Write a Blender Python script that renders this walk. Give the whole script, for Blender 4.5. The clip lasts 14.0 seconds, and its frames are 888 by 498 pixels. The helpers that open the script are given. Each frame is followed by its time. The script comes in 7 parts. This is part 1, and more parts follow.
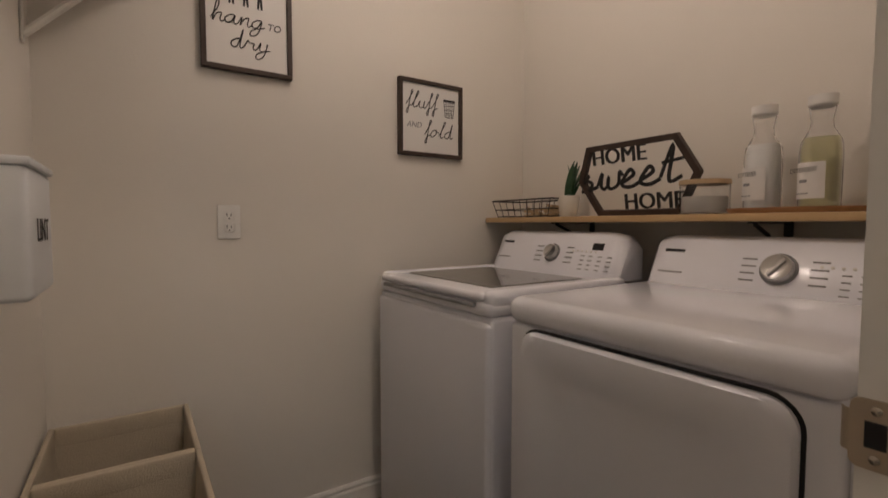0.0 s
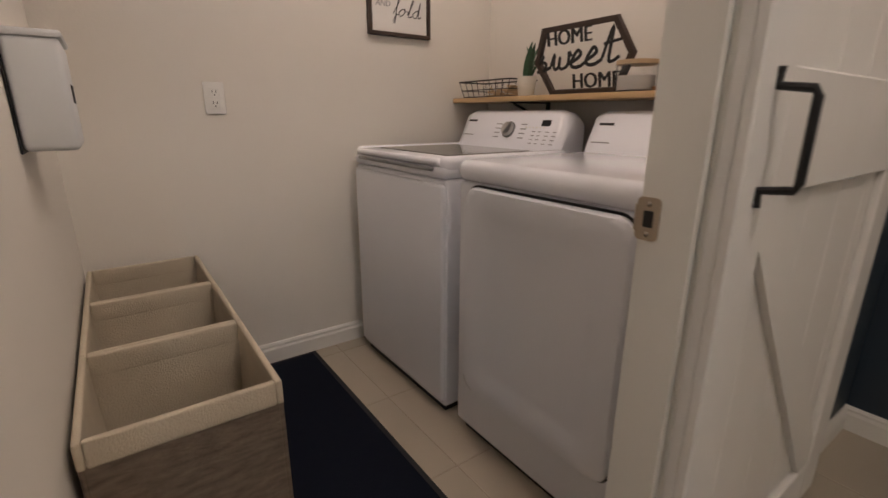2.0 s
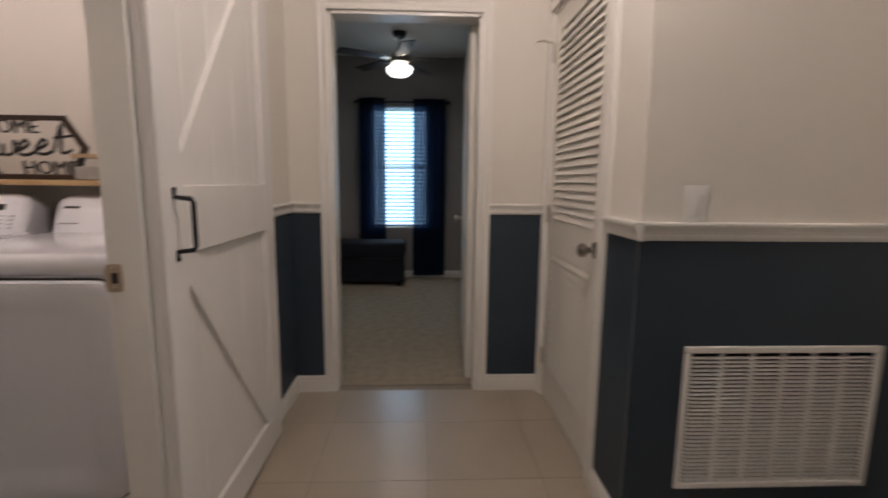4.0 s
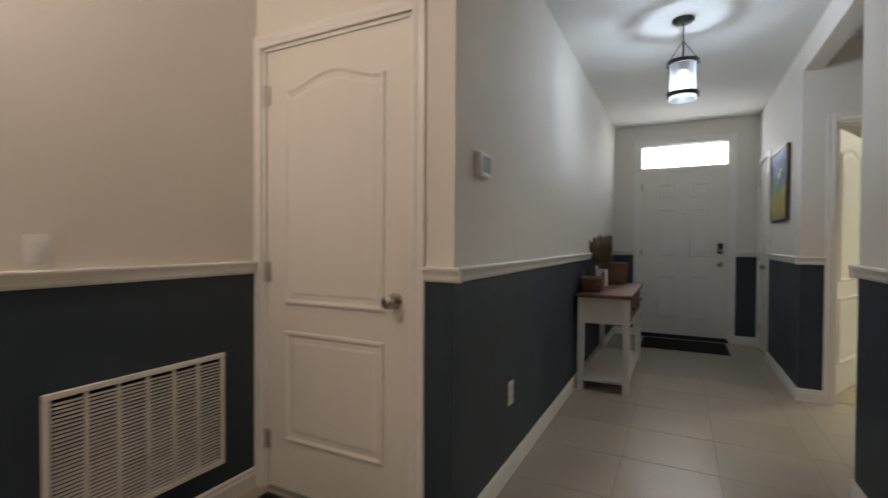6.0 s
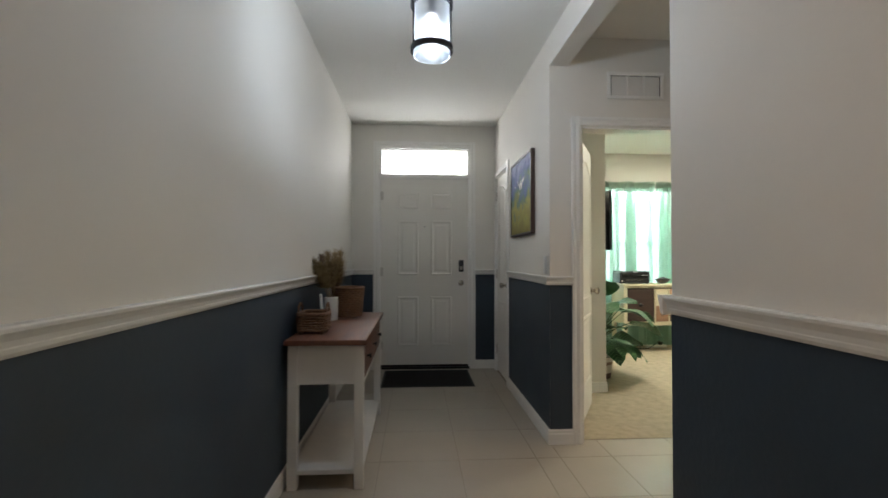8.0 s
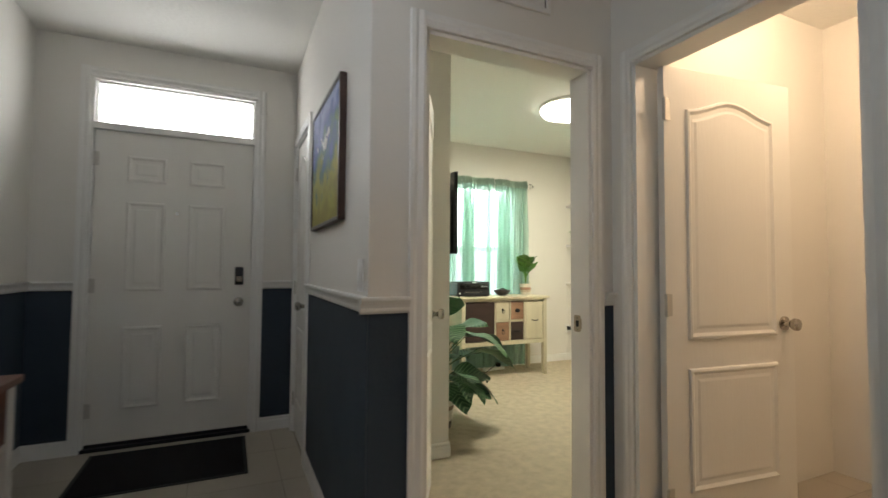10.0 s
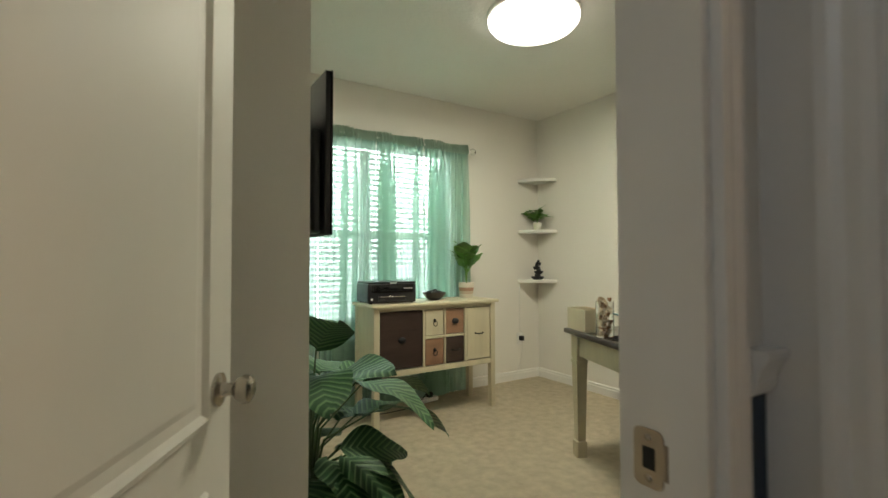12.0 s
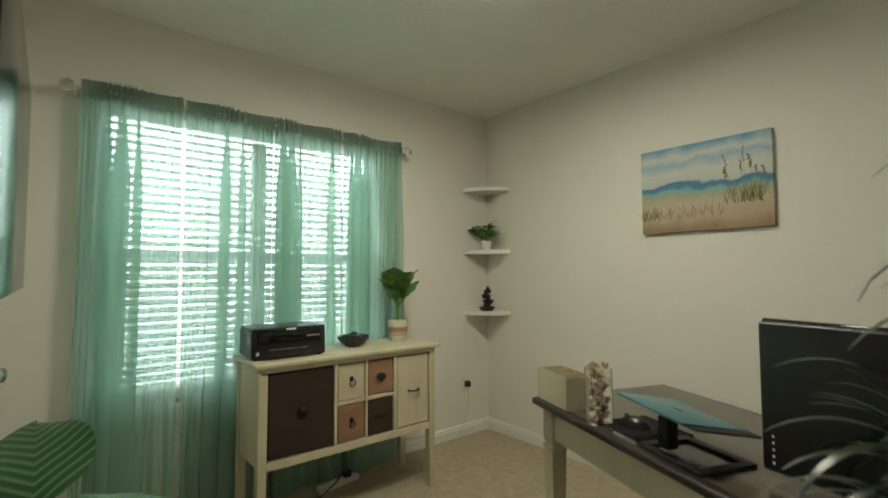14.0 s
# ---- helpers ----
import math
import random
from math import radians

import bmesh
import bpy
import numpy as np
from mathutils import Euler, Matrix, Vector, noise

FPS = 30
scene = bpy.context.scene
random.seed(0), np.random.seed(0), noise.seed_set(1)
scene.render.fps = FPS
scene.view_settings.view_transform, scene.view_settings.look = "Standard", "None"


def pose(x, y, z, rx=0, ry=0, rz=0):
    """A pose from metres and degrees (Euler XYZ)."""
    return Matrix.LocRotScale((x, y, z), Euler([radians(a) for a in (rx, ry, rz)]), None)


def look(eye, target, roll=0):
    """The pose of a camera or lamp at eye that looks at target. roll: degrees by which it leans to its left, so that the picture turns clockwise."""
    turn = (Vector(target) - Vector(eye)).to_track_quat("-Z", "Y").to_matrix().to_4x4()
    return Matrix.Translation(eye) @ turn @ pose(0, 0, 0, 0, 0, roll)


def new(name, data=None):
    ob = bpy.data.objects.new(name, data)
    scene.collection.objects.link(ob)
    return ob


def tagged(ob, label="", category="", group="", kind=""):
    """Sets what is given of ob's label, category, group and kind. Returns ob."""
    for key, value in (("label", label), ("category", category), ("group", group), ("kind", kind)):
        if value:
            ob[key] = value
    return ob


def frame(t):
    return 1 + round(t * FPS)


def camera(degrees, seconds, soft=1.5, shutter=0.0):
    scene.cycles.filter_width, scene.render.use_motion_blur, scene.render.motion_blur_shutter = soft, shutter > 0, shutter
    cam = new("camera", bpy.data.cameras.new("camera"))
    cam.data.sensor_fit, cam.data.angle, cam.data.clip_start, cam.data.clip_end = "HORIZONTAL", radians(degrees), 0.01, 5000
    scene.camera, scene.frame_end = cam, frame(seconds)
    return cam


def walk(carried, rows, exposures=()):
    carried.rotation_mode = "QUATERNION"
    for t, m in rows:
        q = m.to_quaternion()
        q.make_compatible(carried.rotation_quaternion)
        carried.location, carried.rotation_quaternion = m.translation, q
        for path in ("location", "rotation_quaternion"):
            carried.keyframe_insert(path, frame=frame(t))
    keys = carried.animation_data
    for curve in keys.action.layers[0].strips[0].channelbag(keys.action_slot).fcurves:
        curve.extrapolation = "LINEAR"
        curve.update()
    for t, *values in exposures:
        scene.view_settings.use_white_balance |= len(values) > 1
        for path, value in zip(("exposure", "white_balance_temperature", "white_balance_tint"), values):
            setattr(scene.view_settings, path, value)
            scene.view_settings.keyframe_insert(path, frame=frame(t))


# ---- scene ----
cam = camera(87.78, 14.0, shutter=0.4)
PATH = [
    (0, (-0.232, -2.296, 1.134), (-1.339, -3.959, 1.026), 0.0),
    (0.5, (-0.224, -2.263, 1.110), (-1.302, -3.926, 0.839), 0.0),
    (1, (-0.203, -2.217, 1.096), (-1.273, -3.853, 0.672), 0.1),
    (1.5, (-0.186, -2.144, 1.080), (-1.253, -3.748, 0.544), 0.2),
    (2, (-0.141, -2.024, 1.085), (-1.255, -3.588, 0.526), 0.2),
    (2.2, (-0.114, -1.954, 1.087), (-1.262, -3.493, 0.528), 0.0),
    (4.3, (0.463, -1.652, 1.174), (-1.473, -1.191, 0.975), 0.8),
    (4.5, (0.553, -1.665, 1.155), (-1.322, -0.983, 1.014), 0.9),
    (5, (0.646, -1.611, 1.144), (-0.986, -0.458, 1.051), 0.7),
    (5.5, (0.640, -1.654, 1.147), (-0.581, -0.071, 1.084), 0.6),
    (6, (0.739, -1.536, 1.152), (-0.169, 0.246, 1.122), 0.3),
    (6.5, (0.729, -1.261, 1.156), (0.137, 0.649, 1.137), 0.2),
    (7, (0.719, -0.967, 1.158), (0.424, 1.011, 1.155), 0.2),
    (7.5, (0.697, -0.613, 1.172), (0.633, 1.386, 1.192), 0.1),
    (8, (0.678, -0.224, 1.167), (0.800, 1.772, 1.210), 0.1),
    (8.5, (0.705, 0.125, 1.161), (1.085, 2.088, 1.215), 0.1),
    (9, (0.813, 0.492, 1.164), (1.379, 2.409, 1.223), 0.0),
    (9.2, (0.851, 0.624, 1.146), (1.480, 2.521, 1.215), 0.2),
    (11.5, (1.787, 2.104, 1.186), (2.824, 3.814, 1.235), -0.2),
    (12, (1.960, 2.384, 1.165), (3.023, 4.078, 1.217), -0.1),
    (12.5, (2.112, 2.626, 1.145), (3.223, 4.287, 1.201), -0.1),
    (13, (2.316, 2.798, 1.139), (3.466, 4.433, 1.190), -0.2),
    (13.5, (2.448, 2.957, 1.189), (3.657, 4.550, 1.236), -0.2),
    (14, (2.522, 3.086, 1.290), (3.791, 4.628, 1.391), -0.2),
]
EXPOSURES = [  # seconds, stops, kelvin, tint
    (0, -0.50, 6450, 11), (1, -0.30, 6400, 11), (2.2, 0.08, 6150, 12), (4.3, 0.08, 5950, 14), (5.5, -0.08, 6200, 12), (6.5, 0.0, 6550, 11),
    (8.2, 0.05, 6550, 11), (9.2, 0.04, 6600, 11), (11.3, -0.50, 6750, 12), (12, -0.80, 6700, 9), (12.5, -1.0, 6500, 7), (13.5, -1.14, 6550, 8), (14, -1.23, 6650, 8),
]
walk(cam, [(t, look(eye, target, roll)) for t, eye, target, roll in PATH], EXPOSURES)

# ---- world and light ----
world = bpy.data.worlds.new("sky")
world.use_nodes = True
scene.world = world
_sky = world.node_tree.nodes.new("ShaderNodeTexSky")
_sky.sky_type, _sky.sun_disc = "NISHITA", False
_sky.sun_elevation, _sky.sun_rotation = radians(48), radians(200)
world.node_tree.links.new(_sky.outputs[0], world.node_tree.nodes["Background"].inputs[0])
world.node_tree.nodes["Background"].inputs[1].default_value = 0.12


def lamp(name, kind, m, energy, color, size=0.3, shape="DISK", size_y=None, spread=None):
    data = bpy.data.lights.new(name, kind)
    data.energy, data.color = energy, color
    if kind == "AREA":
        data.shape, data.size = shape, size
        if size_y:
            data.size_y = size_y
        if spread:
            data.spread = radians(spread)
    elif kind == "POINT":
        data.shadow_soft_size = size
    elif kind == "SUN":
        data.angle = size
    ob = new(name, data)
    ob.matrix_world = m
    return ob


CEIL = 2.6
WARM, NEUTRAL, COOL = (1.0, 0.76, 0.52), (1.0, 0.93, 0.84), (0.86, 0.93, 1.0)
lamp("sun", "SUN", look((0, 0, 20), (5, -18, 0)), 2.5, (1.0, 0.95, 0.88), radians(0.5))
lamp("laundry_light", "POINT", pose(-0.95, -3.2, CEIL - 0.14), 13, (1.0, 0.81, 0.71), 0.09)
lamp("crossing_light", "POINT", pose(-0.65, -1.5, CEIL - 0.14), 27, (1.0, 0.82, 0.68), 0.08)
lamp("pendant_bulb", "POINT", pose(0.747, 1.84, 2.20), 9.5, (0.64, 0.80, 1.0), 0.025)
lamp("bath_light", "POINT", pose(3.4, 2.0, CEIL - 0.14), 26, WARM, 0.09)
lamp("office_light", "AREA", pose(3.81, 4.35, CEIL - 0.105), 52, (1.0, 0.98, 0.80), 0.5)
lamp("office_window_sky", "AREA", pose(3.42, 6.025, 1.37, 90, 0, 180), 42, (0.88, 0.97, 1.0), 1.54, "RECTANGLE", 1.46)
lamp("transom_sky", "AREA", pose(0.775, 4.82, 2.2, 90, 0, 180), 4.2, (0.92, 0.97, 1.0), 0.86, "RECTANGLE", 0.24)
lamp("bedroom_window_sky", "AREA", pose(-5.2, -1.94, 1.34, 90, 0, -90), 2.5, (0.8, 0.92, 1.0), 0.6, "RECTANGLE", 1.4)
lamp("fan_bulb", "AREA", pose(-4.39, -1.895, 2.10), 2, NEUTRAL, 0.2)

# ---- materials ----


def mat(name, base, rough=0.6, metal=0.0, vary=0.06, scale=8.0, bump=0.0, bump_scale=120.0, island=0.0, spec=0.5, stretch=(1, 1, 1), rnd=0.0):
    """A painted, wooden, metal or cloth surface: base colour varied by broad and fine noise, with fine relief."""
    m = bpy.data.materials.new(name)
    m.use_nodes = True
    nt = m.node_tree
    b = nt.nodes["Principled BSDF"]
    b.inputs["Roughness"].default_value, b.inputs["Metallic"].default_value = rough, metal
    b.inputs["Specular IOR Level"].default_value = spec
    tc = nt.nodes.new("ShaderNodeTexCoord")
    mp = nt.nodes.new("ShaderNodeMapping")
    mp.inputs["Scale"].default_value = stretch
    nt.links.new(tc.outputs["Object"], mp.inputs[0])
    n1 = nt.nodes.new("ShaderNodeTexNoise")
    n1.inputs["Scale"].default_value, n1.inputs["Detail"].default_value = scale, 6
    nt.links.new(mp.outputs[0], n1.inputs["Vector"])
    ramp = nt.nodes.new("ShaderNodeMixRGB")
    lo = [max(0, c * (1 - vary * 1.6)) for c in base]
    hi = [min(1, c * (1 + vary * 1.6)) for c in base]
    ramp.inputs[1].default_value, ramp.inputs[2].default_value = (*lo, 1), (*hi, 1)
    nt.links.new(n1.outputs[0], ramp.inputs[0])
    last = ramp.outputs[0]
    if rnd:
        oi = nt.nodes.new("ShaderNodeObjectInfo")
        hsv = nt.nodes.new("ShaderNodeHueSaturation")
        mr = nt.nodes.new("ShaderNodeMapRange")
        mr.inputs[3].default_value, mr.inputs[4].default_value = 1 - rnd, 1 + rnd
        nt.links.new(oi.outputs["Random"], mr.inputs[0])
        nt.links.new(mr.outputs[0], hsv.inputs["Value"])
        nt.links.new(last, hsv.inputs["Color"])
        last = hsv.outputs[0]
    if island:
        gi = nt.nodes.new("ShaderNodeNewGeometry")
        hsv = nt.nodes.new("ShaderNodeHueSaturation")
        mr = nt.nodes.new("ShaderNodeMapRange")
        mr.inputs[3].default_value, mr.inputs[4].default_value = 1 - island, 1 + island
        nt.links.new(gi.outputs["Random Per Island"], mr.inputs[0])
        nt.links.new(mr.outputs[0], hsv.inputs["Value"])
        nt.links.new(last, hsv.inputs["Color"])
        last = hsv.outputs[0]
    nt.links.new(last, b.inputs["Base Color"])
    rr = nt.nodes.new("ShaderNodeMapRange")
    rr.inputs[3].default_value, rr.inputs[4].default_value = max(0.02, rough - 0.06), min(1, rough + 0.06)
    nt.links.new(n1.outputs[0], rr.inputs[0])
    nt.links.new(rr.outputs[0], b.inputs["Roughness"])
    if bump:
        n2 = nt.nodes.new("ShaderNodeTexNoise")
        n2.inputs["Scale"].default_value, n2.inputs["Detail"].default_value = bump_scale, 4
        nt.links.new(mp.outputs[0], n2.inputs["Vector"])
        bp = nt.nodes.new("ShaderNodeBump")
        bp.inputs["Strength"].default_value, bp.inputs["Distance"].default_value = bump, 0.01
        nt.links.new(n2.outputs[0], bp.inputs["Height"])
        nt.links.new(bp.outputs[0], b.inputs["Normal"])
    return m


def glow(name, color, strength):
    m = bpy.data.materials.new(name)
    m.use_nodes = True
    b = m.node_tree.nodes["Principled BSDF"]
    b.inputs["Base Color"].default_value = (*color, 1)
    b.inputs["Emission Color"].default_value = (*color, 1)
    b.inputs["Emission Strength"].default_value = strength
    return m


def glass(name, color=(1, 1, 1), rough=0.0, ior=1.45):
    m = bpy.data.materials.new(name)
    m.use_nodes = True
    b = m.node_tree.nodes["Principled BSDF"]
    b.inputs["Base Color"].default_value = (*color, 1)
    b.inputs["Roughness"].default_value, b.inputs["IOR"].default_value = rough, ior
    b.inputs["Transmission Weight"].default_value = 1
    return m


def sheer(name, color, through_share, glow_through=0.6):
    """Thin cloth that lets part of the light through."""
    m = bpy.data.materials.new(name)
    m.use_nodes = True
    nt = m.node_tree
    out = nt.nodes["Material Output"]
    nt.nodes.remove(nt.nodes["Principled BSDF"])
    d, tl, tr = nt.nodes.new("ShaderNodeBsdfDiffuse"), nt.nodes.new("ShaderNodeBsdfTranslucent"), nt.nodes.new("ShaderNodeBsdfTransparent")
    wv = nt.nodes.new("ShaderNodeTexNoise")
    wv.inputs["Scale"].default_value = 500
    mix0 = nt.nodes.new("ShaderNodeMixRGB")
    mix0.inputs[1].default_value = (*[c * 0.85 for c in color], 1)
    mix0.inputs[2].default_value = (*[min(1, c * 1.12) for c in color], 1)
    nt.links.new(wv.outputs[0], mix0.inputs[0])
    for n in (d, tl):
        nt.links.new(mix0.outputs[0], n.inputs[0])
    tr.inputs[0].default_value = (*[min(1, c * 0.5 + 0.5) for c in color], 1)
    a, b = nt.nodes.new("ShaderNodeMixShader"), nt.nodes.new("ShaderNodeMixShader")
    a.inputs[0].default_value, b.inputs[0].default_value = glow_through, through_share
    nt.links.new(d.outputs[0], a.inputs[1])
    nt.links.new(tl.outputs[0], a.inputs[2])
    nt.links.new(a.outputs[0], b.inputs[1])
    nt.links.new(tr.outputs[0], b.inputs[2])
    nt.links.new(b.outputs[0], out.inputs[0])
    return m


M_WALL = mat("wall_paint", (0.77, 0.735, 0.675), 0.75, vary=0.015, scale=3, bump=0.06, bump_scale=95)
M_CEIL = mat("ceiling_paint", (0.80, 0.78, 0.73), 0.9, vary=0.015, scale=3, bump=0.35, bump_scale=40)
M_NAVY = mat("navy_paint", (0.025, 0.040, 0.060), 0.55, vary=0.05, scale=4, bump=0.12, bump_scale=55)
M_TRIM = mat("trim_paint", (0.82, 0.80, 0.76), 0.35, vary=0.02, scale=6, bump=0.03)
M_DOOR = mat("door_paint", (0.80, 0.77, 0.71), 0.52, vary=0.02, scale=5, bump=0.06, bump_scale=90, stretch=(1, 1, 0.12))
M_TILE = mat("floor_tile", (0.42, 0.365, 0.29), 0.3, vary=0.05, scale=4, bump=0.05, bump_scale=30, rnd=0.04)
M_GROUT = mat("grout", (0.33, 0.285, 0.225), 0.9, vary=0.1, scale=30)
M_CARPET = mat("carpet", (0.56, 0.48, 0.35), 0.95, vary=0.18, scale=16, bump=1.0, bump_scale=300, spec=0.1)
M_NICKEL = mat("brushed_nickel", (0.46, 0.425, 0.38), 0.26, 1.0, vary=0.04, scale=60)
M_SATIN = mat("satin_nickel_hinge", (0.62, 0.59, 0.54), 0.5, 0.85, vary=0.04, scale=60)
M_CHROME = mat("chrome", (0.8, 0.8, 0.8), 0.12, 1.0, vary=0.02)
# Black metal parts, and blocks that paint shade into gaps.
M_BLACK = mat("black_metal_and_shade", (0.012, 0.012, 0.013), 0.45, 0.3, vary=0.1)
M_PLASTIC_W = mat("white_plastic", (0.80, 0.79, 0.76), 0.35, vary=0.01)
M_PLASTIC_B = mat("black_plastic", (0.012, 0.012, 0.014), 0.35, vary=0.1, bump=0.04, bump_scale=300)
M_MATBLACK = mat("black_rubber_mat", (0.010, 0.009, 0.010), 0.8, vary=0.15, scale=20, bump=0.4, bump_scale=300, spec=0.2)
M_GLASS = glass("clear_glass")

# ---- builders ----


def link(name, bm, material, parent=None, label="", smooth=False, category="", kind="", group=""):
    bmesh.ops.recalc_face_normals(bm, faces=bm.faces[:])
    me = bpy.data.meshes.new(name)
    bm.to_mesh(me)
    bm.free()
    me.materials.append(material)
    if smooth:
        for p in me.polygons:
            p.use_smooth = True
        me.set_sharp_from_angle(angle=radians(40))
    ob = new(name, me)
    if parent:
        ob.parent = parent
    return tagged(ob, label, category, group, kind)


def part(name, bm, material, parent, label="", smooth=True):
    return link(name, bm, material, parent, label, smooth)


def thing(name, m, label, category, group=""):
    ob = new(name)
    ob.empty_display_size = 0.1
    ob.matrix_world = m
    return tagged(ob, label, category, group)


def box(x0, y0, z0, x1, y1, z1, bevel=0.0, seg=1, bm=None, m=None):
    own = bm is None
    bm = bm or bmesh.new()
    c = ((x0 + x1) / 2, (y0 + y1) / 2, (z0 + z1) / 2)
    r = bmesh.ops.create_cube(bm, size=1, matrix=(m or Matrix()) @ Matrix.LocRotScale(c, None, (abs(x1 - x0), abs(y1 - y0), abs(z1 - z0))))
    if bevel:
        edges = list({e for v in r["verts"] for e in v.link_edges})
        bmesh.ops.bevel(bm, geom=edges, offset=bevel, segments=seg, profile=0.5, affect="EDGES")
    return bm


def cyl(r0, r1, z0, z1, n=24, bm=None, m=None, cap=True):
    bm = bm or bmesh.new()
    bmesh.ops.create_cone(bm, cap_ends=cap, segments=n, radius1=r0, radius2=r1, depth=z1 - z0, matrix=(m or Matrix()) @ Matrix.Translation((0, 0, (z0 + z1) / 2)))
    return bm


def lathe(profile, n=32, bm=None, m=None):
    """Turns (radius, height) points round the z axis."""
    bm = bm or bmesh.new()
    m = m or Matrix()
    rings = []
    for r, z in profile:
        rings.append([bm.verts.new(m @ Vector((max(r, 1e-4) * math.cos(2 * math.pi * k / n), max(r, 1e-4) * math.sin(2 * math.pi * k / n), z))) for k in range(n)])
    for a, b in zip(rings, rings[1:]):
        for k in range(n):
            bm.faces.new((a[k], a[(k + 1) % n], b[(k + 1) % n], b[k]))
    return bm


def tube(points, r, n=8, bm=None, taper=1.0):
    """A round bar along the points."""
    bm = bm or bmesh.new()
    pts = [Vector(p) for p in points]
    rings = []
    side = None
    for k, p in enumerate(pts):
        d = (pts[min(k + 1, len(pts) - 1)] - pts[max(k - 1, 0)]).normalized()
        if side is None:
            side = d.orthogonal().normalized()
        side = (side - d * side.dot(d)).normalized()
        up = d.cross(side)
        rr = r * (1 + (taper - 1) * k / max(1, len(pts) - 1))
        rings.append([bm.verts.new(p + rr * (math.cos(2 * math.pi * j / n) * side + math.sin(2 * math.pi * j / n) * up)) for j in range(n)])
    for a, b in zip(rings, rings[1:]):
        for j in range(n):
            bm.faces.new((a[j], a[(j + 1) % n], b[(j + 1) % n], b[j]))
    bm.faces.new(rings[0][::-1])
    bm.faces.new(rings[-1])
    return bm


def prism(outline, d0, d1, bm=None, m=None, bevel=0.0):
    """Extrudes an outline in the x-z plane from y=d0 to y=d1."""
    bm = bm or bmesh.new()
    m = m or Matrix()
    a = [bm.verts.new(m @ Vector((x, d0, z))) for x, z in outline]
    b = [bm.verts.new(m @ Vector((x, d1, z))) for x, z in outline]
    n = len(a)
    bm.faces.new(a)
    bm.faces.new(b[::-1])
    for k in range(n):
        bm.faces.new((a[k], b[k], b[(k + 1) % n], a[(k + 1) % n]))
    return bm


def inward(pts, d):
    """A closed outline moved inwards by d (counter-clockwise outline)."""
    out = []
    n = len(pts)
    for k in range(n):
        p, q, r = Vector(pts[k - 1]), Vector(pts[k]), Vector(pts[(k + 1) % n])
        e0, e1 = (q - p).normalized(), (r - q).normalized()
        n0, n1 = Vector((-e0.y, e0.x)), Vector((-e1.y, e1.x))
        h = (n0 + n1).normalized()
        out.append(tuple(q + h * (d / max(0.4, h.dot(n0)))))
    return out


def moulded(outline, steps, m=None, bm=None):
    """A raised, moulded panel on the plane y=0 that looks to -y: steps are (inset, height) pairs."""
    bm = bm or bmesh.new()
    m = m or Matrix()
    loops = []
    for d, h in steps:
        loops.append([bm.verts.new(m @ Vector((x, -h, z))) for x, z in (inward(outline, d) if d else outline)])
    n = len(outline)
    for a, b in zip(loops, loops[1:]):
        for k in range(n):
            bm.faces.new((a[k], a[(k + 1) % n], b[(k + 1) % n], b[k]))
    bm.faces.new(loops[-1])
    return bm


STEPS = [(0, 0), (0.004, 0.009), (0.013, 0.011), (0.026, 0.003), (0.044, 0.003), (0.056, 0.006)]


def rect(x0, z0, x1, z1):
    return [(x0, z0), (x1, z0), (x1, z1), (x0, z1)]


def arch(x0, z0, x1, z1, rise, n=18):
    """A panel whose top swells in a soft S on both sides to a rise in the middle."""
    top = [(x1 + (x0 - x1) * k / n, z1 - rise + rise * (0.5 - 0.5 * math.cos(2 * math.pi * k / n))) for k in range(n + 1)]
    return [(x0, z0), (x1, z0)] + top


def outline_round(x0, z0, x1, z1, r, n=6):
    pts = []
    for cx, cz, a0 in ((x1 - r, z0 + r, -90), (x1 - r, z1 - r, 0), (x0 + r, z1 - r, 90), (x0 + r, z0 + r, 180)):
        for k in range(n + 1):
            a = radians(a0 + 90 * k / n)
            pts.append((cx + r * math.cos(a), cz + r * math.sin(a)))
    return pts


RAIL = [(0, 0), (0.011, 0.002), (0.016, 0.010), (0.0175, 0.018), (0.0170, 0.021), (0.020, 0.032), (0.025, 0.041), (0.029, 0.047), (0.030, 0.054), (0.028, 0.058), (0, 0.058)]
BASE = [(0, 0), (0.015, 0), (0.015, 0.062), (0.011, 0.072), (0.012, 0.082), (0.006, 0.092), (0, 0.092)]
CASE = [(0, 0), (0.016, 0.0), (0.018, 0.012), (0.012, 0.03), (0.016, 0.042), (0.014, 0.056), (0, 0.058)]


def run(name, profile, a, b, out, z=0.0, category="", ext=(0, 0)):
    """A moulding along the wall from a to b on plan, standing out towards `out` from height z."""
    bm = bmesh.new()
    A, B, o = Vector((*a, z)), Vector((*b, z)), Vector((*out, 0))
    d = (B - A).normalized()
    A, B = A - d * ext[0], B + d * ext[1]
    va = [bm.verts.new(A + o * p + Vector((0, 0, q))) for p, q in profile]
    vb = [bm.verts.new(B + o * p + Vector((0, 0, q))) for p, q in profile]
    n = len(va)
    for k in range(n):
        bm.faces.new((va[k], va[(k + 1) % n], vb[(k + 1) % n], vb[k]))
    bm.faces.new(va[::-1])
    bm.faces.new(vb)
    return link(name, bm, M_TRIM, kind="structure", category=category or "trim", label="white painted moulding along the wall")


def slab(name, boxes, material, label, kind="structure", category="wall"):
    bm = bmesh.new()
    for b in boxes:
        box(*b, bm=bm)
    return link(name, bm, material, kind=kind, label=label, category=category)


ZR = 1.0  # underside of the chair rail
T = 0.12
CREAM = "cream painted drywall wall"

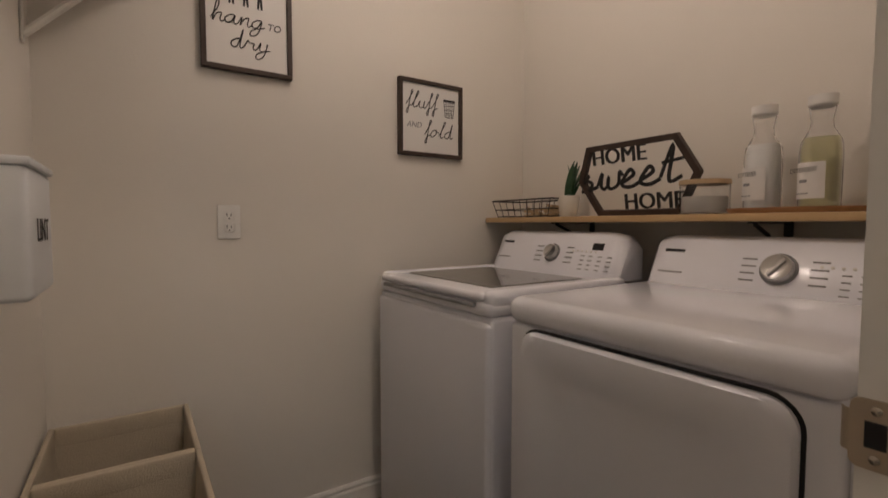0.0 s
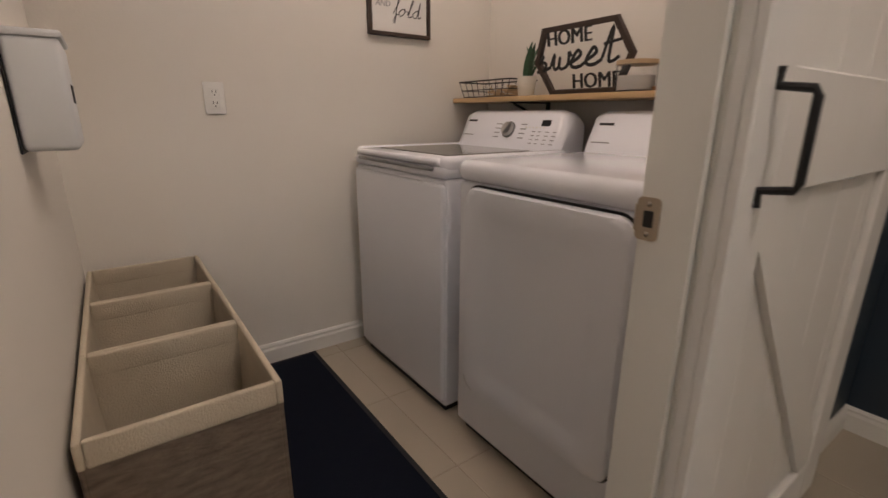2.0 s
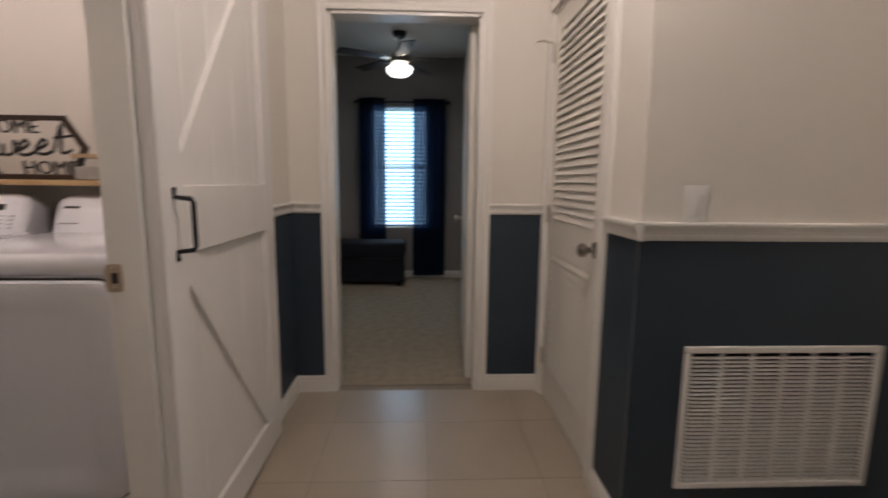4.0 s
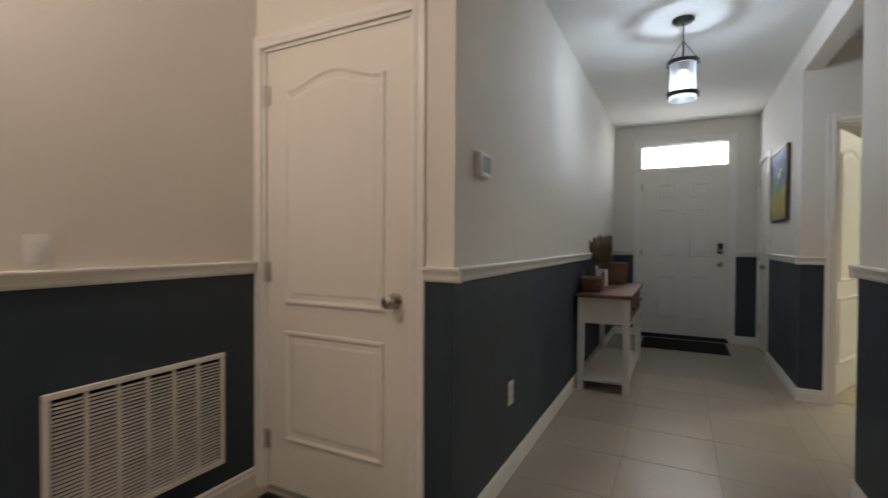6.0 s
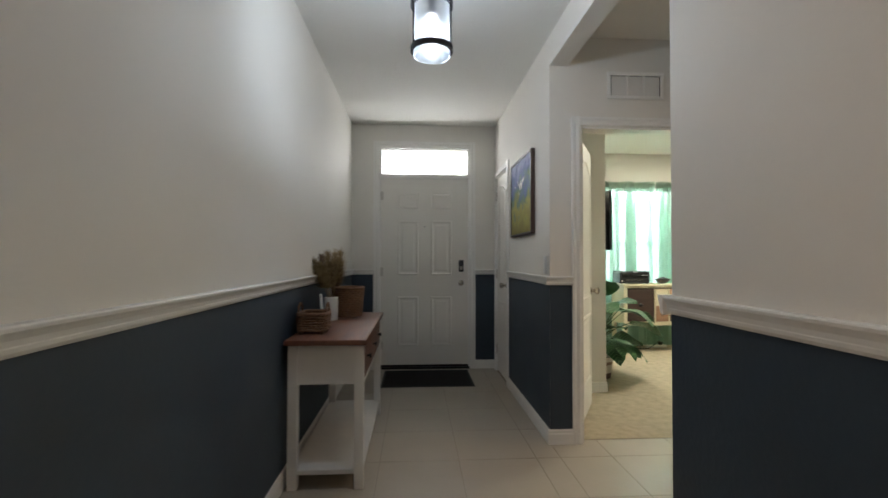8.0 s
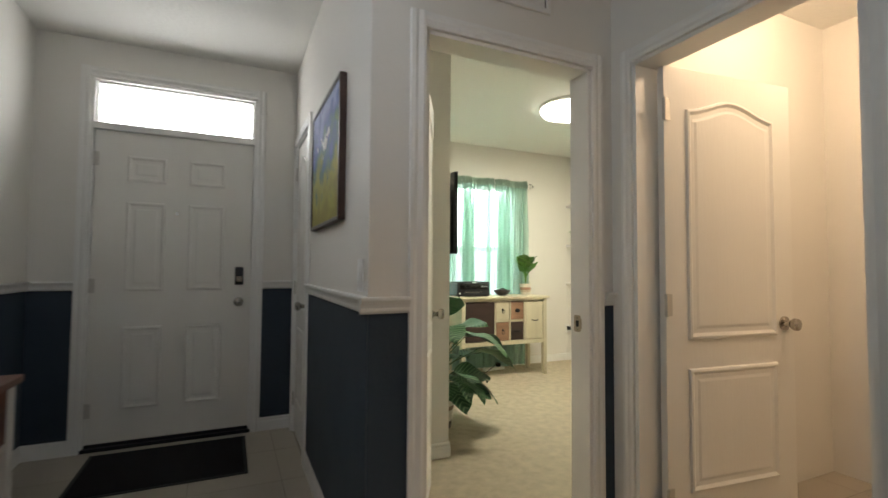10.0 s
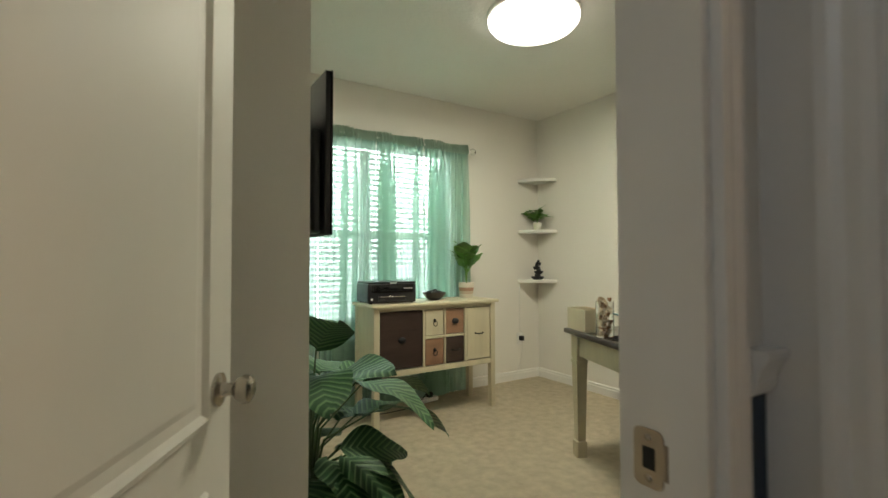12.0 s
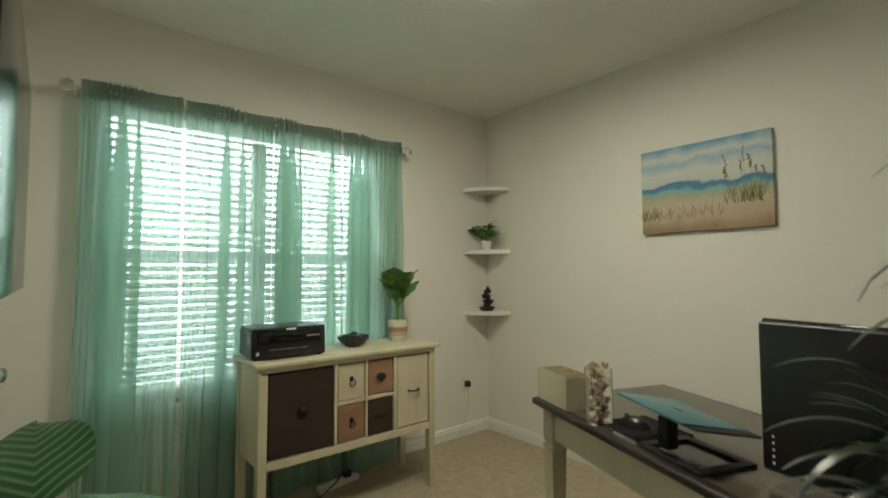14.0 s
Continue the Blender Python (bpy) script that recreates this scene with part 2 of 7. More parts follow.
# ---- structure ----
W = 1.53
FRONT = 4.705
OY = 2.67  # hall face of the office wall
NC = 1.135  # corner where the alcove opens
WB = 1.455  # hall face of the wall before the alcove
LE, LW, LN = 0.0, -1.845, -2.446  # side walls and inner door wall of the laundry
HD = 2.02  # door openings
slab("wall_hall_west", [(-T, 0, 0, 0, FRONT, CEIL)], M_WALL, CREAM)
slab("wall_front", [(-T, FRONT, 0, 0.29, FRONT + T, CEIL), (1.255, FRONT, 0, W + T, FRONT + T, CEIL), (0.29, FRONT, 2.36, 1.255, FRONT + T, CEIL)], M_WALL, CREAM)
slab("wall_hall_east", [(W, OY, 0, W + T, 4.015, CEIL), (W, 4.015, HD, W + T, 4.605, CEIL), (W, 4.605, 0, W + T, FRONT, CEIL), (W, NC, 2.41, W + T, OY, CEIL)], M_WALL, CREAM)
slab("wall_corner_block", [(WB, -2.48, 0, W + T, NC, CEIL), (W + T, NC - T, 0, 2.62, NC, CEIL)], M_WALL, CREAM)
slab("wall_office_south", [(W + T, OY, 0, 1.735, OY + 0.11, CEIL), (1.735, OY, HD, 2.497, OY + 0.11, CEIL), (2.497, OY, 0, 5.395, OY + 0.11, CEIL)], M_WALL, CREAM)
slab("wall_bath_west", [(2.62, 1.015, 0, 2.62 + T, 1.775, CEIL), (2.62, 1.775, HD, 2.62 + T, 2.545, CEIL), (2.62, 2.545, 0, 2.62 + T, OY, CEIL)], M_WALL, CREAM)
slab("wall_closet", [(-1.155, 0, 0, -0.985, T, CEIL), (-0.985, 0, 2.035, -0.185, T, CEIL), (-0.185, 0, 0, -T, T, CEIL)], M_WALL, CREAM)
slab("wall_return_air", [(-1.155, -1.0, 0, -1.035, 0, CEIL)], M_WALL, CREAM)
slab("wall_louvre", [(-2.157, -1.0, 0, -2.105, -1.0 + T, CEIL), (-2.105, -1.0, HD, -1.335, -1.0 + T, CEIL), (-1.335, -1.0, 0, -1.155, -1.0 + T, CEIL)], M_WALL, CREAM)
slab("wall_bedroom_east", [(-2.157 - T, -4.2, 0, -2.157, -2.14, CEIL), (-2.157 - T, -2.14, HD, -2.157, -1.36, CEIL), (-2.157 - T, -1.36, 0, -2.157, 0.6, CEIL)], M_WALL, CREAM)
slab("wall_laundry_north", [(-2.157, LN, 0, -0.855, -2.36, CEIL), (-0.855, LN, HD, 0.0, -2.36, CEIL), (0.0, LN, 0, WB, -2.36, CEIL)], M_WALL, CREAM)
slab("wall_laundry_west", [(LW - T, -4.13, 0, LW, LN, CEIL)], M_WALL, CREAM)
slab("wall_laundry_south", [(LW, -4.13, 0, LE + T, -4.01, CEIL)], M_WALL, CREAM)
slab("wall_laundry_east", [(LE, -4.01, 0, LE + T, LN, CEIL)], M_WALL, CREAM)
slab("wall_bath_south", [(2.74, 1.015, 0, 4.3, NC, CEIL)], M_WALL, CREAM)
slab("wall_bath_east", [(4.3, 1.015, 0, 4.42, OY, CEIL)], M_WALL, CREAM)
# office
OW, OE, ON = 2.31, 5.275, 5.865
SY = 3.756  # face of the closet stub inside the office door
slab("wall_office_stub", [(1.65, SY, 0, 2.35, SY + T, CEIL)], M_WALL, CREAM)
slab("wall_office_west", [(OW - T, SY + T, 0, OW, 4.75, CEIL), (OW - T, 4.75, HD, OW, 5.53, CEIL), (OW - T, 5.53, 0, OW, ON + T, CEIL)], M_WALL, CREAM)
slab("wall_office_east", [(OE, OY + 0.11, 0, OE + T, ON + T, CEIL)], M_WALL, CREAM)
WX0, WX1, WZ0, WZ1 = 2.61, 4.22, 0.62, 2.12
slab("wall_office_north", [(OW, ON, 0, WX0, ON + T, CEIL), (WX1, ON, 0, OE, ON + T, CEIL), (WX0, ON, 0, WX1, ON + T, WZ0), (WX0, ON, WZ1, WX1, ON + T, CEIL)], M_WALL, CREAM)
# bedroom
M_BEDWALL = mat("bedroom_paint", (0.33, 0.31, 0.29), 0.8, vary=0.02, bump=0.12, bump_scale=55)
slab("wall_bedroom_west", [(-5.4, -4.2, 0, -5.28, -2.28, CEIL), (-5.4, -1.60, 0, -5.28, 0.6, CEIL), (-5.4, -2.28, 0, -5.28, -1.60, 0.62), (-5.4, -2.28, 2.04, -5.28, -1.60, CEIL)], M_BEDWALL, "grey painted bedroom wall")
slab("wall_bedroom_south", [(-5.28, -4.32, 0, -2.157, -4.2, CEIL)], M_BEDWALL, "grey painted bedroom wall")
slab("wall_bedroom_north", [(-5.28, 0.6, 0, -2.157, 0.72, CEIL)], M_BEDWALL, "grey painted bedroom wall")
# closets behind closed doors, dark boxes of the house
slab("ceiling", [(-5.4, -4.32, CEIL, 5.4, 6.1, CEIL + 0.12)], M_CEIL, "off-white textured ceiling", category="ceiling")
slab("floor_slab", [(-5.4, -4.32, -0.2, 5.4, 6.1, -0.0014)], M_GROUT, "grout bed under the floor tiles", category="floor")
slab("ground", [(-60, -60, -0.5, 60, 60, -0.25)], mat("lawn", (0.07, 0.10, 0.04), 0.9, vary=0.3), "lawn outside the house", category="ground")


def carpet(name, x0, y0, x1, y1):
    nx, ny = max(2, int((x1 - x0) / 0.05)), max(2, int((y1 - y0) / 0.05))
    bm = bmesh.new()
    bmesh.ops.create_grid(bm, x_segments=nx, y_segments=ny, size=0.5, matrix=Matrix.LocRotScale(((x0 + x1) / 2, (y0 + y1) / 2, 0.0), None, (x1 - x0, y1 - y0, 1)))
    for v in bm.verts:
        v.co.z = 0.004 + 0.003 * noise.noise(v.co * 6)
    return link(name, bm, M_CARPET, kind="structure", category="carpet", label="beige cut-pile carpet with trodden patches", smooth=True)


carpet("carpet_office", 1.65, OY + 0.05, OE, ON)
carpet("carpet_bedroom", -5.28, -4.2, -2.22, 0.6)


def wainscot(name, a, b, out, base=True, rail=True, ext=(0, 0)):
    """Navy paint below a chair rail, with the rail and the baseboard, along the wall from a to b."""
    A, B, o = Vector(a), Vector(b), Vector(out)
    P = [A, B, B + o * 0.003, A + o * 0.003]
    bm = bmesh.new()
    lo = [bm.verts.new((*p, 0)) for p in P]
    hi = [bm.verts.new((*p, ZR + 0.02)) for p in P]
    bm.faces.new(lo)
    bm.faces.new(hi)
    for k in range(4):
        bm.faces.new((lo[k], lo[(k + 1) % 4], hi[(k + 1) % 4], hi[k]))
    link("wainscot_" + name, bm, M_NAVY, kind="structure", category="wall", label="dark navy painted lower wall")
    if rail:
        run("chair_rail_" + name, RAIL, a, b, out, ZR, "chair rail", ext)
    if base:
        run("baseboard_" + name, BASE, a, b, out, 0, "baseboard", tuple(min(e, 0.015) for e in ext))


wainscot("hall_west", (0, 0.001), (0, FRONT), (1, 0))
wainscot("closet_stub", (-0.122, 0), (0, 0), (0, -1), ext=(0, 0.03))
wainscot("return_air", (-1.035, -0.999), (-1.035, -0.001), (1, 0))
wainscot("louvre_stub", (-1.275, -1.0), (-1.035, -1.0), (0, -1), ext=(0, 0.03))
wainscot("bedroom_left", (-2.157, -2.36), (-2.157, -2.20), (1, 0))
wainscot("bedroom_right", (-2.157, -1.30), (-2.157, -1.0), (1, 0))
wainscot("front_left", (0, FRONT), (0.232, FRONT), (0, -1))
wainscot("front_right", (1.315, FRONT), (W, FRONT), (0, -1))
wainscot("hall_east", (W, OY + 0.001), (W, 3.955), (-1, 0))
wainscot("hall_east_end", (W, OY), (1.675, OY), (0, -1), ext=(0.03, 0))
wainscot("corner_block", (WB, -2.36), (WB, NC - 0.001), (-1, 0))
wainscot("corner_block_end", (WB, NC), (2.62, NC), (0, 1), ext=(0.03, 0))
wainscot("alcove_corner", (2.565, OY), (2.619, OY), (0, -1))
wainscot("laundry_north", (0.064, -2.36), (WB, -2.36), (0, 1))
wainscot("laundry_north_left", (-2.157, -2.36), (-0.90, -2.36), (0, 1))
for nm, a, b, o in (("laundry_back", (LW, -4.01), (LE, -4.01), (0, 1)), ("laundry_left", (LE, -4.01), (LE, LN), (-1, 0)), ("laundry_right", (LW, -4.01), (LW, LN), (1, 0)),
                    ("office_north", (OW, ON), (OE, ON), (0, -1)), ("office_east", (OE, OY + 0.11), (OE, ON), (-1, 0)), ("office_west", (OW, 5.6), (OW, ON), (1, 0)), ("office_west_b", (OW, SY + T), (OW, 4.69), (1, 0)),
                    ("office_stub", (1.65, SY), (2.35, SY), (0, -1)), ("office_stub_end", (2.35, SY), (2.35, SY + T), (1, 0)), ("office_south", (2.58, OY + 0.11), (OE, OY + 0.11), (0, 1)), ("bedroom_back", (-5.28, -4.2), (-5.28, 0.6), (1, 0))):
    run("baseboard_" + nm, BASE, a, b, o, 0, "baseboard")


def casing(name, a, b, out, height, depth=T, back=True):
    """Door lining and casing for an opening on plan from a to b; `out` looks to the side that is seen."""
    A, B, o = Vector((*a, 0)), Vector((*b, 0)), Vector((*out, 0))
    d = (B - A).normalized()
    ob = new(name)
    tagged(ob, "white painted door frame with moulded casing", "door frame", kind="structure")
    up = Vector((0, 0, 1))

    def strip(p, q, side, o2, nm):
        bm = bmesh.new()
        va = [bm.verts.new(p + o2 * h + side * w) for h, w in CASE]
        vb = [bm.verts.new(q + o2 * h + side * w * 1.0 + (0 * d)) for h, w in CASE]
        n = len(va)
        for k in range(n):
            bm.faces.new((va[k], va[(k + 1) % n], vb[(k + 1) % n], vb[k]))
        bm.faces.new(va[::-1])
        bm.faces.new(vb)
        part(nm, bm, M_TRIM, ob, smooth=False)

    for o2, base in ((o, Vector()), (-o, -o * depth)) if back else ((o, Vector()),):
        g = 0.005
        strip(A - d * g + base, A - d * g + base + up * (height + 0.063), -d, o2, "casing_side")
        strip(B + d * g + base, B + d * g + base + up * (height + 0.063), d, o2, "casing_side")
        strip(A - d * g + base + up * (height + 0.005), B + d * g + base + up * (height + 0.005), up, o2, "casing_head")
    for P, s in ((A, 1), (B, -1)):
        bm = bmesh.new()
        q = [P - d * 0.006 * s + o * 0.002, P + d * 0.012 * s + o * 0.002, P + d * 0.012 * s - o * (depth + 0.002), P - d * 0.006 * s - o * (depth + 0.002)]
        lo, hi = [bm.verts.new(p) for p in q], [bm.verts.new(p + up * height) for p in q]
        bm.faces.new(lo)
        bm.faces.new(hi)
        for k in range(4):
            bm.faces.new((lo[k], lo[(k + 1) % 4], hi[(k + 1) % 4], hi[k]))
        part("jamb", bm, M_TRIM, ob, smooth=False)
    bm = bmesh.new()
    q = [A - d * 0.006 + o * 0.002, B + d * 0.006 + o * 0.002, B + d * 0.006 - o * (depth + 0.002), A - d * 0.006 - o * (depth + 0.002)]
    lo, hi = [bm.verts.new(p + up * (height - 0.012)) for p in q], [bm.verts.new(p + up * (height + 0.002)) for p in q]
    bm.faces.new(lo)
    bm.faces.new(hi)
    for k in range(4):
        bm.faces.new((lo[k], lo[(k + 1) % 4], hi[(k + 1) % 4], hi[k]))
    part("head_jamb", bm, M_TRIM, ob, smooth=False)
    return ob


casing("door_frame_closet", (-0.985, 0), (-0.185, 0), (0, -1), 2.035)
casing("door_frame_louvre", (-2.105, -1.0), (-1.335, -1.0), (0, -1), HD)
casing("door_frame_bedroom", (-2.157, -2.14), (-2.157, -1.36), (1, 0), HD)
casing("door_frame_laundry", (-0.855, -2.36), (0.0, -2.36), (0, 1), HD, 0.086, False)
casing("door_frame_office", (1.735, OY), (2.497, OY), (0, -1), HD, 0.11)
casing("door_frame_bath", (2.62, 1.775), (2.62, 2.545), (-1, 0), HD)
casing("door_frame_hall_closet", (W, 4.015), (W, 4.605), (-1, 0), HD)
casing("door_frame_office_closet", (OW, 4.75), (OW, 5.53), (1, 0), HD)
casing("door_frame_front", (0.29, FRONT), (1.255, FRONT), (0, -1), 2.36, back=False)


# ---- doors ----
LEAF = "white painted moulded panel door"


def knob(parent, x, z, y0=0.0, side=-1):
    """A round knob on its rose, standing out to -y (side -1) or +y."""
    m = pose(x, y0, z, 90 if side < 0 else -90)
    bm = lathe([(0.0, 0), (0.032, 0), (0.032, 0.006), (0.014, 0.010), (0.011, 0.03), (0.022, 0.038), (0.028, 0.05), (0.026, 0.062), (0.016, 0.068), (0, 0.069)], 24, m=m)
    return part("door_knob", bm, M_NICKEL, parent, "brushed nickel knob")


def hinge(parent, z, y=-0.004):
    bm = box(-0.012, y - 0.003, z - 0.045, 0.028, y, z + 0.045, 0.001)
    cyl(0.006, 0.006, z - 0.047, z + 0.047, 10, bm=bm, m=pose(-0.004, y - 0.006, 0))
    return part("hinge", bm, M_SATIN, parent, "nickel butt hinge")


def panel_door(name, m, w, label, knob_x=None, both=True, style="arch", hinges=True, h=2.0, handles=True):
    ob = thing(name, m, label, "door")
    ob["kind"] = "structure"
    part("leaf", box(0, 0, 0, w, 0.035, h, 0.002), M_DOOR, ob, smooth=False)
    a, b = 0.115, w - 0.115
    if style == "arch":
        outs = [rect(a, 0.23, b, 0.735), arch(a, 0.855, b, 1.885, 0.06)]
    else:
        outs = []
        for x0, x1 in ((0.180, 0.402), (0.536, 0.758)):
            outs += [rect(x0, 0.212, x1, 0.735), rect(x0, 0.965, x1, 1.545), rect(x0, 1.675, x1, 1.845)]
    for o in outs:
        part("panel", moulded(o, STEPS), M_DOOR, ob, smooth=False)
        if both:
            part("panel", moulded([(w - x, z) for x, z in o], STEPS, m=pose(w, 0.035, 0, 0, 0, 180)), M_DOOR, ob, smooth=False)
    kx = w - 0.065 if knob_x is None else knob_x
    if handles:
        knob(ob, kx, 0.905)
        if both:
            knob(ob, kx, 0.905, 0.035, 1)
    if hinges:
        for z in (0.22, 1.0, 1.81):
            hinge(ob, z)
    return ob


panel_door("door_closet", pose(-0.972, 0.008, 0.012), 0.774, "closed white two-panel door with arched upper panel and nickel knob", both=False, h=2.015)
panel_door("door_office_closet", pose(OW - 0.008, 4.764, 0.012, 0, 0, 90), 0.75, "closed white panel closet door with a nickel knob", both=False)
panel_door("door_office", pose(1.752, OY + 0.118, 0.012, 0, 0, 62), 0.735, "open white panel door with a round nickel knob")
panel_door("door_bath", pose(2.725, 2.488, 0.012, 0, 0, -6), 0.74, "open white panel bathroom door in warm light")
panel_door("door_bedroom", pose(-2.285, -1.372, 0.012, 0, 0, 177), 0.75, "open white bedroom door folded back")
panel_door("door_hall_closet", pose(W + 0.008, 4.591, 0.012, 0, 0, -90), 0.56, "narrow closed white panel closet door", both=False)

# front door: six panels, transom light above, smart lock
fd = panel_door("door_front", pose(0.305, FRONT + 0.02, 0.03), 0.935, "closed white six-panel entrance door with keypad lock", both=False, style="six", h=2.0, handles=False)
knob(fd, 0.858, 0.88)
bm = box(0.832, -0.03, 1.0, 0.886, 0, 1.125, 0.006, 2)
lock = part("keypad_lock", bm, M_PLASTIC_B, fd, "black keypad deadbolt")
part("keypad", box(0.840, -0.032, 1.02, 0.878, -0.029, 1.06, 0.002), M_NICKEL, lock)
part("peephole", lathe([(0, 0), (0.011, 0), (0.011, 0.004), (0.006, 0.005), (0, 0.003)], 16, m=pose(0.4675, 0, 1.482, 90)), M_CHROME, fd, "small bright brass peephole")
part("weather_strip", box(0, -0.006, -0.02, 0.935, 0.02, 0.012, 0.002), M_BLACK, fd)
ob = tagged(new("window_transom"), "bright glazed transom window above the entrance door", "window", kind="structure")
part("transom_bar", box(0.29, FRONT + 0.0, 2.03, 1.255, FRONT + 0.08, 2.075, 0.004), M_TRIM, ob)
part("frame_side", box(0.29, FRONT + 0.03, 2.075, 0.315, FRONT + 0.07, 2.36, 0.003), M_TRIM, ob)
part("frame_side", box(1.23, FRONT + 0.03, 2.075, 1.255, FRONT + 0.07, 2.36, 0.003), M_TRIM, ob)
part("frame_head", box(0.315, FRONT + 0.03, 2.335, 1.23, FRONT + 0.07, 2.36, 0.003), M_TRIM, ob)
for x0, x1 in ((0.3, 0.322), (1.223, 1.2445)):
    part("door_stop", box(x0, FRONT + 0.058, 0.022, x1, FRONT + 0.076, 2.03, 0.002), M_TRIM, ob)
pane = part("pane", box(0.315, FRONT + 0.045, 2.075, 1.23, FRONT + 0.05, 2.335), M_GLASS, ob)
pane.visible_shadow = False
M_DAY = glow("daylight_backdrop", (0.93, 0.97, 1.0), 4.5)
slab("threshold_front", [(0.29, FRONT - 0.01, 0, 1.255, FRONT + T, 0.022)], M_BLACK, "dark door threshold", category="threshold")
link("backdrop_front", box(-0.7, FRONT + 0.55, 1.6, 1.8, FRONT + 0.57, 3.6), M_DAY, kind="structure", category="backdrop", label="bright overcast daylight outside")
link("backdrop_office", box(0.6, ON + 1.2, -0.2, 6.2, ON + 1.22, 3.6), glow("daylight_backdrop_office", (0.90, 0.98, 1.0), 7.0), kind="structure", category="backdrop", label="bright daylight outside the window")
link("backdrop_bedroom", box(-5.95, -3.2, -0.2, -5.93, -0.6, 3.2), glow("daylight_backdrop_bedroom", (0.50, 0.78, 1.0), 2.4), kind="structure", category="backdrop", label="bluish daylight outside the window")


def louvre_door(m, w):
    ob = thing("door_louvre", m, "closed white louvred door of the air handler closet", "door")
    ob["kind"] = "structure"
    h = 2.0
    for x0, x1 in ((0, 0.09), (w - 0.09, w)):
        part("stile", box(x0, 0, 0, x1, 0.033, h, 0.002), M_DOOR, ob, smooth=False)
    for z0, z1 in ((0, 0.19), (0.80, 0.98), (1.90, h)):
        part("cross_rail", box(0.09, 0.002, z0, w - 0.09, 0.031, z1, 0.002), M_DOOR, ob, smooth=False)
    part("backing", box(0.08, 0.029, 0.1, w - 0.08, 0.032, 1.92), M_DOOR, ob, smooth=False)
    me = None
    for z0, z1 in ((0.20, 0.80), (0.99, 1.90)):
        z = z0 + 0.015
        while z < z1 - 0.005:
            if me is None:
                sl = part("slat", box(0.088, -0.025, -0.004, w - 0.088, 0.025, 0.004, 0.001), M_DOOR, ob, smooth=False)
                me = sl.data
            else:
                sl = new("slat", me)
                sl.parent = ob
            sl.matrix_basis = pose(0, 0.010, z, 66)
            z += 0.036
    knob(ob, w - 0.05, 0.905)
    for z in (0.22, 1.0, 1.81):
        hinge(ob, z)
    # wire door stop on the upper hinge
    part("door_stop", tube([(-0.005, -0.012, 1.86), (-0.005, -0.07, 1.87), (-0.03, -0.09, 1.87)], 0.004, 8), M_NICKEL, ob, "wire hinge-pin door stop")
    return ob


louvre_door(pose(-2.09, -0.992, 0.012), 0.74)

M_BARN = mat("barn_paint", (0.80, 0.78, 0.76), 0.45, vary=0.03, scale=6, bump=0.08, bump_scale=70, stretch=(1, 1, 0.1))


def barn_door():
    """A K-braced sliding door that hangs in front of the wall beside the laundry opening."""
    ob = thing("sliding_barn_door", pose(-0.85, -2.325, 0.015, 0, 0, 180), "white K-braced sliding barn door slid open along the wall", "door")
    w, h = 0.86, 2.08
    for k in range(5):
        x0 = w * k / 5
        part("plank", box(x0 + 0.001, 0, 0, x0 + w / 5 - 0.001, 0.02, h, 0.002), M_BARN, ob, smooth=False)
    f = 0.018
    for x0, x1, z0, z1 in ((0, 0.11, 0, h), (w - 0.11, w, 0, h), (0.11, w - 0.11, 0, 0.13), (0.11, w - 0.11, h - 0.13, h), (0.11, w - 0.11, 0.95, 1.14)):
        part("frame_board", box(x0, -f, z0, x1, 0, z1, 0.003), M_BARN, ob, smooth=False)
    for z0, z1 in ((0.95, 0.13), (1.14, h - 0.13)):
        d = Vector((w - 0.22, 0, z1 - z0))
        n = Vector((-d.z, 0, d.x)).normalized() * 0.05
        a, b = Vector((0.11, 0, z0)), Vector((w - 0.11, 0, z1))
        bm = prism([(p.x, p.z) for p in (a - n, b - n, b + n, a + n)], -f + 0.003, 0)
        part("brace", bm, M_BARN, ob, smooth=False)
    hx = 0.055
    bm = tube([(hx, -f - 0.002, 0.94), (hx, -f - 0.002, 0.965), (hx, -f - 0.045, 0.97), (hx, -f - 0.05, 0.98), (hx, -f - 0.05, 1.095), (hx, -f - 0.045, 1.105), (hx, -f - 0.002, 1.11), (hx, -f - 0.002, 1.135)], 0.0065, 8)
    part("pull_handle", bm, M_BLACK, ob, "black steel pull handle")
    for x in (0.15, w - 0.15):
        bm = box(x - 0.02, -f - 0.006, h - 0.2, x + 0.02, -f, h + 0.1, 0.002)
        cyl(0.04, 0.04, -0.012, 0.012, 20, bm=bm, m=pose(x, -f + 0.006, h + 0.10, 90))
        part("roller_hanger", bm, M_BLACK, ob, "black steel strap hanger with wheel")
    return ob


barn_door()
ob = thing("barn_door_track", pose(-0.85, -2.33, 2.2), "black steel sliding door track on the wall", "rail")
part("track", box(-1.2, -0.006, -0.02, 0.9, 0.0, 0.02, 0.001), M_BLACK, ob)
for x in (-1.0, -0.3, 0.3, 0.8):
    part("standoff", cyl(0.01, 0.01, 0, 0.03, 10, m=pose(x, -0.003, 0, 90)), M_BLACK, ob)


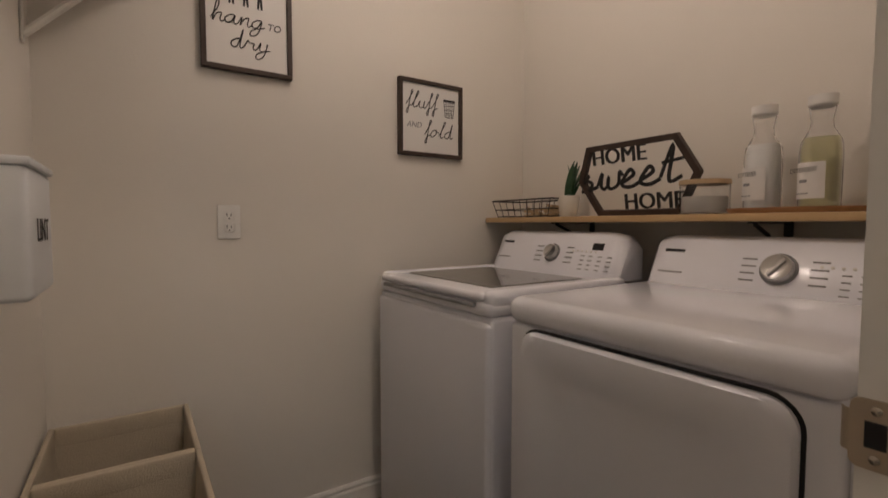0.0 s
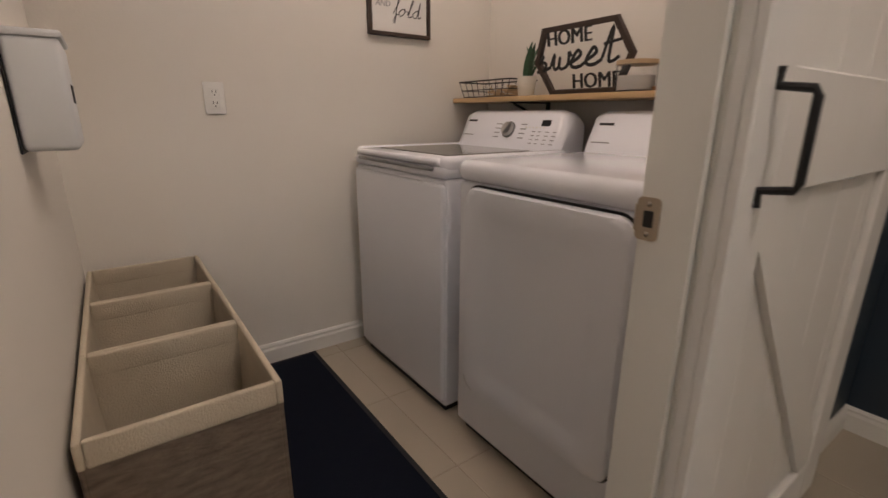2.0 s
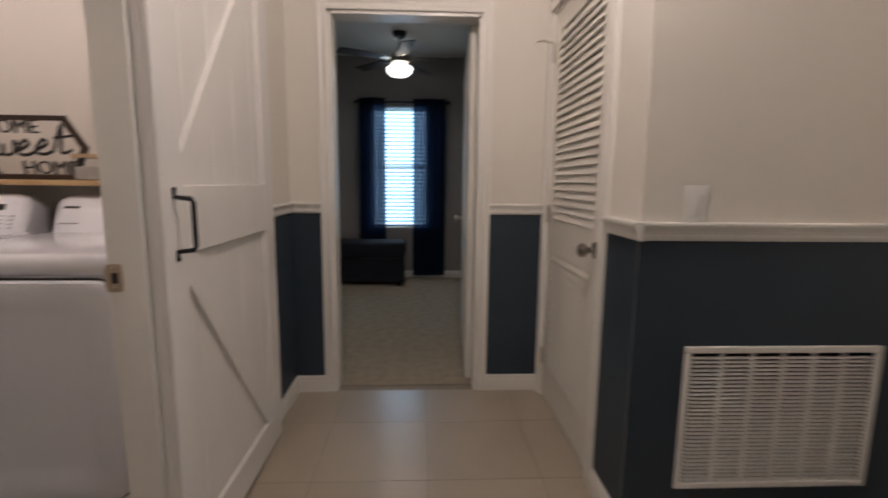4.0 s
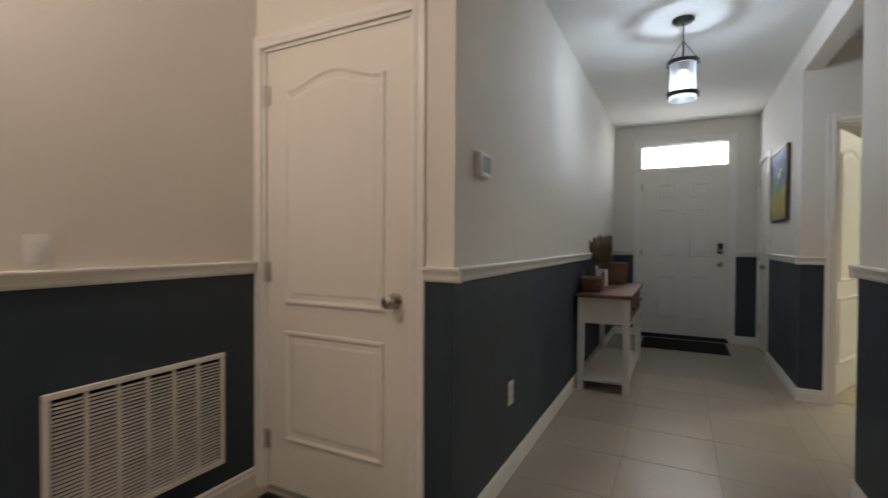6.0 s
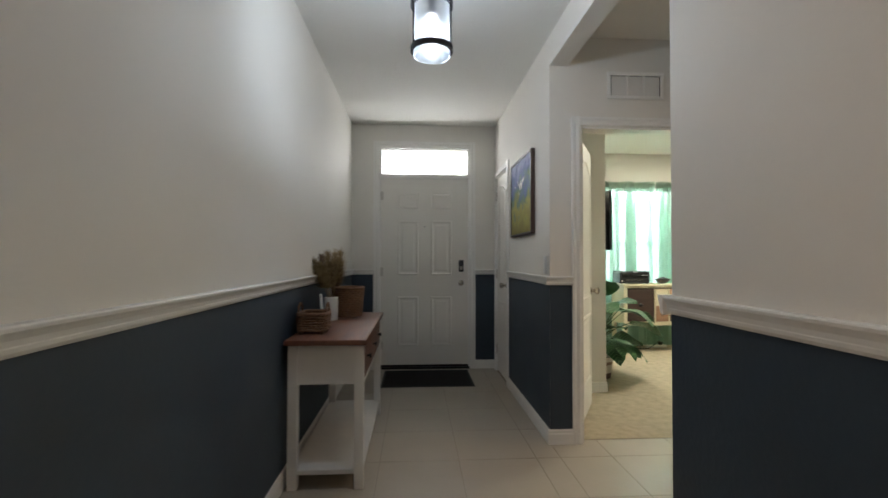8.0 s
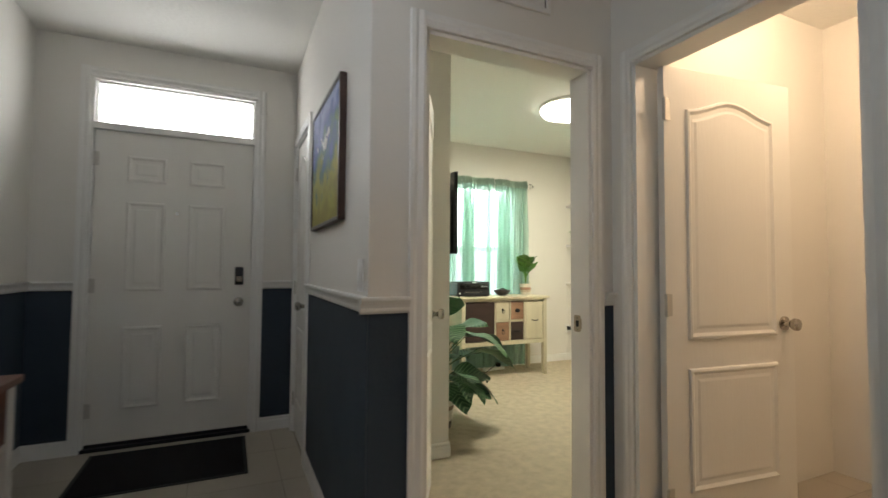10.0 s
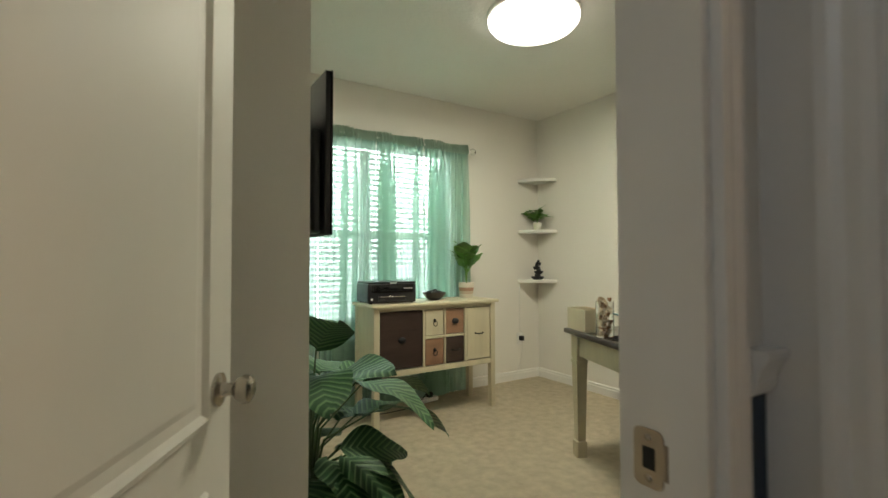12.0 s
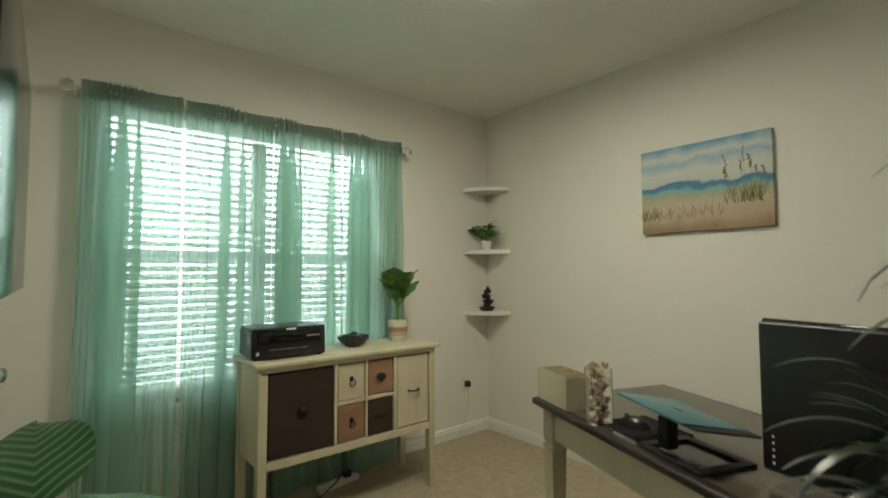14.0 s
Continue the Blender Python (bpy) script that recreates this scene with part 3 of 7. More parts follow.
def strike(name, m, lip=1):
    """A strike plate on a jamb face that looks to +x, with its bent lip towards -y (lip 1) or +y (-1)."""
    ob = thing(name, m, "nickel strike plate let into the door jamb", "strike plate")
    bm = prism(outline_round(-0.021, -0.036, 0.019, 0.036, 0.009, 4), -0.0018, 0.002, m=pose(0, 0, 0, 0, 0, 90))
    plate_ = part("plate", bm, mat("strike_metal", (0.45, 0.38, 0.30), 0.35, 1.0), ob)
    bm = bmesh.new()
    rows = []
    for k in range(6):
        a = radians(15 * k)
        y, x = -0.018 - 0.012 * math.sin(a), 0.0018 - 0.012 * (1 - math.cos(a))
        rows.append([bm.verts.new((x + d, lip * y, z)) for d, z in ((0, -0.022), (0, 0.022), (-0.0015, 0.022), (-0.0015, -0.022))])
    for a, b in zip(rows, rows[1:]):
        for k in range(4):
            bm.faces.new((a[k], a[(k + 1) % 4], b[(k + 1) % 4], b[k]))
    part("lip", bm, plate_.data.materials[0], ob, "bent nickel lip")
    part("latch_hole", box(-0.001, -0.009, -0.014, 0.0026, 0.009, 0.014, 0.001), M_BLACK, ob)
    for z in (-0.025, 0.025):
        part("screw", lathe([(0.005, 0), (0.004, 0.001), (0, 0.0015)], 10, m=pose(0.002, 0, z, 0, 90)), M_NICKEL, ob)
    return ob


strike("strike_plate", pose(-0.842, -2.432, 0.922))
strike("strike_plate", pose(2.4845, OY + 0.07, 0.92, 0, 0, 180), -1)

# ---- wall fittings of the hall ----


def plate(m, kind):
    """An American wall plate, flat on the plane y=0, looking to -y."""
    label = {"outlet": "white duplex power outlet on the wall", "switch": "white rocker light switch on the wall"}[kind]
    ob = thing("power_outlet" if kind == "outlet" else "light_switch", m, label, kind)
    part("cover_plate", box(-0.036, -0.006, -0.058, 0.036, 0, 0.058, 0.004, 2), M_PLASTIC_W, ob)
    if kind == "outlet":
        for z in (-0.02, 0.02):
            f = part("receptacle", box(-0.017, -0.008, z - 0.015, 0.017, -0.005, z + 0.015, 0.004, 2), M_PLASTIC_W, ob)
            for x in (-0.007, 0.006):
                part("slot", box(x - 0.0012, -0.0086, z - 0.001, x + 0.0012, -0.0079, z + 0.009), M_BLACK, f)
            part("slot", cyl(0.0025, 0.0025, 0, 0.0007, 8, m=pose(0, -0.0079, z - 0.008, 90)), M_BLACK, f)
    else:
        part("rocker", box(-0.016, -0.010, -0.033, 0.016, -0.005, 0.033, 0.003, 2), M_PLASTIC_W, ob)
    return ob


plate(pose(-0.494, -4.008, 1.141, 0, 0, 180), "outlet")
plate(pose(-1.033, -0.834, 1.112, 0, 0, 90), "switch")
plate(pose(0.005, 0.632, 0.412, 0, 0, 90), "outlet")
plate(pose(W - 0.001, 2.76, 1.13, 0, 0, -90), "switch")
plate(pose(5.02, ON - 0.002, 0.40, 0, 0, 0), "outlet")

ob = thing("thermostat", pose(0.0, 0.238, 1.468, 0, 0, 90), "white wall thermostat with a blue-grey screen", "thermostat")
part("back_plate", box(-0.062, -0.008, -0.056, 0.062, 0, 0.056, 0.004, 2), M_PLASTIC_W, ob)
part("housing", box(-0.056, -0.028, -0.05, 0.056, -0.006, 0.05, 0.008, 3), M_PLASTIC_W, ob)
part("screen", box(-0.03, -0.0295, -0.03, 0.048, -0.027, 0.036, 0.002), mat("lcd", (0.10, 0.16, 0.22), 0.15, vary=0.05), ob, "blue-grey display")


def grille(name, m, w, h, cols, step, label, tilt=24, frame_w=0.022):
    ob = thing(name, m, label, "vent grille")
    # Black sheet paints the darkness between the slats; no duct is modelled.
    part("backing", box(-w / 2 + 0.005, 0.0, -h / 2 + 0.005, w / 2 - 0.005, 0.002, h / 2 - 0.005), M_BLACK, ob, "black sheet painted as the unlit duct behind the slats")
    for x0, x1, z0, z1 in ((-w / 2, w / 2, -h / 2, -h / 2 + frame_w), (-w / 2, w / 2, h / 2 - frame_w, h / 2), (-w / 2, -w / 2 + frame_w, -h / 2 + frame_w, h / 2 - frame_w), (w / 2 - frame_w, w / 2, -h / 2 + frame_w, h / 2 - frame_w)):
        part("frame", box(x0, -0.012, z0, x1, 0, z1, 0.003), M_TRIM, ob, smooth=False)
    iw = w - 2 * frame_w
    for c in range(1, cols):
        x = -iw / 2 + iw * c / cols
        part("mullion", box(x - 0.006, -0.008, -h / 2 + frame_w, x + 0.006, 0.0, h / 2 - frame_w), M_TRIM, ob, smooth=False)
    me = None
    cw = iw / cols - 0.012
    for c in range(cols):
        x = -iw / 2 + iw * (c + 0.5) / cols
        z = -h / 2 + frame_w + step * 0.6
        while z < h / 2 - frame_w - step * 0.3:
            if me is None:
                sl = part("slat", box(-cw / 2, -0.0065, -0.001, cw / 2, 0.0065, 0.001), M_TRIM, ob, smooth=False)
                me = sl.data
            else:
                sl = new("slat", me)
                sl.parent = ob
            sl.matrix_basis = pose(x, -0.003, z, tilt)
            z += step
    return ob


grille("return_air_grille", pose(-1.032, -0.505, 0.423, 0, 0, 90), 0.65, 0.487, 6, 0.0135, "large white slatted return air grille in the navy wall")
grille("supply_vent", pose(-2.155, -1.77, 2.325, 0, 0, 90), 0.40, 0.20, 3, 0.02, "white ceiling-height supply vent above the door", -30)
grille("supply_vent", pose(2.096, OY - 0.002, 2.29), 0.375, 0.175, 3, 0.0125, "white wall vent above the office door", -50)


def pendant():
    ob = thing("pendant_light", pose(0.747, 1.84, CEIL), "black caged pendant lamp with a lit seeded glass cylinder", "pendant lamp")
    part("canopy", lathe([(0, 0), (0.065, 0), (0.065, -0.012), (0.055, -0.022), (0.012, -0.026), (0, -0.026)], 32), M_BLACK, ob)
    part("stem", cyl(0.006, 0.006, -0.27, -0.02, 12), M_BLACK, ob)
    R = 0.088
    for z in (-0.284, -0.488):
        bm = lathe([(R - 0.004, z - 0.012), (R + 0.008, z - 0.012), (R + 0.008, z + 0.012), (R - 0.004, z + 0.012), (R - 0.004, z - 0.012)], 40)
        part("ring", bm, M_BLACK, ob)
    for k in range(3):
        a = radians(90 + 120 * k)
        x, y = (R + 0.006) * math.cos(a), (R + 0.006) * math.sin(a)
        part("upright", tube([(x, y, -0.498), (x, y, -0.272)], 0.005, 8), M_BLACK, ob)
        part("brace_wire", tube([(x, y, -0.279), (0.008 * math.cos(a), 0.008 * math.sin(a), -0.15)], 0.0028, 6), M_BLACK, ob)
    gl = part("glass_cylinder", lathe([(R - 0.010, -0.52), (R - 0.006, -0.52), (R - 0.006, -0.28), (R - 0.010, -0.28), (R - 0.010, -0.52)], 40), glass("seeded_glass", (0.97, 0.99, 1.0), 0.3), ob, "seeded glass shade")
    gl.visible_shadow = False
    part("socket", cyl(0.02, 0.02, -0.335, -0.265, 16), M_BLACK, ob)
    bl = part("bulb", lathe([(0.013, -0.335), (0.02, -0.355), (0.032, -0.395), (0.030, -0.420), (0.018, -0.443), (0, -0.450)], 24), glow("bulb_glow", (0.9, 0.96, 1.0), 22), ob, "glowing bulb")
    bl.visible_shadow = False
    return ob


pendant()


def doormat(name, x0, y0, x1, y1, label, top=M_MATBLACK):
    ob = thing(name, pose((x0 + x1) / 2, (y0 + y1) / 2, 0.0), label, "mat")
    w, d = (x1 - x0) / 2, (y1 - y0) / 2
    part("tufted_top", box(-w + 0.02, -d + 0.02, 0.001, w - 0.02, d - 0.02, 0.011, 0.003), top, ob)
    part("border", box(-w, -d, 0, w, d, 0.007, 0.003), mat("mat_edge", (0.012, 0.012, 0.013), 0.6, vary=0.1), ob)
    return ob


doormat("door_mat", 0.36, 4.0, 1.225, 4.62, "black rubber-backed door mat at the entrance")
doormat("door_mat", -0.93, -0.46, -0.10, -0.03, "dark brown mat before the closet door")
doormat("floor_mat", -0.79, -3.985, -0.35, -2.62, "dark navy cushioned floor mat before the washer", mat("navy_mat", (0.004, 0.006, 0.014), 0.75, vary=0.1, scale=20, bump=0.2, bump_scale=200, spec=0.12))

M_WOOD_TOP = mat("console_top_wood", (0.17, 0.07, 0.04), 0.5, vary=0.3, scale=6, bump=0.1, bump_scale=60, stretch=(6, 0.7, 6))
M_WHITEWOOD = mat("console_white", (0.78, 0.75, 0.70), 0.5, vary=0.04, scale=10, bump=0.08, bump_scale=50, stretch=(1, 1, 0.2))


def console():
    """A slim console table against the west wall, drawers towards the hall."""
    x0, x1, y0, y1, h = 0.035, 0.415, 2.155, 3.33, 0.758
    ob = thing("console_table", pose(x0, y0, 0), "white wooden console table with brown top against the wall", "console table")
    w, l = x1 - x0, y1 - y0
    part("tabletop", box(-0.015, -0.025, h - 0.028, w + 0.015, l + 0.025, h, 0.005, 2), M_WOOD_TOP, ob, "warm brown stained top")
    t = 0.048
    for x, y in ((0, 0), (w - t, 0), (0, l - t), (w - t, l - t)):
        part("leg", box(x, y, 0, x + t, y + t, h - 0.028, 0.003), M_WHITEWOOD, ob)
    za = h - 0.028 - 0.20
    for y in (0.008, l - 0.026):
        part("end_panel", box(t, y, za, w - t, y + 0.018, h - 0.03, 0.001), M_WHITEWOOD, ob)
    part("back_panel", box(0.01, t, za, 0.025, l - t, h - 0.03), M_WHITEWOOD, ob)
    part("drawer_rail", box(w - 0.04, t, za - 0.02, w - 0.008, l - t, za), M_WHITEWOOD, ob)
    n = 3
    dl = (l - 2 * t) / n
    for k in range(n):
        ya = t + dl * k
        d = part("drawer", box(w - 0.3, ya + 0.006, za + 0.004, w - 0.006, ya + dl - 0.006, h - 0.032, 0.003), M_WOOD_TOP, ob, "brown wooden drawer")
        part("drawer_pull", lathe([(0, 0), (0.006, 0), (0.006, 0.012), (0.014, 0.018), (0.012, 0.024), (0, 0.026)], 16, m=pose(w - 0.006, ya + dl / 2, (za + h - 0.03) / 2, 0, 90)), M_BLACK, d)
    part("lower_shelf", box(0.006, 0.01, 0.075, w - 0.006, l - 0.01, 0.10, 0.003), M_WHITEWOOD, ob)
    return ob


console()
M_PEGDARK = mat("dark_foot_wood", (0.12, 0.06, 0.035), 0.6, vary=0.2)
M_WICKER = mat("wicker", (0.21, 0.108, 0.055), 0.7, vary=0.45, scale=60, bump=0.5, bump_scale=120)


def wicker(m, rx, ry, h, flare, label, handle=False, name="wicker_basket", square=1.0):
    """A woven basket: rounds of strands over upright stakes; square below 1 flattens its sides."""
    def at(a, s, extra=0.0):
        c, q = math.cos(a), math.sin(a)
        return (rx * s + extra) * math.copysign(abs(c) ** square, c), (ry * s + extra) * math.copysign(abs(q) ** square, q)

    ob = thing(name, m, label, "basket")
    n = 36
    bm = bmesh.new()
    rows = max(6, int(h / 0.012))
    for r in range(rows):
        z = 0.006 + h * r / rows
        s = 1 + flare * r / rows
        pts = []
        for k in range(n * 2 + 1):
            a = 2 * math.pi * k / (n * 2)
            wob = 0.004 * (1 if (k // 2 + r) % 2 else -1)
            pts.append((*at(a, s, wob), z + 0.0015 * math.sin(a * 7 + r)))
        tube(pts, 0.0062, 5, bm=bm)
    part("weave", bm, M_WICKER, ob, smooth=True)
    bm = bmesh.new()
    bm.faces.new([bm.verts.new((*at(2 * math.pi * k / 36, 1), 0.004)) for k in range(36)])
    part("bottom", bm, M_WICKER, ob)
    s = 1 + flare
    part("rim", tube([(*at(2 * math.pi * k / 48, s), h) for k in range(49)], 0.009, 8), M_WICKER, ob)
    if square < 1:
        for x in (-0.75, 0.75):
            for y in (-0.75, 0.75):
                part("foot", box(x * rx - 0.009, y * ry - 0.009, -0.0135, x * rx + 0.009, y * ry + 0.009, 0.006, 0.002), M_PEGDARK, ob, "small wooden foot")
    if handle:
        for sx in (-1, 1):
            part("handle", tube([(rx * s * sx * 0.95, ry * 0.5 * math.cos(math.pi * k / 10), h + 0.055 * math.sin(math.pi * k / 10)) for k in range(11)], 0.006, 6), M_WICKER, ob)
    return ob


wicker(pose(0.115, 2.39, 0.772), 0.075, 0.09, 0.095, 0.05, "small rectangular brown wicker basket with looped handles on wooden feet", True, square=0.45)
wicker(pose(0.19, 3.15, 0.758), 0.095, 0.105, 0.20, 0.18, "tall brown woven wicker basket on the console table")


def vase_grass(m):
    ob = thing("pampas_vase", m, "white ribbed vase with dried pampas grass plumes", "vase")
    part("vase", lathe([(0, 0), (0.042, 0), (0.044, 0.004), (0.044, 0.15), (0.040, 0.153), (0.038, 0.14), (0.038, 0.02), (0, 0.02)], 28), mat("white_ceramic", (0.78, 0.76, 0.72), 0.5, vary=0.03), ob)
    rng = random.Random(4)
    m_pls = [mat("dried_grass", c, 0.9, vary=0.3, scale=20, island=0.35) for c in ((0.33, 0.24, 0.12), (0.17, 0.10, 0.06))]
    for k in range(15):
        a = rng.uniform(0, 2 * math.pi)
        lean = rng.uniform(0.03, 0.19)
        top = Vector((lean * math.cos(a), lean * math.sin(a), rng.uniform(0.33, 0.46)))
        mid = Vector((0.25 * top.x, 0.25 * top.y, 0.17))
        bm = tube([(0, 0, 0.03), mid, top], 0.0018, 5)
        for j in range(400):
            f = rng.uniform(0.0, 1)
            base = mid.lerp(top, 0.25 + 0.75 * f)
            d = Vector((rng.gauss(0, 1), rng.gauss(0, 1), rng.uniform(0.2, 1.6))).normalized()
            ln = 0.080 * (0.95 - 0.30 * f) * rng.uniform(0.6, 1.2)
            sd = d.orthogonal().normalized() * 0.0022
            tip = base + d * ln + Vector((0, 0, -0.008))
            bm.faces.new([bm.verts.new(base - sd), bm.verts.new(base + sd), bm.verts.new(tip)])
        part("plume", bm, m_pls[k % 2 if top.x > 0 else int(k % 3 == 0)], ob)
    return ob


vase_grass(pose(0.115, 2.91, 0.758))
ob = thing("picture_card", pose(0.11, 2.66, 0.7585, -4, 0, 102), "slim white framed card standing on the console table", "card")
part("card_frame", box(-0.05, -0.007, 0, 0.05, 0.007, 0.19, 0.002), M_PLASTIC_W, ob)
part("backing", box(-0.047, 0.007, 0.004, 0.047, 0.012, 0.186, 0.001), mat("grey_board", (0.25, 0.25, 0.26), 0.7, vary=0.1), ob, "grey backing board")


def canvas(name, m, w, h, material, label, frame_mat=None, depth=0.03):
    ob = thing(name, m, label, "picture")
    part("canvas", box(-w / 2, -depth, -h / 2, w / 2, 0, h / 2, 0.002), material, ob, "painted canvas")
    if frame_mat:
        f = 0.018
        for x0, x1, z0, z1 in ((-w / 2 - f, w / 2 + f, -h / 2 - f, -h / 2), (-w / 2 - f, w / 2 + f, h / 2, h / 2 + f), (-w / 2 - f, -w / 2, -h / 2, h / 2), (w / 2, w / 2 + f, -h / 2, h / 2)):
            part("frame_bar", box(x0, -depth - 0.006, z0, x1, 0, z1, 0.003), frame_mat, ob, "dark brown frame", smooth=False)
    return ob


def painting(name, stops, axis="Z", scale=3.0, warp=0.25, lo=-0.3, hi=0.3):
    """Painted bands up the picture, blurred and broken by noise."""
    m = bpy.data.materials.new(name)
    m.use_nodes = True
    nt = m.node_tree
    b = nt.nodes["Principled BSDF"]
    b.inputs["Roughness"].default_value = 0.7
    tc, sep, mr = nt.nodes.new("ShaderNodeTexCoord"), nt.nodes.new("ShaderNodeSeparateXYZ"), nt.nodes.new("ShaderNodeMapRange")
    ns, ad = nt.nodes.new("ShaderNodeTexNoise"), nt.nodes.new("ShaderNodeMath")
    ns.inputs["Scale"].default_value, ns.inputs["Detail"].default_value = scale, 8
    rp = nt.nodes.new("ShaderNodeValToRGB")
    nt.links.new(tc.outputs["Object"], sep.inputs[0])
    nt.links.new(tc.outputs["Object"], ns.inputs["Vector"])
    nt.links.new(sep.outputs[axis], mr.inputs[0])
    mr.inputs[1].default_value, mr.inputs[2].default_value = lo, hi
    mr2 = nt.nodes.new("ShaderNodeMapRange")
    mr2.inputs[1].default_value, mr2.inputs[2].default_value, mr2.inputs[3].default_value, mr2.inputs[4].default_value = 0.3, 0.7, -warp, warp
    nt.links.new(ns.outputs[0], mr2.inputs[0])
    nt.links.new(mr.outputs[0], ad.inputs[0])
    nt.links.new(mr2.outputs[0], ad.inputs[1])
    nt.links.new(ad.outputs[0], rp.inputs[0])
    el = rp.color_ramp.elements
    el[0].position, el[0].color = stops[0][0], (*stops[0][1], 1)
    el[1].position, el[1].color = stops[-1][0], (*stops[-1][1], 1)
    for p, c in stops[1:-1]:
        e = el.new(p)
        e.color = (*c, 1)
    nt.links.new(rp.outputs[0], b.inputs["Base Color"])
    return m


M_FLORAL = painting("floral_painting", [(0, (0.25, 0.22, 0.03)), (0.3, (0.35, 0.32, 0.04)), (0.5, (0.08, 0.16, 0.10)), (0.7, (0.05, 0.10, 0.25)), (0.85, (0.10, 0.13, 0.35)), (1, (0.25, 0.30, 0.5))], scale=9, warp=0.3)
ob = canvas("framed_painting", pose(W, 3.385, 1.66, 0, 0, -90), 0.672, 0.58, M_FLORAL, "framed painting of blue sky over a yellow and green field", mat("dark_frame", (0.05, 0.025, 0.018), 0.4, vary=0.2), 0.025)
rng = random.Random(9)
for k in range(26):
    x, z, r = rng.gauss(0.02, 0.09), rng.gauss(0.10, 0.03), rng.uniform(0.008, 0.018)
    part("blossom_dab", cyl(r, r * 0.7, 0, 0.0012 + 0.00005 * k, 7, m=pose(x, -0.026, z, 90)), M_PLASTIC_W, ob)


# ---- writing ----


def text(parent, words, size, m, material, extrude=0.0004, shear=0.0):
    """Upright capitals, each letter a part of its own."""
    cu = bpy.data.curves.new("letters", "FONT")
    cu.body, cu.size, cu.extrude, cu.shear, cu.align_x, cu.align_y = words, size, extrude, shear, "CENTER", "CENTER"
    cu.resolution_u = 3
    tmp = bpy.data.objects.new("letters", cu)
    scene.collection.objects.link(tmp)
    me = bpy.data.meshes.new_from_object(tmp.evaluated_get(bpy.context.evaluated_depsgraph_get()))
    bpy.data.objects.remove(tmp)
    bm = bmesh.new()
    bm.from_mesh(me)
    bpy.data.meshes.remove(me)
    bmesh.ops.remove_doubles(bm, verts=bm.verts[:], dist=1e-6)
    left = set(bm.verts)
    while left:
        island, todo = set(), [next(iter(left))]
        while todo:
            v = todo.pop()
            if v not in island:
                island.add(v)
                todo += [e.other_vert(v) for e in v.link_edges]
        left -= island
        one = bm.copy()
        one.verts.ensure_lookup_table()
        bm.verts.index_update()
        keep = {v.index for v in island}
        bmesh.ops.delete(one, geom=[v for k, v in enumerate(one.verts[:]) if k not in keep], context="VERTS")
        ob = link("letter", one, material, parent)
        ob.matrix_basis = m @ pose(0, 0, 0, 90)
    bm.free()


# strokes of a joined hand on a grid: each pair is across and up (baseline 4, small letters to 8)
HAND = {
    "a": "48 28 06 14 35 48 45 54 65", "d": "48 28 06 14 35 4d 45 54 65", "e": "05 26 37 28 17 05 14 34 55", "f": "05 2a 3d 2d 24 20 11 24 45",
    "g": "48 28 06 14 35 48 44 31 10 01 13 65", "h": "05 2a 2d 1d 14 27 48 45 54 65", "l": "05 2a 3d 2d 15 24 45", "n": "05 18 14 27 48 45 54 65",
    "o": "48 28 06 14 35 47 38 47 67", "r": "05 18 27 47 45 54 65", "s": "05 28 17 36 35 24 04 24 55", "t": "05 2c 25 34 55", "u": "05 18 15 24 45 48 45 54 65",
    "w": "05 18 15 24 35 37 35 44 65 68 77", "y": "05 18 15 24 45 48 44 31 10 01 13 65",
}


def script(parent, words, size, m, material, r, rise=0.0):
    """Brush lettering of joined rounded strokes in the x-z plane, centred; size is the height of a small letter."""
    u = size / 4
    width = sum(int(HAND[c].split()[-1][0], 16) for c in words)
    pen = -width / 2
    for n, c in enumerate(words):
        pts = [Vector((int(p[0], 16), 0, int(p[1], 16) - 6)) for p in HAND[c].split()]
        pts = [pts[0]] + pts + [pts[-1]]
        path = []
        for p0, p1, p2, p3 in zip(pts, pts[1:], pts[2:], pts[3:]):
            for k in range(5):
                t = k / 5
                path.append(0.5 * (2 * p1 + (p2 - p0) * t + (2 * p0 - 5 * p1 + 4 * p2 - p3) * t * t + (3 * p1 - p0 - 3 * p2 + p3) * t ** 3))
        path.append(pts[-1])
        path = [Vector(((p.x + pen + 0.22 * p.z) * u, 0, (p.z + rise * n) * u)) for p in path]
        bm = tube(path, r, 6)
        if c == "t":
            tube([((pen + 0.4) * u, 0, 3.2 * u), ((pen + 5.4) * u, 0, 3.8 * u)], r * 0.8, 6, bm=bm)
        ob = link("letter", bm, material, parent, smooth=True)
        ob.matrix_basis = m @ Matrix.Diagonal((1, 0.4, 1, 1))
        pen += int(HAND[c].split()[-1][0], 16)


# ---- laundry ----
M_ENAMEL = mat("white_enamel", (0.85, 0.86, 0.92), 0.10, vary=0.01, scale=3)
# Slightly darker, rougher copy of the enamel for cabinets, fronts and dryer door.
M_ENAMEL_DARKER = mat("white_enamel_darker", (0.81, 0.82, 0.88), 0.22, vary=0.01, scale=3)
M_INK = mat("black_ink", (0.015, 0.014, 0.014), 0.6, vary=0.05)
# Grey for printed marks, and for the painted shade under the washer lid.
M_GREYINK_SHADE = mat("grey_ink_and_shade", (0.25, 0.25, 0.26), 0.6, vary=0.05)
M_DIAL = mat("brushed_dial", (0.55, 0.54, 0.53), 0.3, 1.0, vary=0.05, scale=40)
M_SMOKED = mat("smoked_glass", (0.16, 0.155, 0.14), 0.06, vary=0.05)


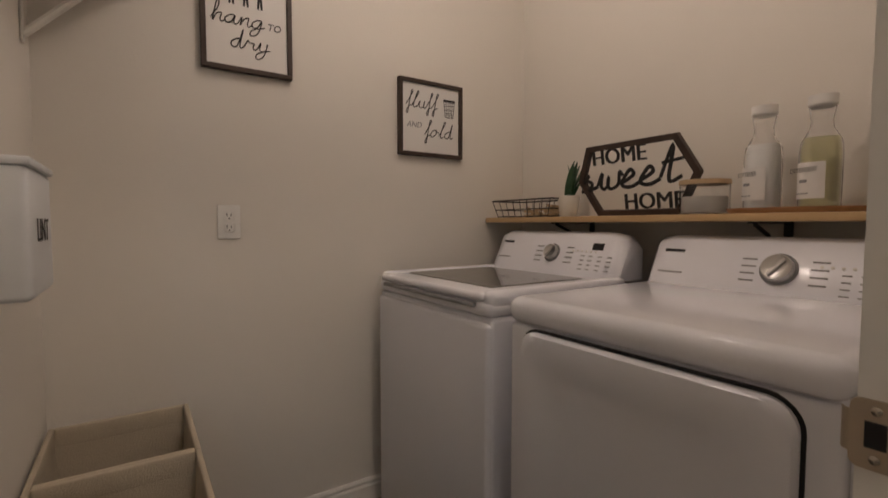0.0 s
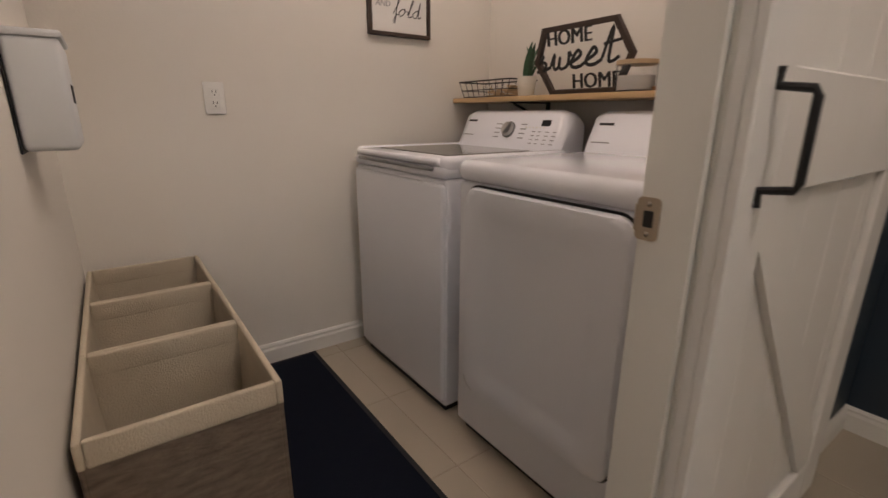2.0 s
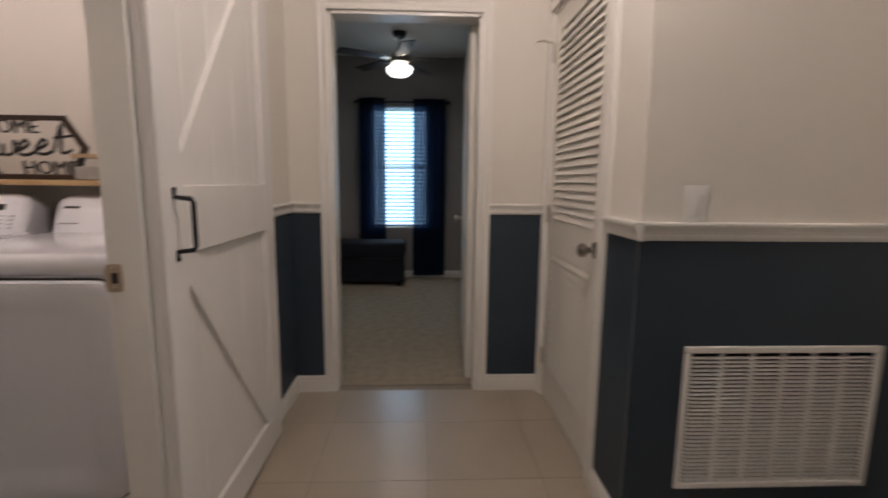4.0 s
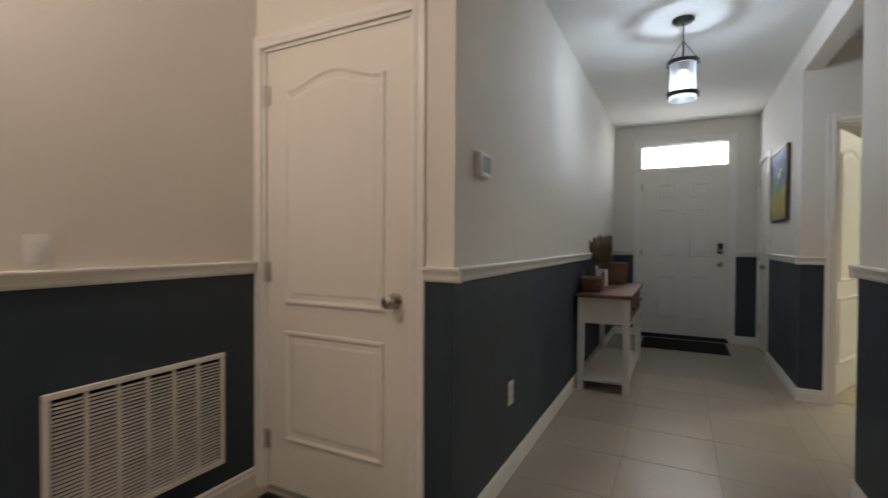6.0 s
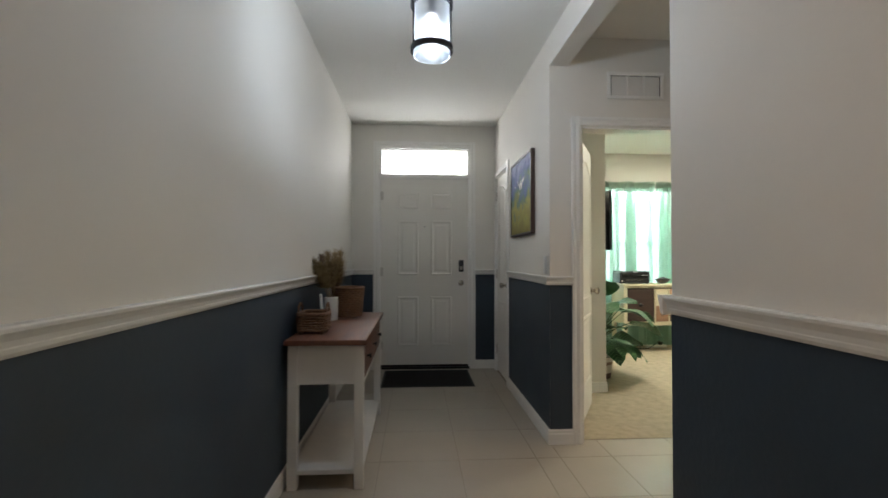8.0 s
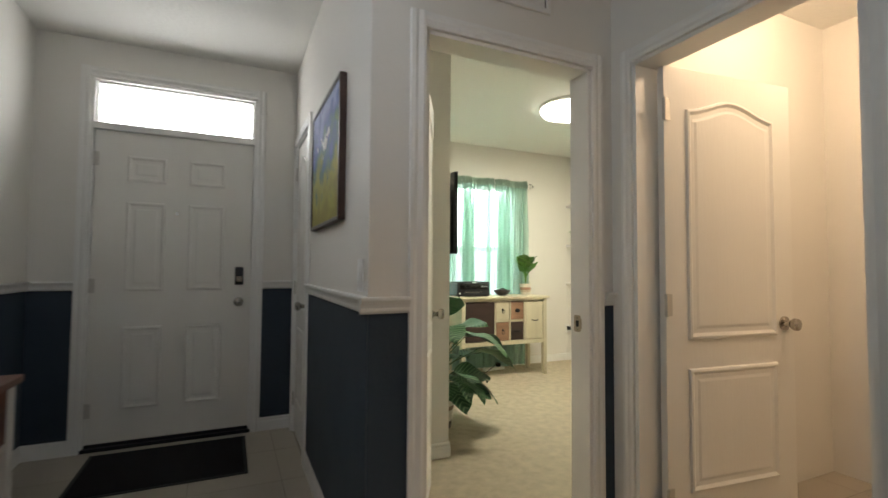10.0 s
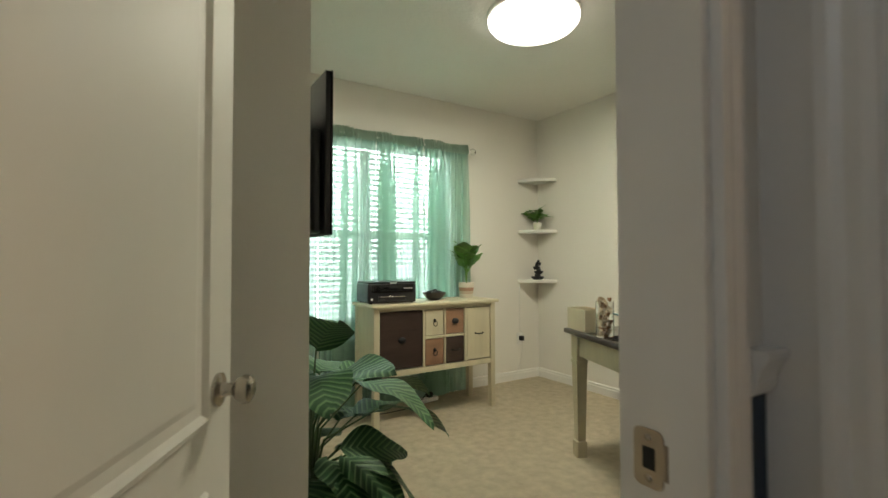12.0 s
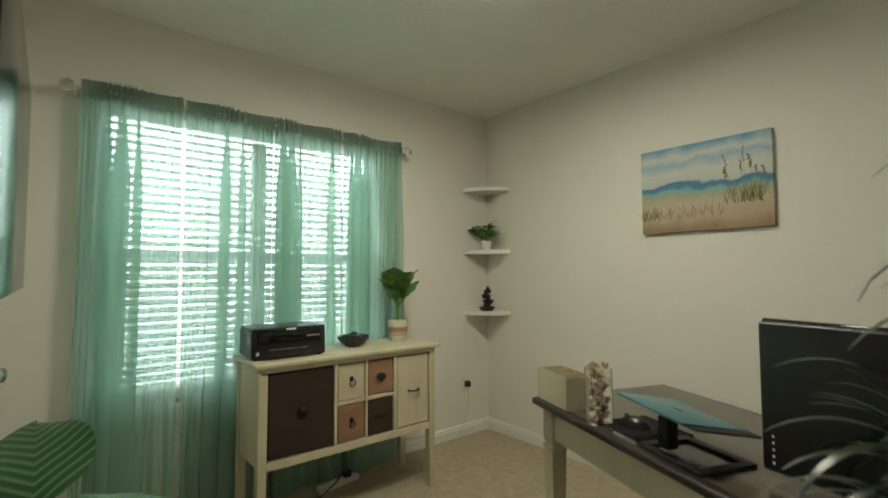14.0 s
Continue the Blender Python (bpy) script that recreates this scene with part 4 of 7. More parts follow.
def control_panel(ob, w, dial_r, z0, dx):
    """Raked console at the back of a machine, with a dial, a display and rows of small marks. Local: front looks to -y."""
    prof = [(0.70, z0), (0.70, z0 + 0.13), (0.67, z0 + 0.16), (0.635, z0 + 0.165), (0.605, z0 + 0.15), (0.535, z0)]
    n = len(prof)
    bm = bmesh.new()
    rings = []
    for x, s in ((0.012, 0.80), (0.03, 0.94), (0.07, 1.0), (w - 0.07, 1.0), (w - 0.03, 0.94), (w - 0.012, 0.80)):
        rings.append([bm.verts.new((x, 0.70 - (0.70 - y) * s, z0 + (z - z0) * s)) for y, z in prof])
    for a, b in zip(rings, rings[1:]):
        for k in range(n):
            bm.faces.new((a[k], a[(k + 1) % n], b[(k + 1) % n], b[k]))
    bm.faces.new(rings[0][::-1])
    bm.faces.new(rings[-1])
    con = part("control_console", bm, M_ENAMEL, ob, "white raked control console")
    ang = -math.degrees(math.atan2(0.07, 0.15))
    F = Matrix.Translation((0, 0.535, z0)) @ pose(0, 0, 0, ang)
    part("dial_ring", lathe([(0, 0), (dial_r + 0.007, 0), (dial_r + 0.007, 0.003), (dial_r + 0.001, 0.004), (0, 0.004)], 36, m=F @ pose(w * dx, 0, 0.092, 90)), M_GREYINK_SHADE, con, "dark ring round the dial")
    d = part("dial", lathe([(0, 0.003), (dial_r, 0.003), (dial_r, 0.016), (dial_r * 0.93, 0.020), (dial_r * 0.86, 0.019), (dial_r * 0.80, 0.0175), (0, 0.0175)], 36, m=F @ pose(w * dx, 0, 0.092, 90)), M_DIAL, con, "brushed silver rotary dial")
    part("dial_grip", box(w * dx - 0.005, -0.024, 0.092 - dial_r * 0.75, w * dx + 0.005, -0.017, 0.092 + dial_r * 0.75, 0.002, m=F @ Matrix.Translation((w * dx, 0, 0.092)) @ pose(0, 0, 0, 0, 35) @ Matrix.Translation((-w * dx, 0, -0.092))), M_DIAL, d)
    part("name_bar", box(w * 0.09, -0.001, 0.127, w * 0.18, 0.001, 0.136, m=F), M_INK, con, "dark maker's mark bar")
    part("display", box(w * 0.80, -0.0015, 0.112, w * 0.87, 0.001, 0.138, 0.002, m=F), M_PLASTIC_B, con, "small black display")
    bm = bmesh.new()
    for k in range(4):
        for x in (dx - 0.13, dx + 0.10):
            box(w * x, -0.0008, 0.055 + 0.02 * k, w * x + 0.035, 0.0005, 0.059 + 0.02 * k, bm=bm, m=F)
        for x in (0.74, 0.79, 0.85, 0.91):
            box(w * x, -0.0008, 0.035 + 0.017 * k, w * x + 0.018, 0.0005, 0.038 + 0.017 * k, bm=bm, m=F)
    box(w * 0.08, -0.0008, 0.06, w * 0.19, 0.0005, 0.064, bm=bm, m=F)
    tagged(part("legend_marks", bm, M_GREYINK_SHADE, con, "rows of fine grey legend marks"), kind="stuff")
    bm = bmesh.new()
    for k in range(6):
        cyl(0.004, 0.004, 0, 0.002, 10, bm=bm, m=F @ pose(w * (0.68 + 0.03 * k), 0, 0.105, 90))
    part("buttons", bm, M_PLASTIC_W, con)
    return con


def washer(m):
    ob = thing("washing_machine", m, "white top-loading washing machine with a smoked glass lid", "washing machine")
    w = 0.67
    part("cabinet", box(0, 0.012, 0.03, w, 0.69, 0.88, 0.012, 3), M_ENAMEL_DARKER, ob)
    part("front_panel", box(0.004, 0.0, 0.05, w - 0.004, 0.03, 0.865, 0.014, 4), M_ENAMEL_DARKER, ob)
    # Black block fills the space below the washer, painting its shade.
    part("gap_shade", box(0.02, 0.03, 0.0, w - 0.02, 0.66, 0.05), M_BLACK, ob, "black block painted as the shade under the cabinet")
    # top frame with rounded shoulders
    bm = box(0, 0.004, 0.88, w, 0.69, 0.925, 0.02, 4)
    part("top_deck", bm, M_ENAMEL, ob)
    part("lid_frame", box(0.03, -0.002, 0.922, w - 0.03, 0.52, 0.948, 0.012, 4), M_ENAMEL, ob)
    part("shoulder", box(0.0, 0.01, 0.90, 0.05, 0.6, 0.955, 0.02, 4), M_ENAMEL, ob)
    part("shoulder", box(w - 0.05, 0.01, 0.90, w, 0.6, 0.955, 0.02, 4), M_ENAMEL, ob)
    part("lid_window", box(0.09, 0.085, 0.944, w - 0.09, 0.48, 0.952, 0.003), M_SMOKED, ob, "smoked glass lid window")
    # Grey colour stands in for the shade of the grip under the lid.
    part("lid_lip_shade", box(0.06, -0.008, 0.905, w - 0.06, 0.012, 0.918, 0.004, 2), M_GREYINK_SHADE, ob, "grey strip painted as the shade under the lid")
    control_panel(ob, w, 0.03, 0.94, 0.53)
    for x in (0.06, w - 0.06):
        part("foot", cyl(0.02, 0.02, 0, 0.03, 12, m=pose(x, 0.06, 0)), M_BLACK, ob)
    return ob


def dryer(m):
    ob = thing("clothes_dryer", m, "white front-loading clothes dryer with a wide square door", "clothes dryer")
    w = 0.675
    part("cabinet", box(0, 0.014, 0.02, w, 0.69, 0.90, 0.012, 3), M_ENAMEL_DARKER, ob)
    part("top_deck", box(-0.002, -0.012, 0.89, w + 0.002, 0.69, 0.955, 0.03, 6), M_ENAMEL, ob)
    part("front_panel", box(0.004, 0.0, 0.04, w - 0.004, 0.03, 0.888, 0.01, 3), M_ENAMEL_DARKER, ob)
    o = outline_round(0.055, 0.20, w - 0.055, 0.88, 0.045)
    # Black rim round the door puts the gap's shade into colour.
    part("door_gap_shade", prism(inward(o, -0.006), -0.003, 0.005), M_BLACK, ob, "black rim painted as the shade in the door gap")
    bm, loops = bmesh.new(), []
    for d_, h_ in ((0, -0.002), (0.0, 0.012), (0.006, 0.02), (0.02, 0.022), (0.065, 0.021), (0.085, 0.013), (0.11, 0.010)):
        loops.append([bm.verts.new((x, -h_, z)) for x, z in outline_round(0.055 + d_, 0.20 + d_, w - 0.055 - d_, 0.88 - d_, 0.045)])
    for la, lb in zip(loops, loops[1:]):
        for k in range(len(la)):
            bm.faces.new((la[k], la[(k + 1) % len(la)], lb[(k + 1) % len(la)], lb[k]))
    bm.faces.new(loops[-1])
    door = part("door", bm, M_ENAMEL_DARKER, ob, "square dished door")
    for z in (0.30, 0.74):
        part("hinge_cover", box(0.05, -0.012, z, 0.058, 0, z + 0.06, 0.002), M_ENAMEL, door)
    # Shade below the dryer, put in as a black block.
    part("gap_shade", box(0.02, 0.03, 0.0, w - 0.02, 0.66, 0.04), M_BLACK, ob)
    control_panel(ob, w, 0.036, 0.935, 0.55)
    return ob


# machines face +x: local -y becomes +x with rz=90, local x runs along +y
washer(pose(-1.0, -3.908, 0, 0, 0, 90))
dryer(pose(-1.012, -3.168, 0, 0, 0, 90))

M_PINE = mat("pine_shelf", (0.56, 0.38, 0.19), 0.5, vary=0.2, scale=5, bump=0.08, bump_scale=50, stretch=(8, 0.7, 8))
SZ = 1.163
ob = thing("wall_shelf", pose(LW, -4.0, SZ), "light pine wall shelf above the machines", "shelf")
part("board", box(0.0, 0, -0.022, 0.245, 1.46, 0, 0.004, 2), M_PINE, ob)
for y in (0.42, 1.13):
    b = part("bracket", tube([(0.008, y, -0.20), (0.05, y, -0.15), (0.14, y, -0.06), (0.22, y, -0.03)], 0.006, 8), M_BLACK, ob, "black iron bracket")
    part("bracket_plate", box(0.0, y - 0.012, -0.22, 0.006, y + 0.012, -0.022, 0.001), M_BLACK, b)
    part("bracket_arm", box(0.0, y - 0.012, -0.028, 0.24, y + 0.012, -0.0225, 0.001), M_BLACK, b)

# wire basket
ob = thing("wire_basket", pose(-1.70, -3.785, SZ), "black wire basket with wooden pegs on the shelf", "basket")
for z, s in ((0.004, 0.86), (0.035, 0.93), (0.075, 1.0)):
    pts = [Vector((x * 0.085 * s, y * 0.18 * s, z)) for x, y in ((-1, -1), (1, -1), (1, 1), (-1, 1), (-1, -1))]
    for a, b in zip(pts, pts[1:]):
        part("wire", tube([a, b], 0.0022 if z < 0.07 else 0.0035, 6), M_BLACK, ob)
for k in range(9):
    y = -0.18 + 0.36 * k / 8
    for x in (-1, 1):
        part("wire", tube([(x * 0.085 * 0.86, y * 0.86, 0.004), (x * 0.085, y, 0.075)], 0.0018, 6), M_BLACK, ob)
M_PEG = mat("peg_wood", (0.55, 0.40, 0.24), 0.7, vary=0.2, scale=20)
rng = random.Random(3)
for k in range(14):
    ob = thing("clothes_peg", pose(-1.70 + rng.uniform(-0.045, 0.045), -3.72 + rng.uniform(-0.07, 0.08), SZ + 0.012 + 0.011 * (k // 4), 0, rng.uniform(-12, 12), rng.uniform(0, 180)), "pale wooden clothes peg in the wire basket", "clothes peg", "pegs in the basket")
    part("prong", box(-0.036, -0.005, -0.005, 0.036, -0.001, 0.005, 0.001), M_PEG, ob)
    part("prong", box(-0.036, 0.001, -0.005, 0.036, 0.005, 0.005, 0.001), M_PEG, ob)
    part("spring", cyl(0.004, 0.004, -0.006, 0.006, 8), M_NICKEL, ob)


def blade(length, width, curl, n=8, fold=0.25, tip=0.02):
    """A strap or leaf along +y from the origin, drooping by curl; folded along the middle."""
    bm = bmesh.new()
    rows = []
    for k in range(n + 1):
        f = k / n
        a = curl * f
        y = length * (math.sin(a) / a * f if a > 1e-3 else f)
        z = -length * f * (1 - math.cos(a)) / max(a, 1e-3)
        wd = width / 2 * max(tip, math.sin(math.pi * min(1, (f * 0.86 + 0.10))) ** 0.8)
        rows.append([bm.verts.new((-wd, y, z + wd * fold)), bm.verts.new((0, y, z)), bm.verts.new((wd, y, z + wd * fold))])
    for a, b in zip(rows, rows[1:]):
        for j in range(2):
            bm.faces.new((a[j], a[j + 1], b[j + 1], b[j]))
    return bm


def leafmat(name, dark, light, scale, distort=1.5, rough=0.45):
    """Banded leaf: light veins run obliquely from the midrib."""
    m = bpy.data.materials.new(name)
    m.use_nodes = True
    nt = m.node_tree
    b = nt.nodes["Principled BSDF"]
    tc, sep, ab = nt.nodes.new("ShaderNodeTexCoord"), nt.nodes.new("ShaderNodeSeparateXYZ"), nt.nodes.new("ShaderNodeMath")
    ab.operation = "ABSOLUTE"
    nt.links.new(tc.outputs["Object"], sep.inputs[0])
    nt.links.new(sep.outputs["X"], ab.inputs[0])
    mul, sub = nt.nodes.new("ShaderNodeMath"), nt.nodes.new("ShaderNodeMath")
    mul.operation, mul.inputs[1].default_value = "MULTIPLY", 0.75
    sub.operation = "SUBTRACT"
    nt.links.new(ab.outputs[0], mul.inputs[0])
    nt.links.new(sep.outputs["Y"], sub.inputs[0])
    nt.links.new(mul.outputs[0], sub.inputs[1])
    cmb = nt.nodes.new("ShaderNodeCombineXYZ")
    nt.links.new(sub.outputs[0], cmb.inputs[0])
    wv = nt.nodes.new("ShaderNodeTexWave")
    wv.inputs["Scale"].default_value, wv.inputs["Distortion"].default_value = scale, distort
    nt.links.new(cmb.outputs[0], wv.inputs["Vector"])
    mx = nt.nodes.new("ShaderNodeMixRGB")
    mx.inputs[1].default_value, mx.inputs[2].default_value = (*dark, 1), (*light, 1)
    rp = nt.nodes.new("ShaderNodeValToRGB")
    rp.color_ramp.elements[0].position, rp.color_ramp.elements[1].position = 0.58, 0.98
    nt.links.new(wv.outputs["Fac"], rp.inputs[0])
    nt.links.new(rp.outputs[0], mx.inputs[0])
    nt.links.new(mx.outputs[0], b.inputs["Base Color"])
    b.inputs["Roughness"].default_value = rough
    bp = nt.nodes.new("ShaderNodeBump")
    bp.inputs["Strength"].default_value, bp.inputs["Distance"].default_value = 0.3, 0.004
    nt.links.new(wv.outputs["Fac"], bp.inputs["Height"])
    nt.links.new(bp.outputs[0], b.inputs["Normal"])
    return m


M_CERAMIC = mat("cream_ceramic", (0.70, 0.66, 0.58), 0.5, vary=0.04, scale=10)
M_SOIL = mat("potting_soil", (0.03, 0.022, 0.015), 0.95, vary=0.4, scale=60, bump=0.8)
M_GREEN = mat("green_leaf", (0.10, 0.23, 0.04), 0.45, vary=0.3, scale=30, rnd=0.35)
M_SUCC = mat("succulent_leaf", (0.04, 0.10, 0.045), 0.45, vary=0.3, scale=40)
M_DRAC = mat("dracaena_leaf", (0.016, 0.030, 0.013), 0.34, vary=0.35, scale=10, rnd=0.45)


def pot(ob, r0, r1, h, material, label="", ribs=False):
    part("pot", lathe([(0, 0), (r0, 0), (r0 + 0.002, 0.004), (r1, h - 0.004), (r1 - 0.002, h), (r1 - 0.008, h), (r1 - 0.010, h * 0.85), (0, h * 0.85)], 28), material, ob, label)
    part("soil", cyl(r1 - 0.011, r1 - 0.011, h * 0.84, h * 0.88, 20), M_SOIL, ob)


ob = thing("potted_succulent", pose(-1.70, -3.585, SZ), "small green spiky succulent in a white pot on the shelf", "plant")
pot(ob, 0.032, 0.045, 0.085, M_CERAMIC)
rng = random.Random(5)
for k in range(9):
    lf = part("leaf", blade(rng.uniform(0.09, 0.16), 0.022, 0.2, 5, 0.6, 0.02), M_SUCC, ob)
    lf.matrix_basis = pose(rng.uniform(-0.015, 0.015), rng.uniform(-0.015, 0.015), 0.07, 0, 0, rng.uniform(0, 360)) @ pose(0, 0, 0, rng.uniform(62, 86))

M_SIGNFRAME = mat("dark_stained_wood", (0.045, 0.026, 0.018), 0.5, vary=0.3, scale=20, bump=0.15, bump_scale=80)
M_SIGNFACE = mat("sign_white", (0.80, 0.78, 0.75), 0.6, vary=0.02)

# hexagon sign leaning on the wall: local x along the wall, front looks to -y
ob = thing("hexagon_sign", pose(-1.70, -3.268, SZ, 10, 0, 90), "dark-framed open hexagonal sign with raised black lettering", "sign")
hexo = [(-0.155, 0.004), (0.16, 0.004), (0.232, 0.135), (0.165, 0.262), (-0.18, 0.262), (-0.232, 0.135)]
hin = inward(hexo, 0.020)
for k in range(6):
    a, b, c, d = hexo[k], hexo[(k + 1) % 6], hin[(k + 1) % 6], hin[k]
    part("frame_bar", prism([a, b, c, d], -0.02, 0.0), M_SIGNFRAME, ob, smooth=False)
text(ob, "HOME", 0.078, pose(-0.055, -0.012, 0.215), M_INK, 0.004)
script(ob, "sweet", 0.058, pose(-0.02, -0.017, 0.128), M_INK, 0.0068, 0.25)
text(ob, "HOME", 0.078, pose(0.065, -0.012, 0.05), M_INK, 0.004)

# glass jar with wooden lid
ob = thing("glass_jar", pose(-1.70, -3.045, SZ), "round glass jar of white powder with a wooden lid", "jar")
part("glass", lathe([(0, 0), (0.066, 0), (0.070, 0.004), (0.070, 0.092), (0.067, 0.092), (0.067, 0.006), (0, 0.006)], 36), M_GLASS, ob)
part("powder", cyl(0.064, 0.064, 0.008, 0.055, 32), mat("white_powder", (0.8, 0.79, 0.77), 0.95, vary=0.02), ob, "white washing powder")
part("lid", cyl(0.072, 0.072, 0.092, 0.106, 36), M_PEG, ob, "pale bamboo lid")

ob = thing("wooden_tray", pose(-1.715, -2.82, SZ), "oval wooden tray under the bottles", "tray")
bm = lathe([(0, 0), (0.93, 0), (1.0, 0.012), (1.0, 0.016), (0.94, 0.014), (0.9, 0.006), (0, 0.006)], 40)
bmesh.ops.scale(bm, vec=(0.085, 0.165, 1), verts=bm.verts[:])
part("dish", bm, mat("tray_wood", (0.36, 0.19, 0.09), 0.45, vary=0.25, scale=8, stretch=(8, 1, 8)), ob)


def bottle(m, liquid, word, label, fill=0.72):
    ob = thing("glass_bottle", m @ Matrix.Diagonal((0.88, 0.88, 0.98, 1)), label, "bottle", "laundry bottles")
    prof = [(0.048, 0.0), (0.052, 0.004), (0.053, 0.15), (0.050, 0.18), (0.030, 0.215), (0.027, 0.235), (0.034, 0.275)]
    g = part("glass", lathe([(0, 0)] + prof + [(0.031, 0.275), (0.024, 0.235), (0.027, 0.215), (0.047, 0.178), (0.050, 0.15), (0.049, 0.006), (0, 0.006)], 32), M_GLASS, ob)
    g.visible_shadow = False
    part("liquid", lathe([(0, 0.007), (0.047, 0.007), (0.0485, 0.15), (0.046, 0.175), (0.042, 0.19), (0, 0.19)], 28), liquid, ob, "liquid filling the bottle")
    part("lid", lathe([(0, 0.27), (0.030, 0.27), (0.036, 0.276), (0.036, 0.285), (0.036, 0.30), (0, 0.303)], 24, m=pose(0, 0, 0, 0, 0, 0)), M_PLASTIC_W, ob, "white plastic pouring lid")
    bm = bmesh.new()
    cols = []
    for k in range(13):
        a = radians(-58 + 116 * k / 12)
        cols.append([bm.verts.new((r * math.sin(a), -r * math.cos(a), z)) for r, z in ((0.0534, 0.03), (0.0541, 0.03), (0.0541, 0.125), (0.0534, 0.125))])
    for a, b in zip(cols, cols[1:]):
        for k in range(4):
            bm.faces.new((a[k], b[k], b[(k + 1) % 4], a[(k + 1) % 4]))
    part("paper_label", bm, M_SIGNFACE, ob, "white paper label")
    text(ob, word, 0.0165, pose(0.0, -0.0548, 0.105), M_INK, 0.0002)
    bm = box(-0.012, -0.0552, 0.072, 0.012, -0.0545, 0.080, 0.001, m=pose(0, 0, 0, 0, 0, 0))
    for x in (-0.02, -0.006, 0.008):
        box(x, -0.0552, 0.042, x + 0.010, -0.0545, 0.045, bm=bm)
    tagged(part("label_marks", bm, M_GREYINK_SHADE, ob, "small dark marks of fine print"), kind="stuff")
    return ob


bottle(pose(-1.715, -2.893, SZ + 0.007, 0, 0, 62), mat("milky_softener", (0.86, 0.86, 0.83), 0.3, vary=0.02), "SOFTENER", "glass bottle of milky white softener with a paper label")
bottle(pose(-1.715, -2.76, SZ + 0.007, 0, 0, 62), glass("yellow_detergent", (0.80, 0.80, 0.50), 0.0, 1.35), "DETERGENT", "glass bottle of pale yellow detergent with a paper label")


def sign(m, w, h, label):
    ob = thing("framed_sign", m, label, "sign", "laundry signs")
    part("panel", box(-w / 2, -0.012, -h / 2, w / 2, 0, h / 2), M_SIGNFACE, ob, "white painted panel")
    f = 0.016
    for x0, x1, z0, z1 in ((-w / 2 - f, w / 2 + f, -h / 2 - f, -h / 2), (-w / 2 - f, w / 2 + f, h / 2, h / 2 + f), (-w / 2 - f, -w / 2, -h / 2, h / 2), (w / 2, w / 2 + f, -h / 2, h / 2)):
        part("frame_bar", box(x0, -0.024, z0, x1, 0.001, z1, 0.002), M_SIGNFRAME, ob, "dark stained wooden frame bar", smooth=False)
    return ob


ob = sign(pose(-1.298, -4.008, 1.58, 0, 0, 180), 0.285, 0.285, "square white sign in a dark wood frame on the wall")
script(ob, "fluff", 0.028, pose(-0.045, -0.0135, 0.058), M_INK, 0.0021)
script(ob, "fold", 0.029, pose(0.04, -0.0135, -0.058), M_INK, 0.0021)
text(ob, "AND", 0.033, pose(-0.085, -0.0135, -0.03), M_GREYINK_SHADE, 0.0005, 0.2)
bk = part("basket_drawing", box(0.062, -0.0136, 0.088, 0.122, -0.0121, 0.095), M_INK, ob, "line drawing of a laundry basket")
bm = bmesh.new()
for k in range(6):
    f = k / 5
    a, b = (0.064 + 0.056 * f, 0.09), (0.072 + 0.040 * f, 0.018)
    bm2 = prism([(a[0] - 0.001, a[1]), (a[0] + 0.001, a[1]), (b[0] + 0.001, b[1]), (b[0] - 0.001, b[1])], -0.0136, -0.0121, bm=bm)
for k in range(5):
    z = 0.018 + 0.017 * k
    box(0.072 - 0.008 * k / 4, -0.0136, z - 0.001, 0.112 + 0.008 * k / 4, -0.0121, z + 0.001, bm=bm)
part("basket_lines", bm, M_INK, bk)
ob = sign(pose(-0.566, -4.008, 1.82, 0, 0, 180), 0.258, 0.32, "white laundry sign with clothes pegs in a dark wood frame")
script(ob, "hang", 0.028, pose(-0.028, -0.0135, -0.006), M_INK, 0.0021)
script(ob, "dry", 0.028, pose(0.01, -0.0135, -0.08), M_INK, 0.0021)
text(ob, "TO", 0.033, pose(0.085, -0.0135, -0.008), M_INK, 0.0005, 0.2)
for k in range(3):
    x = -0.05 + 0.045 * k
    b = part("peg_drawing", prism([(x - 0.009, 0.045), (x - 0.003, 0.045), (x, 0.072), (x + 0.003, 0.045), (x + 0.009, 0.045), (x + 0.006, 0.115), (x - 0.006, 0.115)], -0.0136, -0.0121), M_INK, ob, "drawing of a clothes peg")

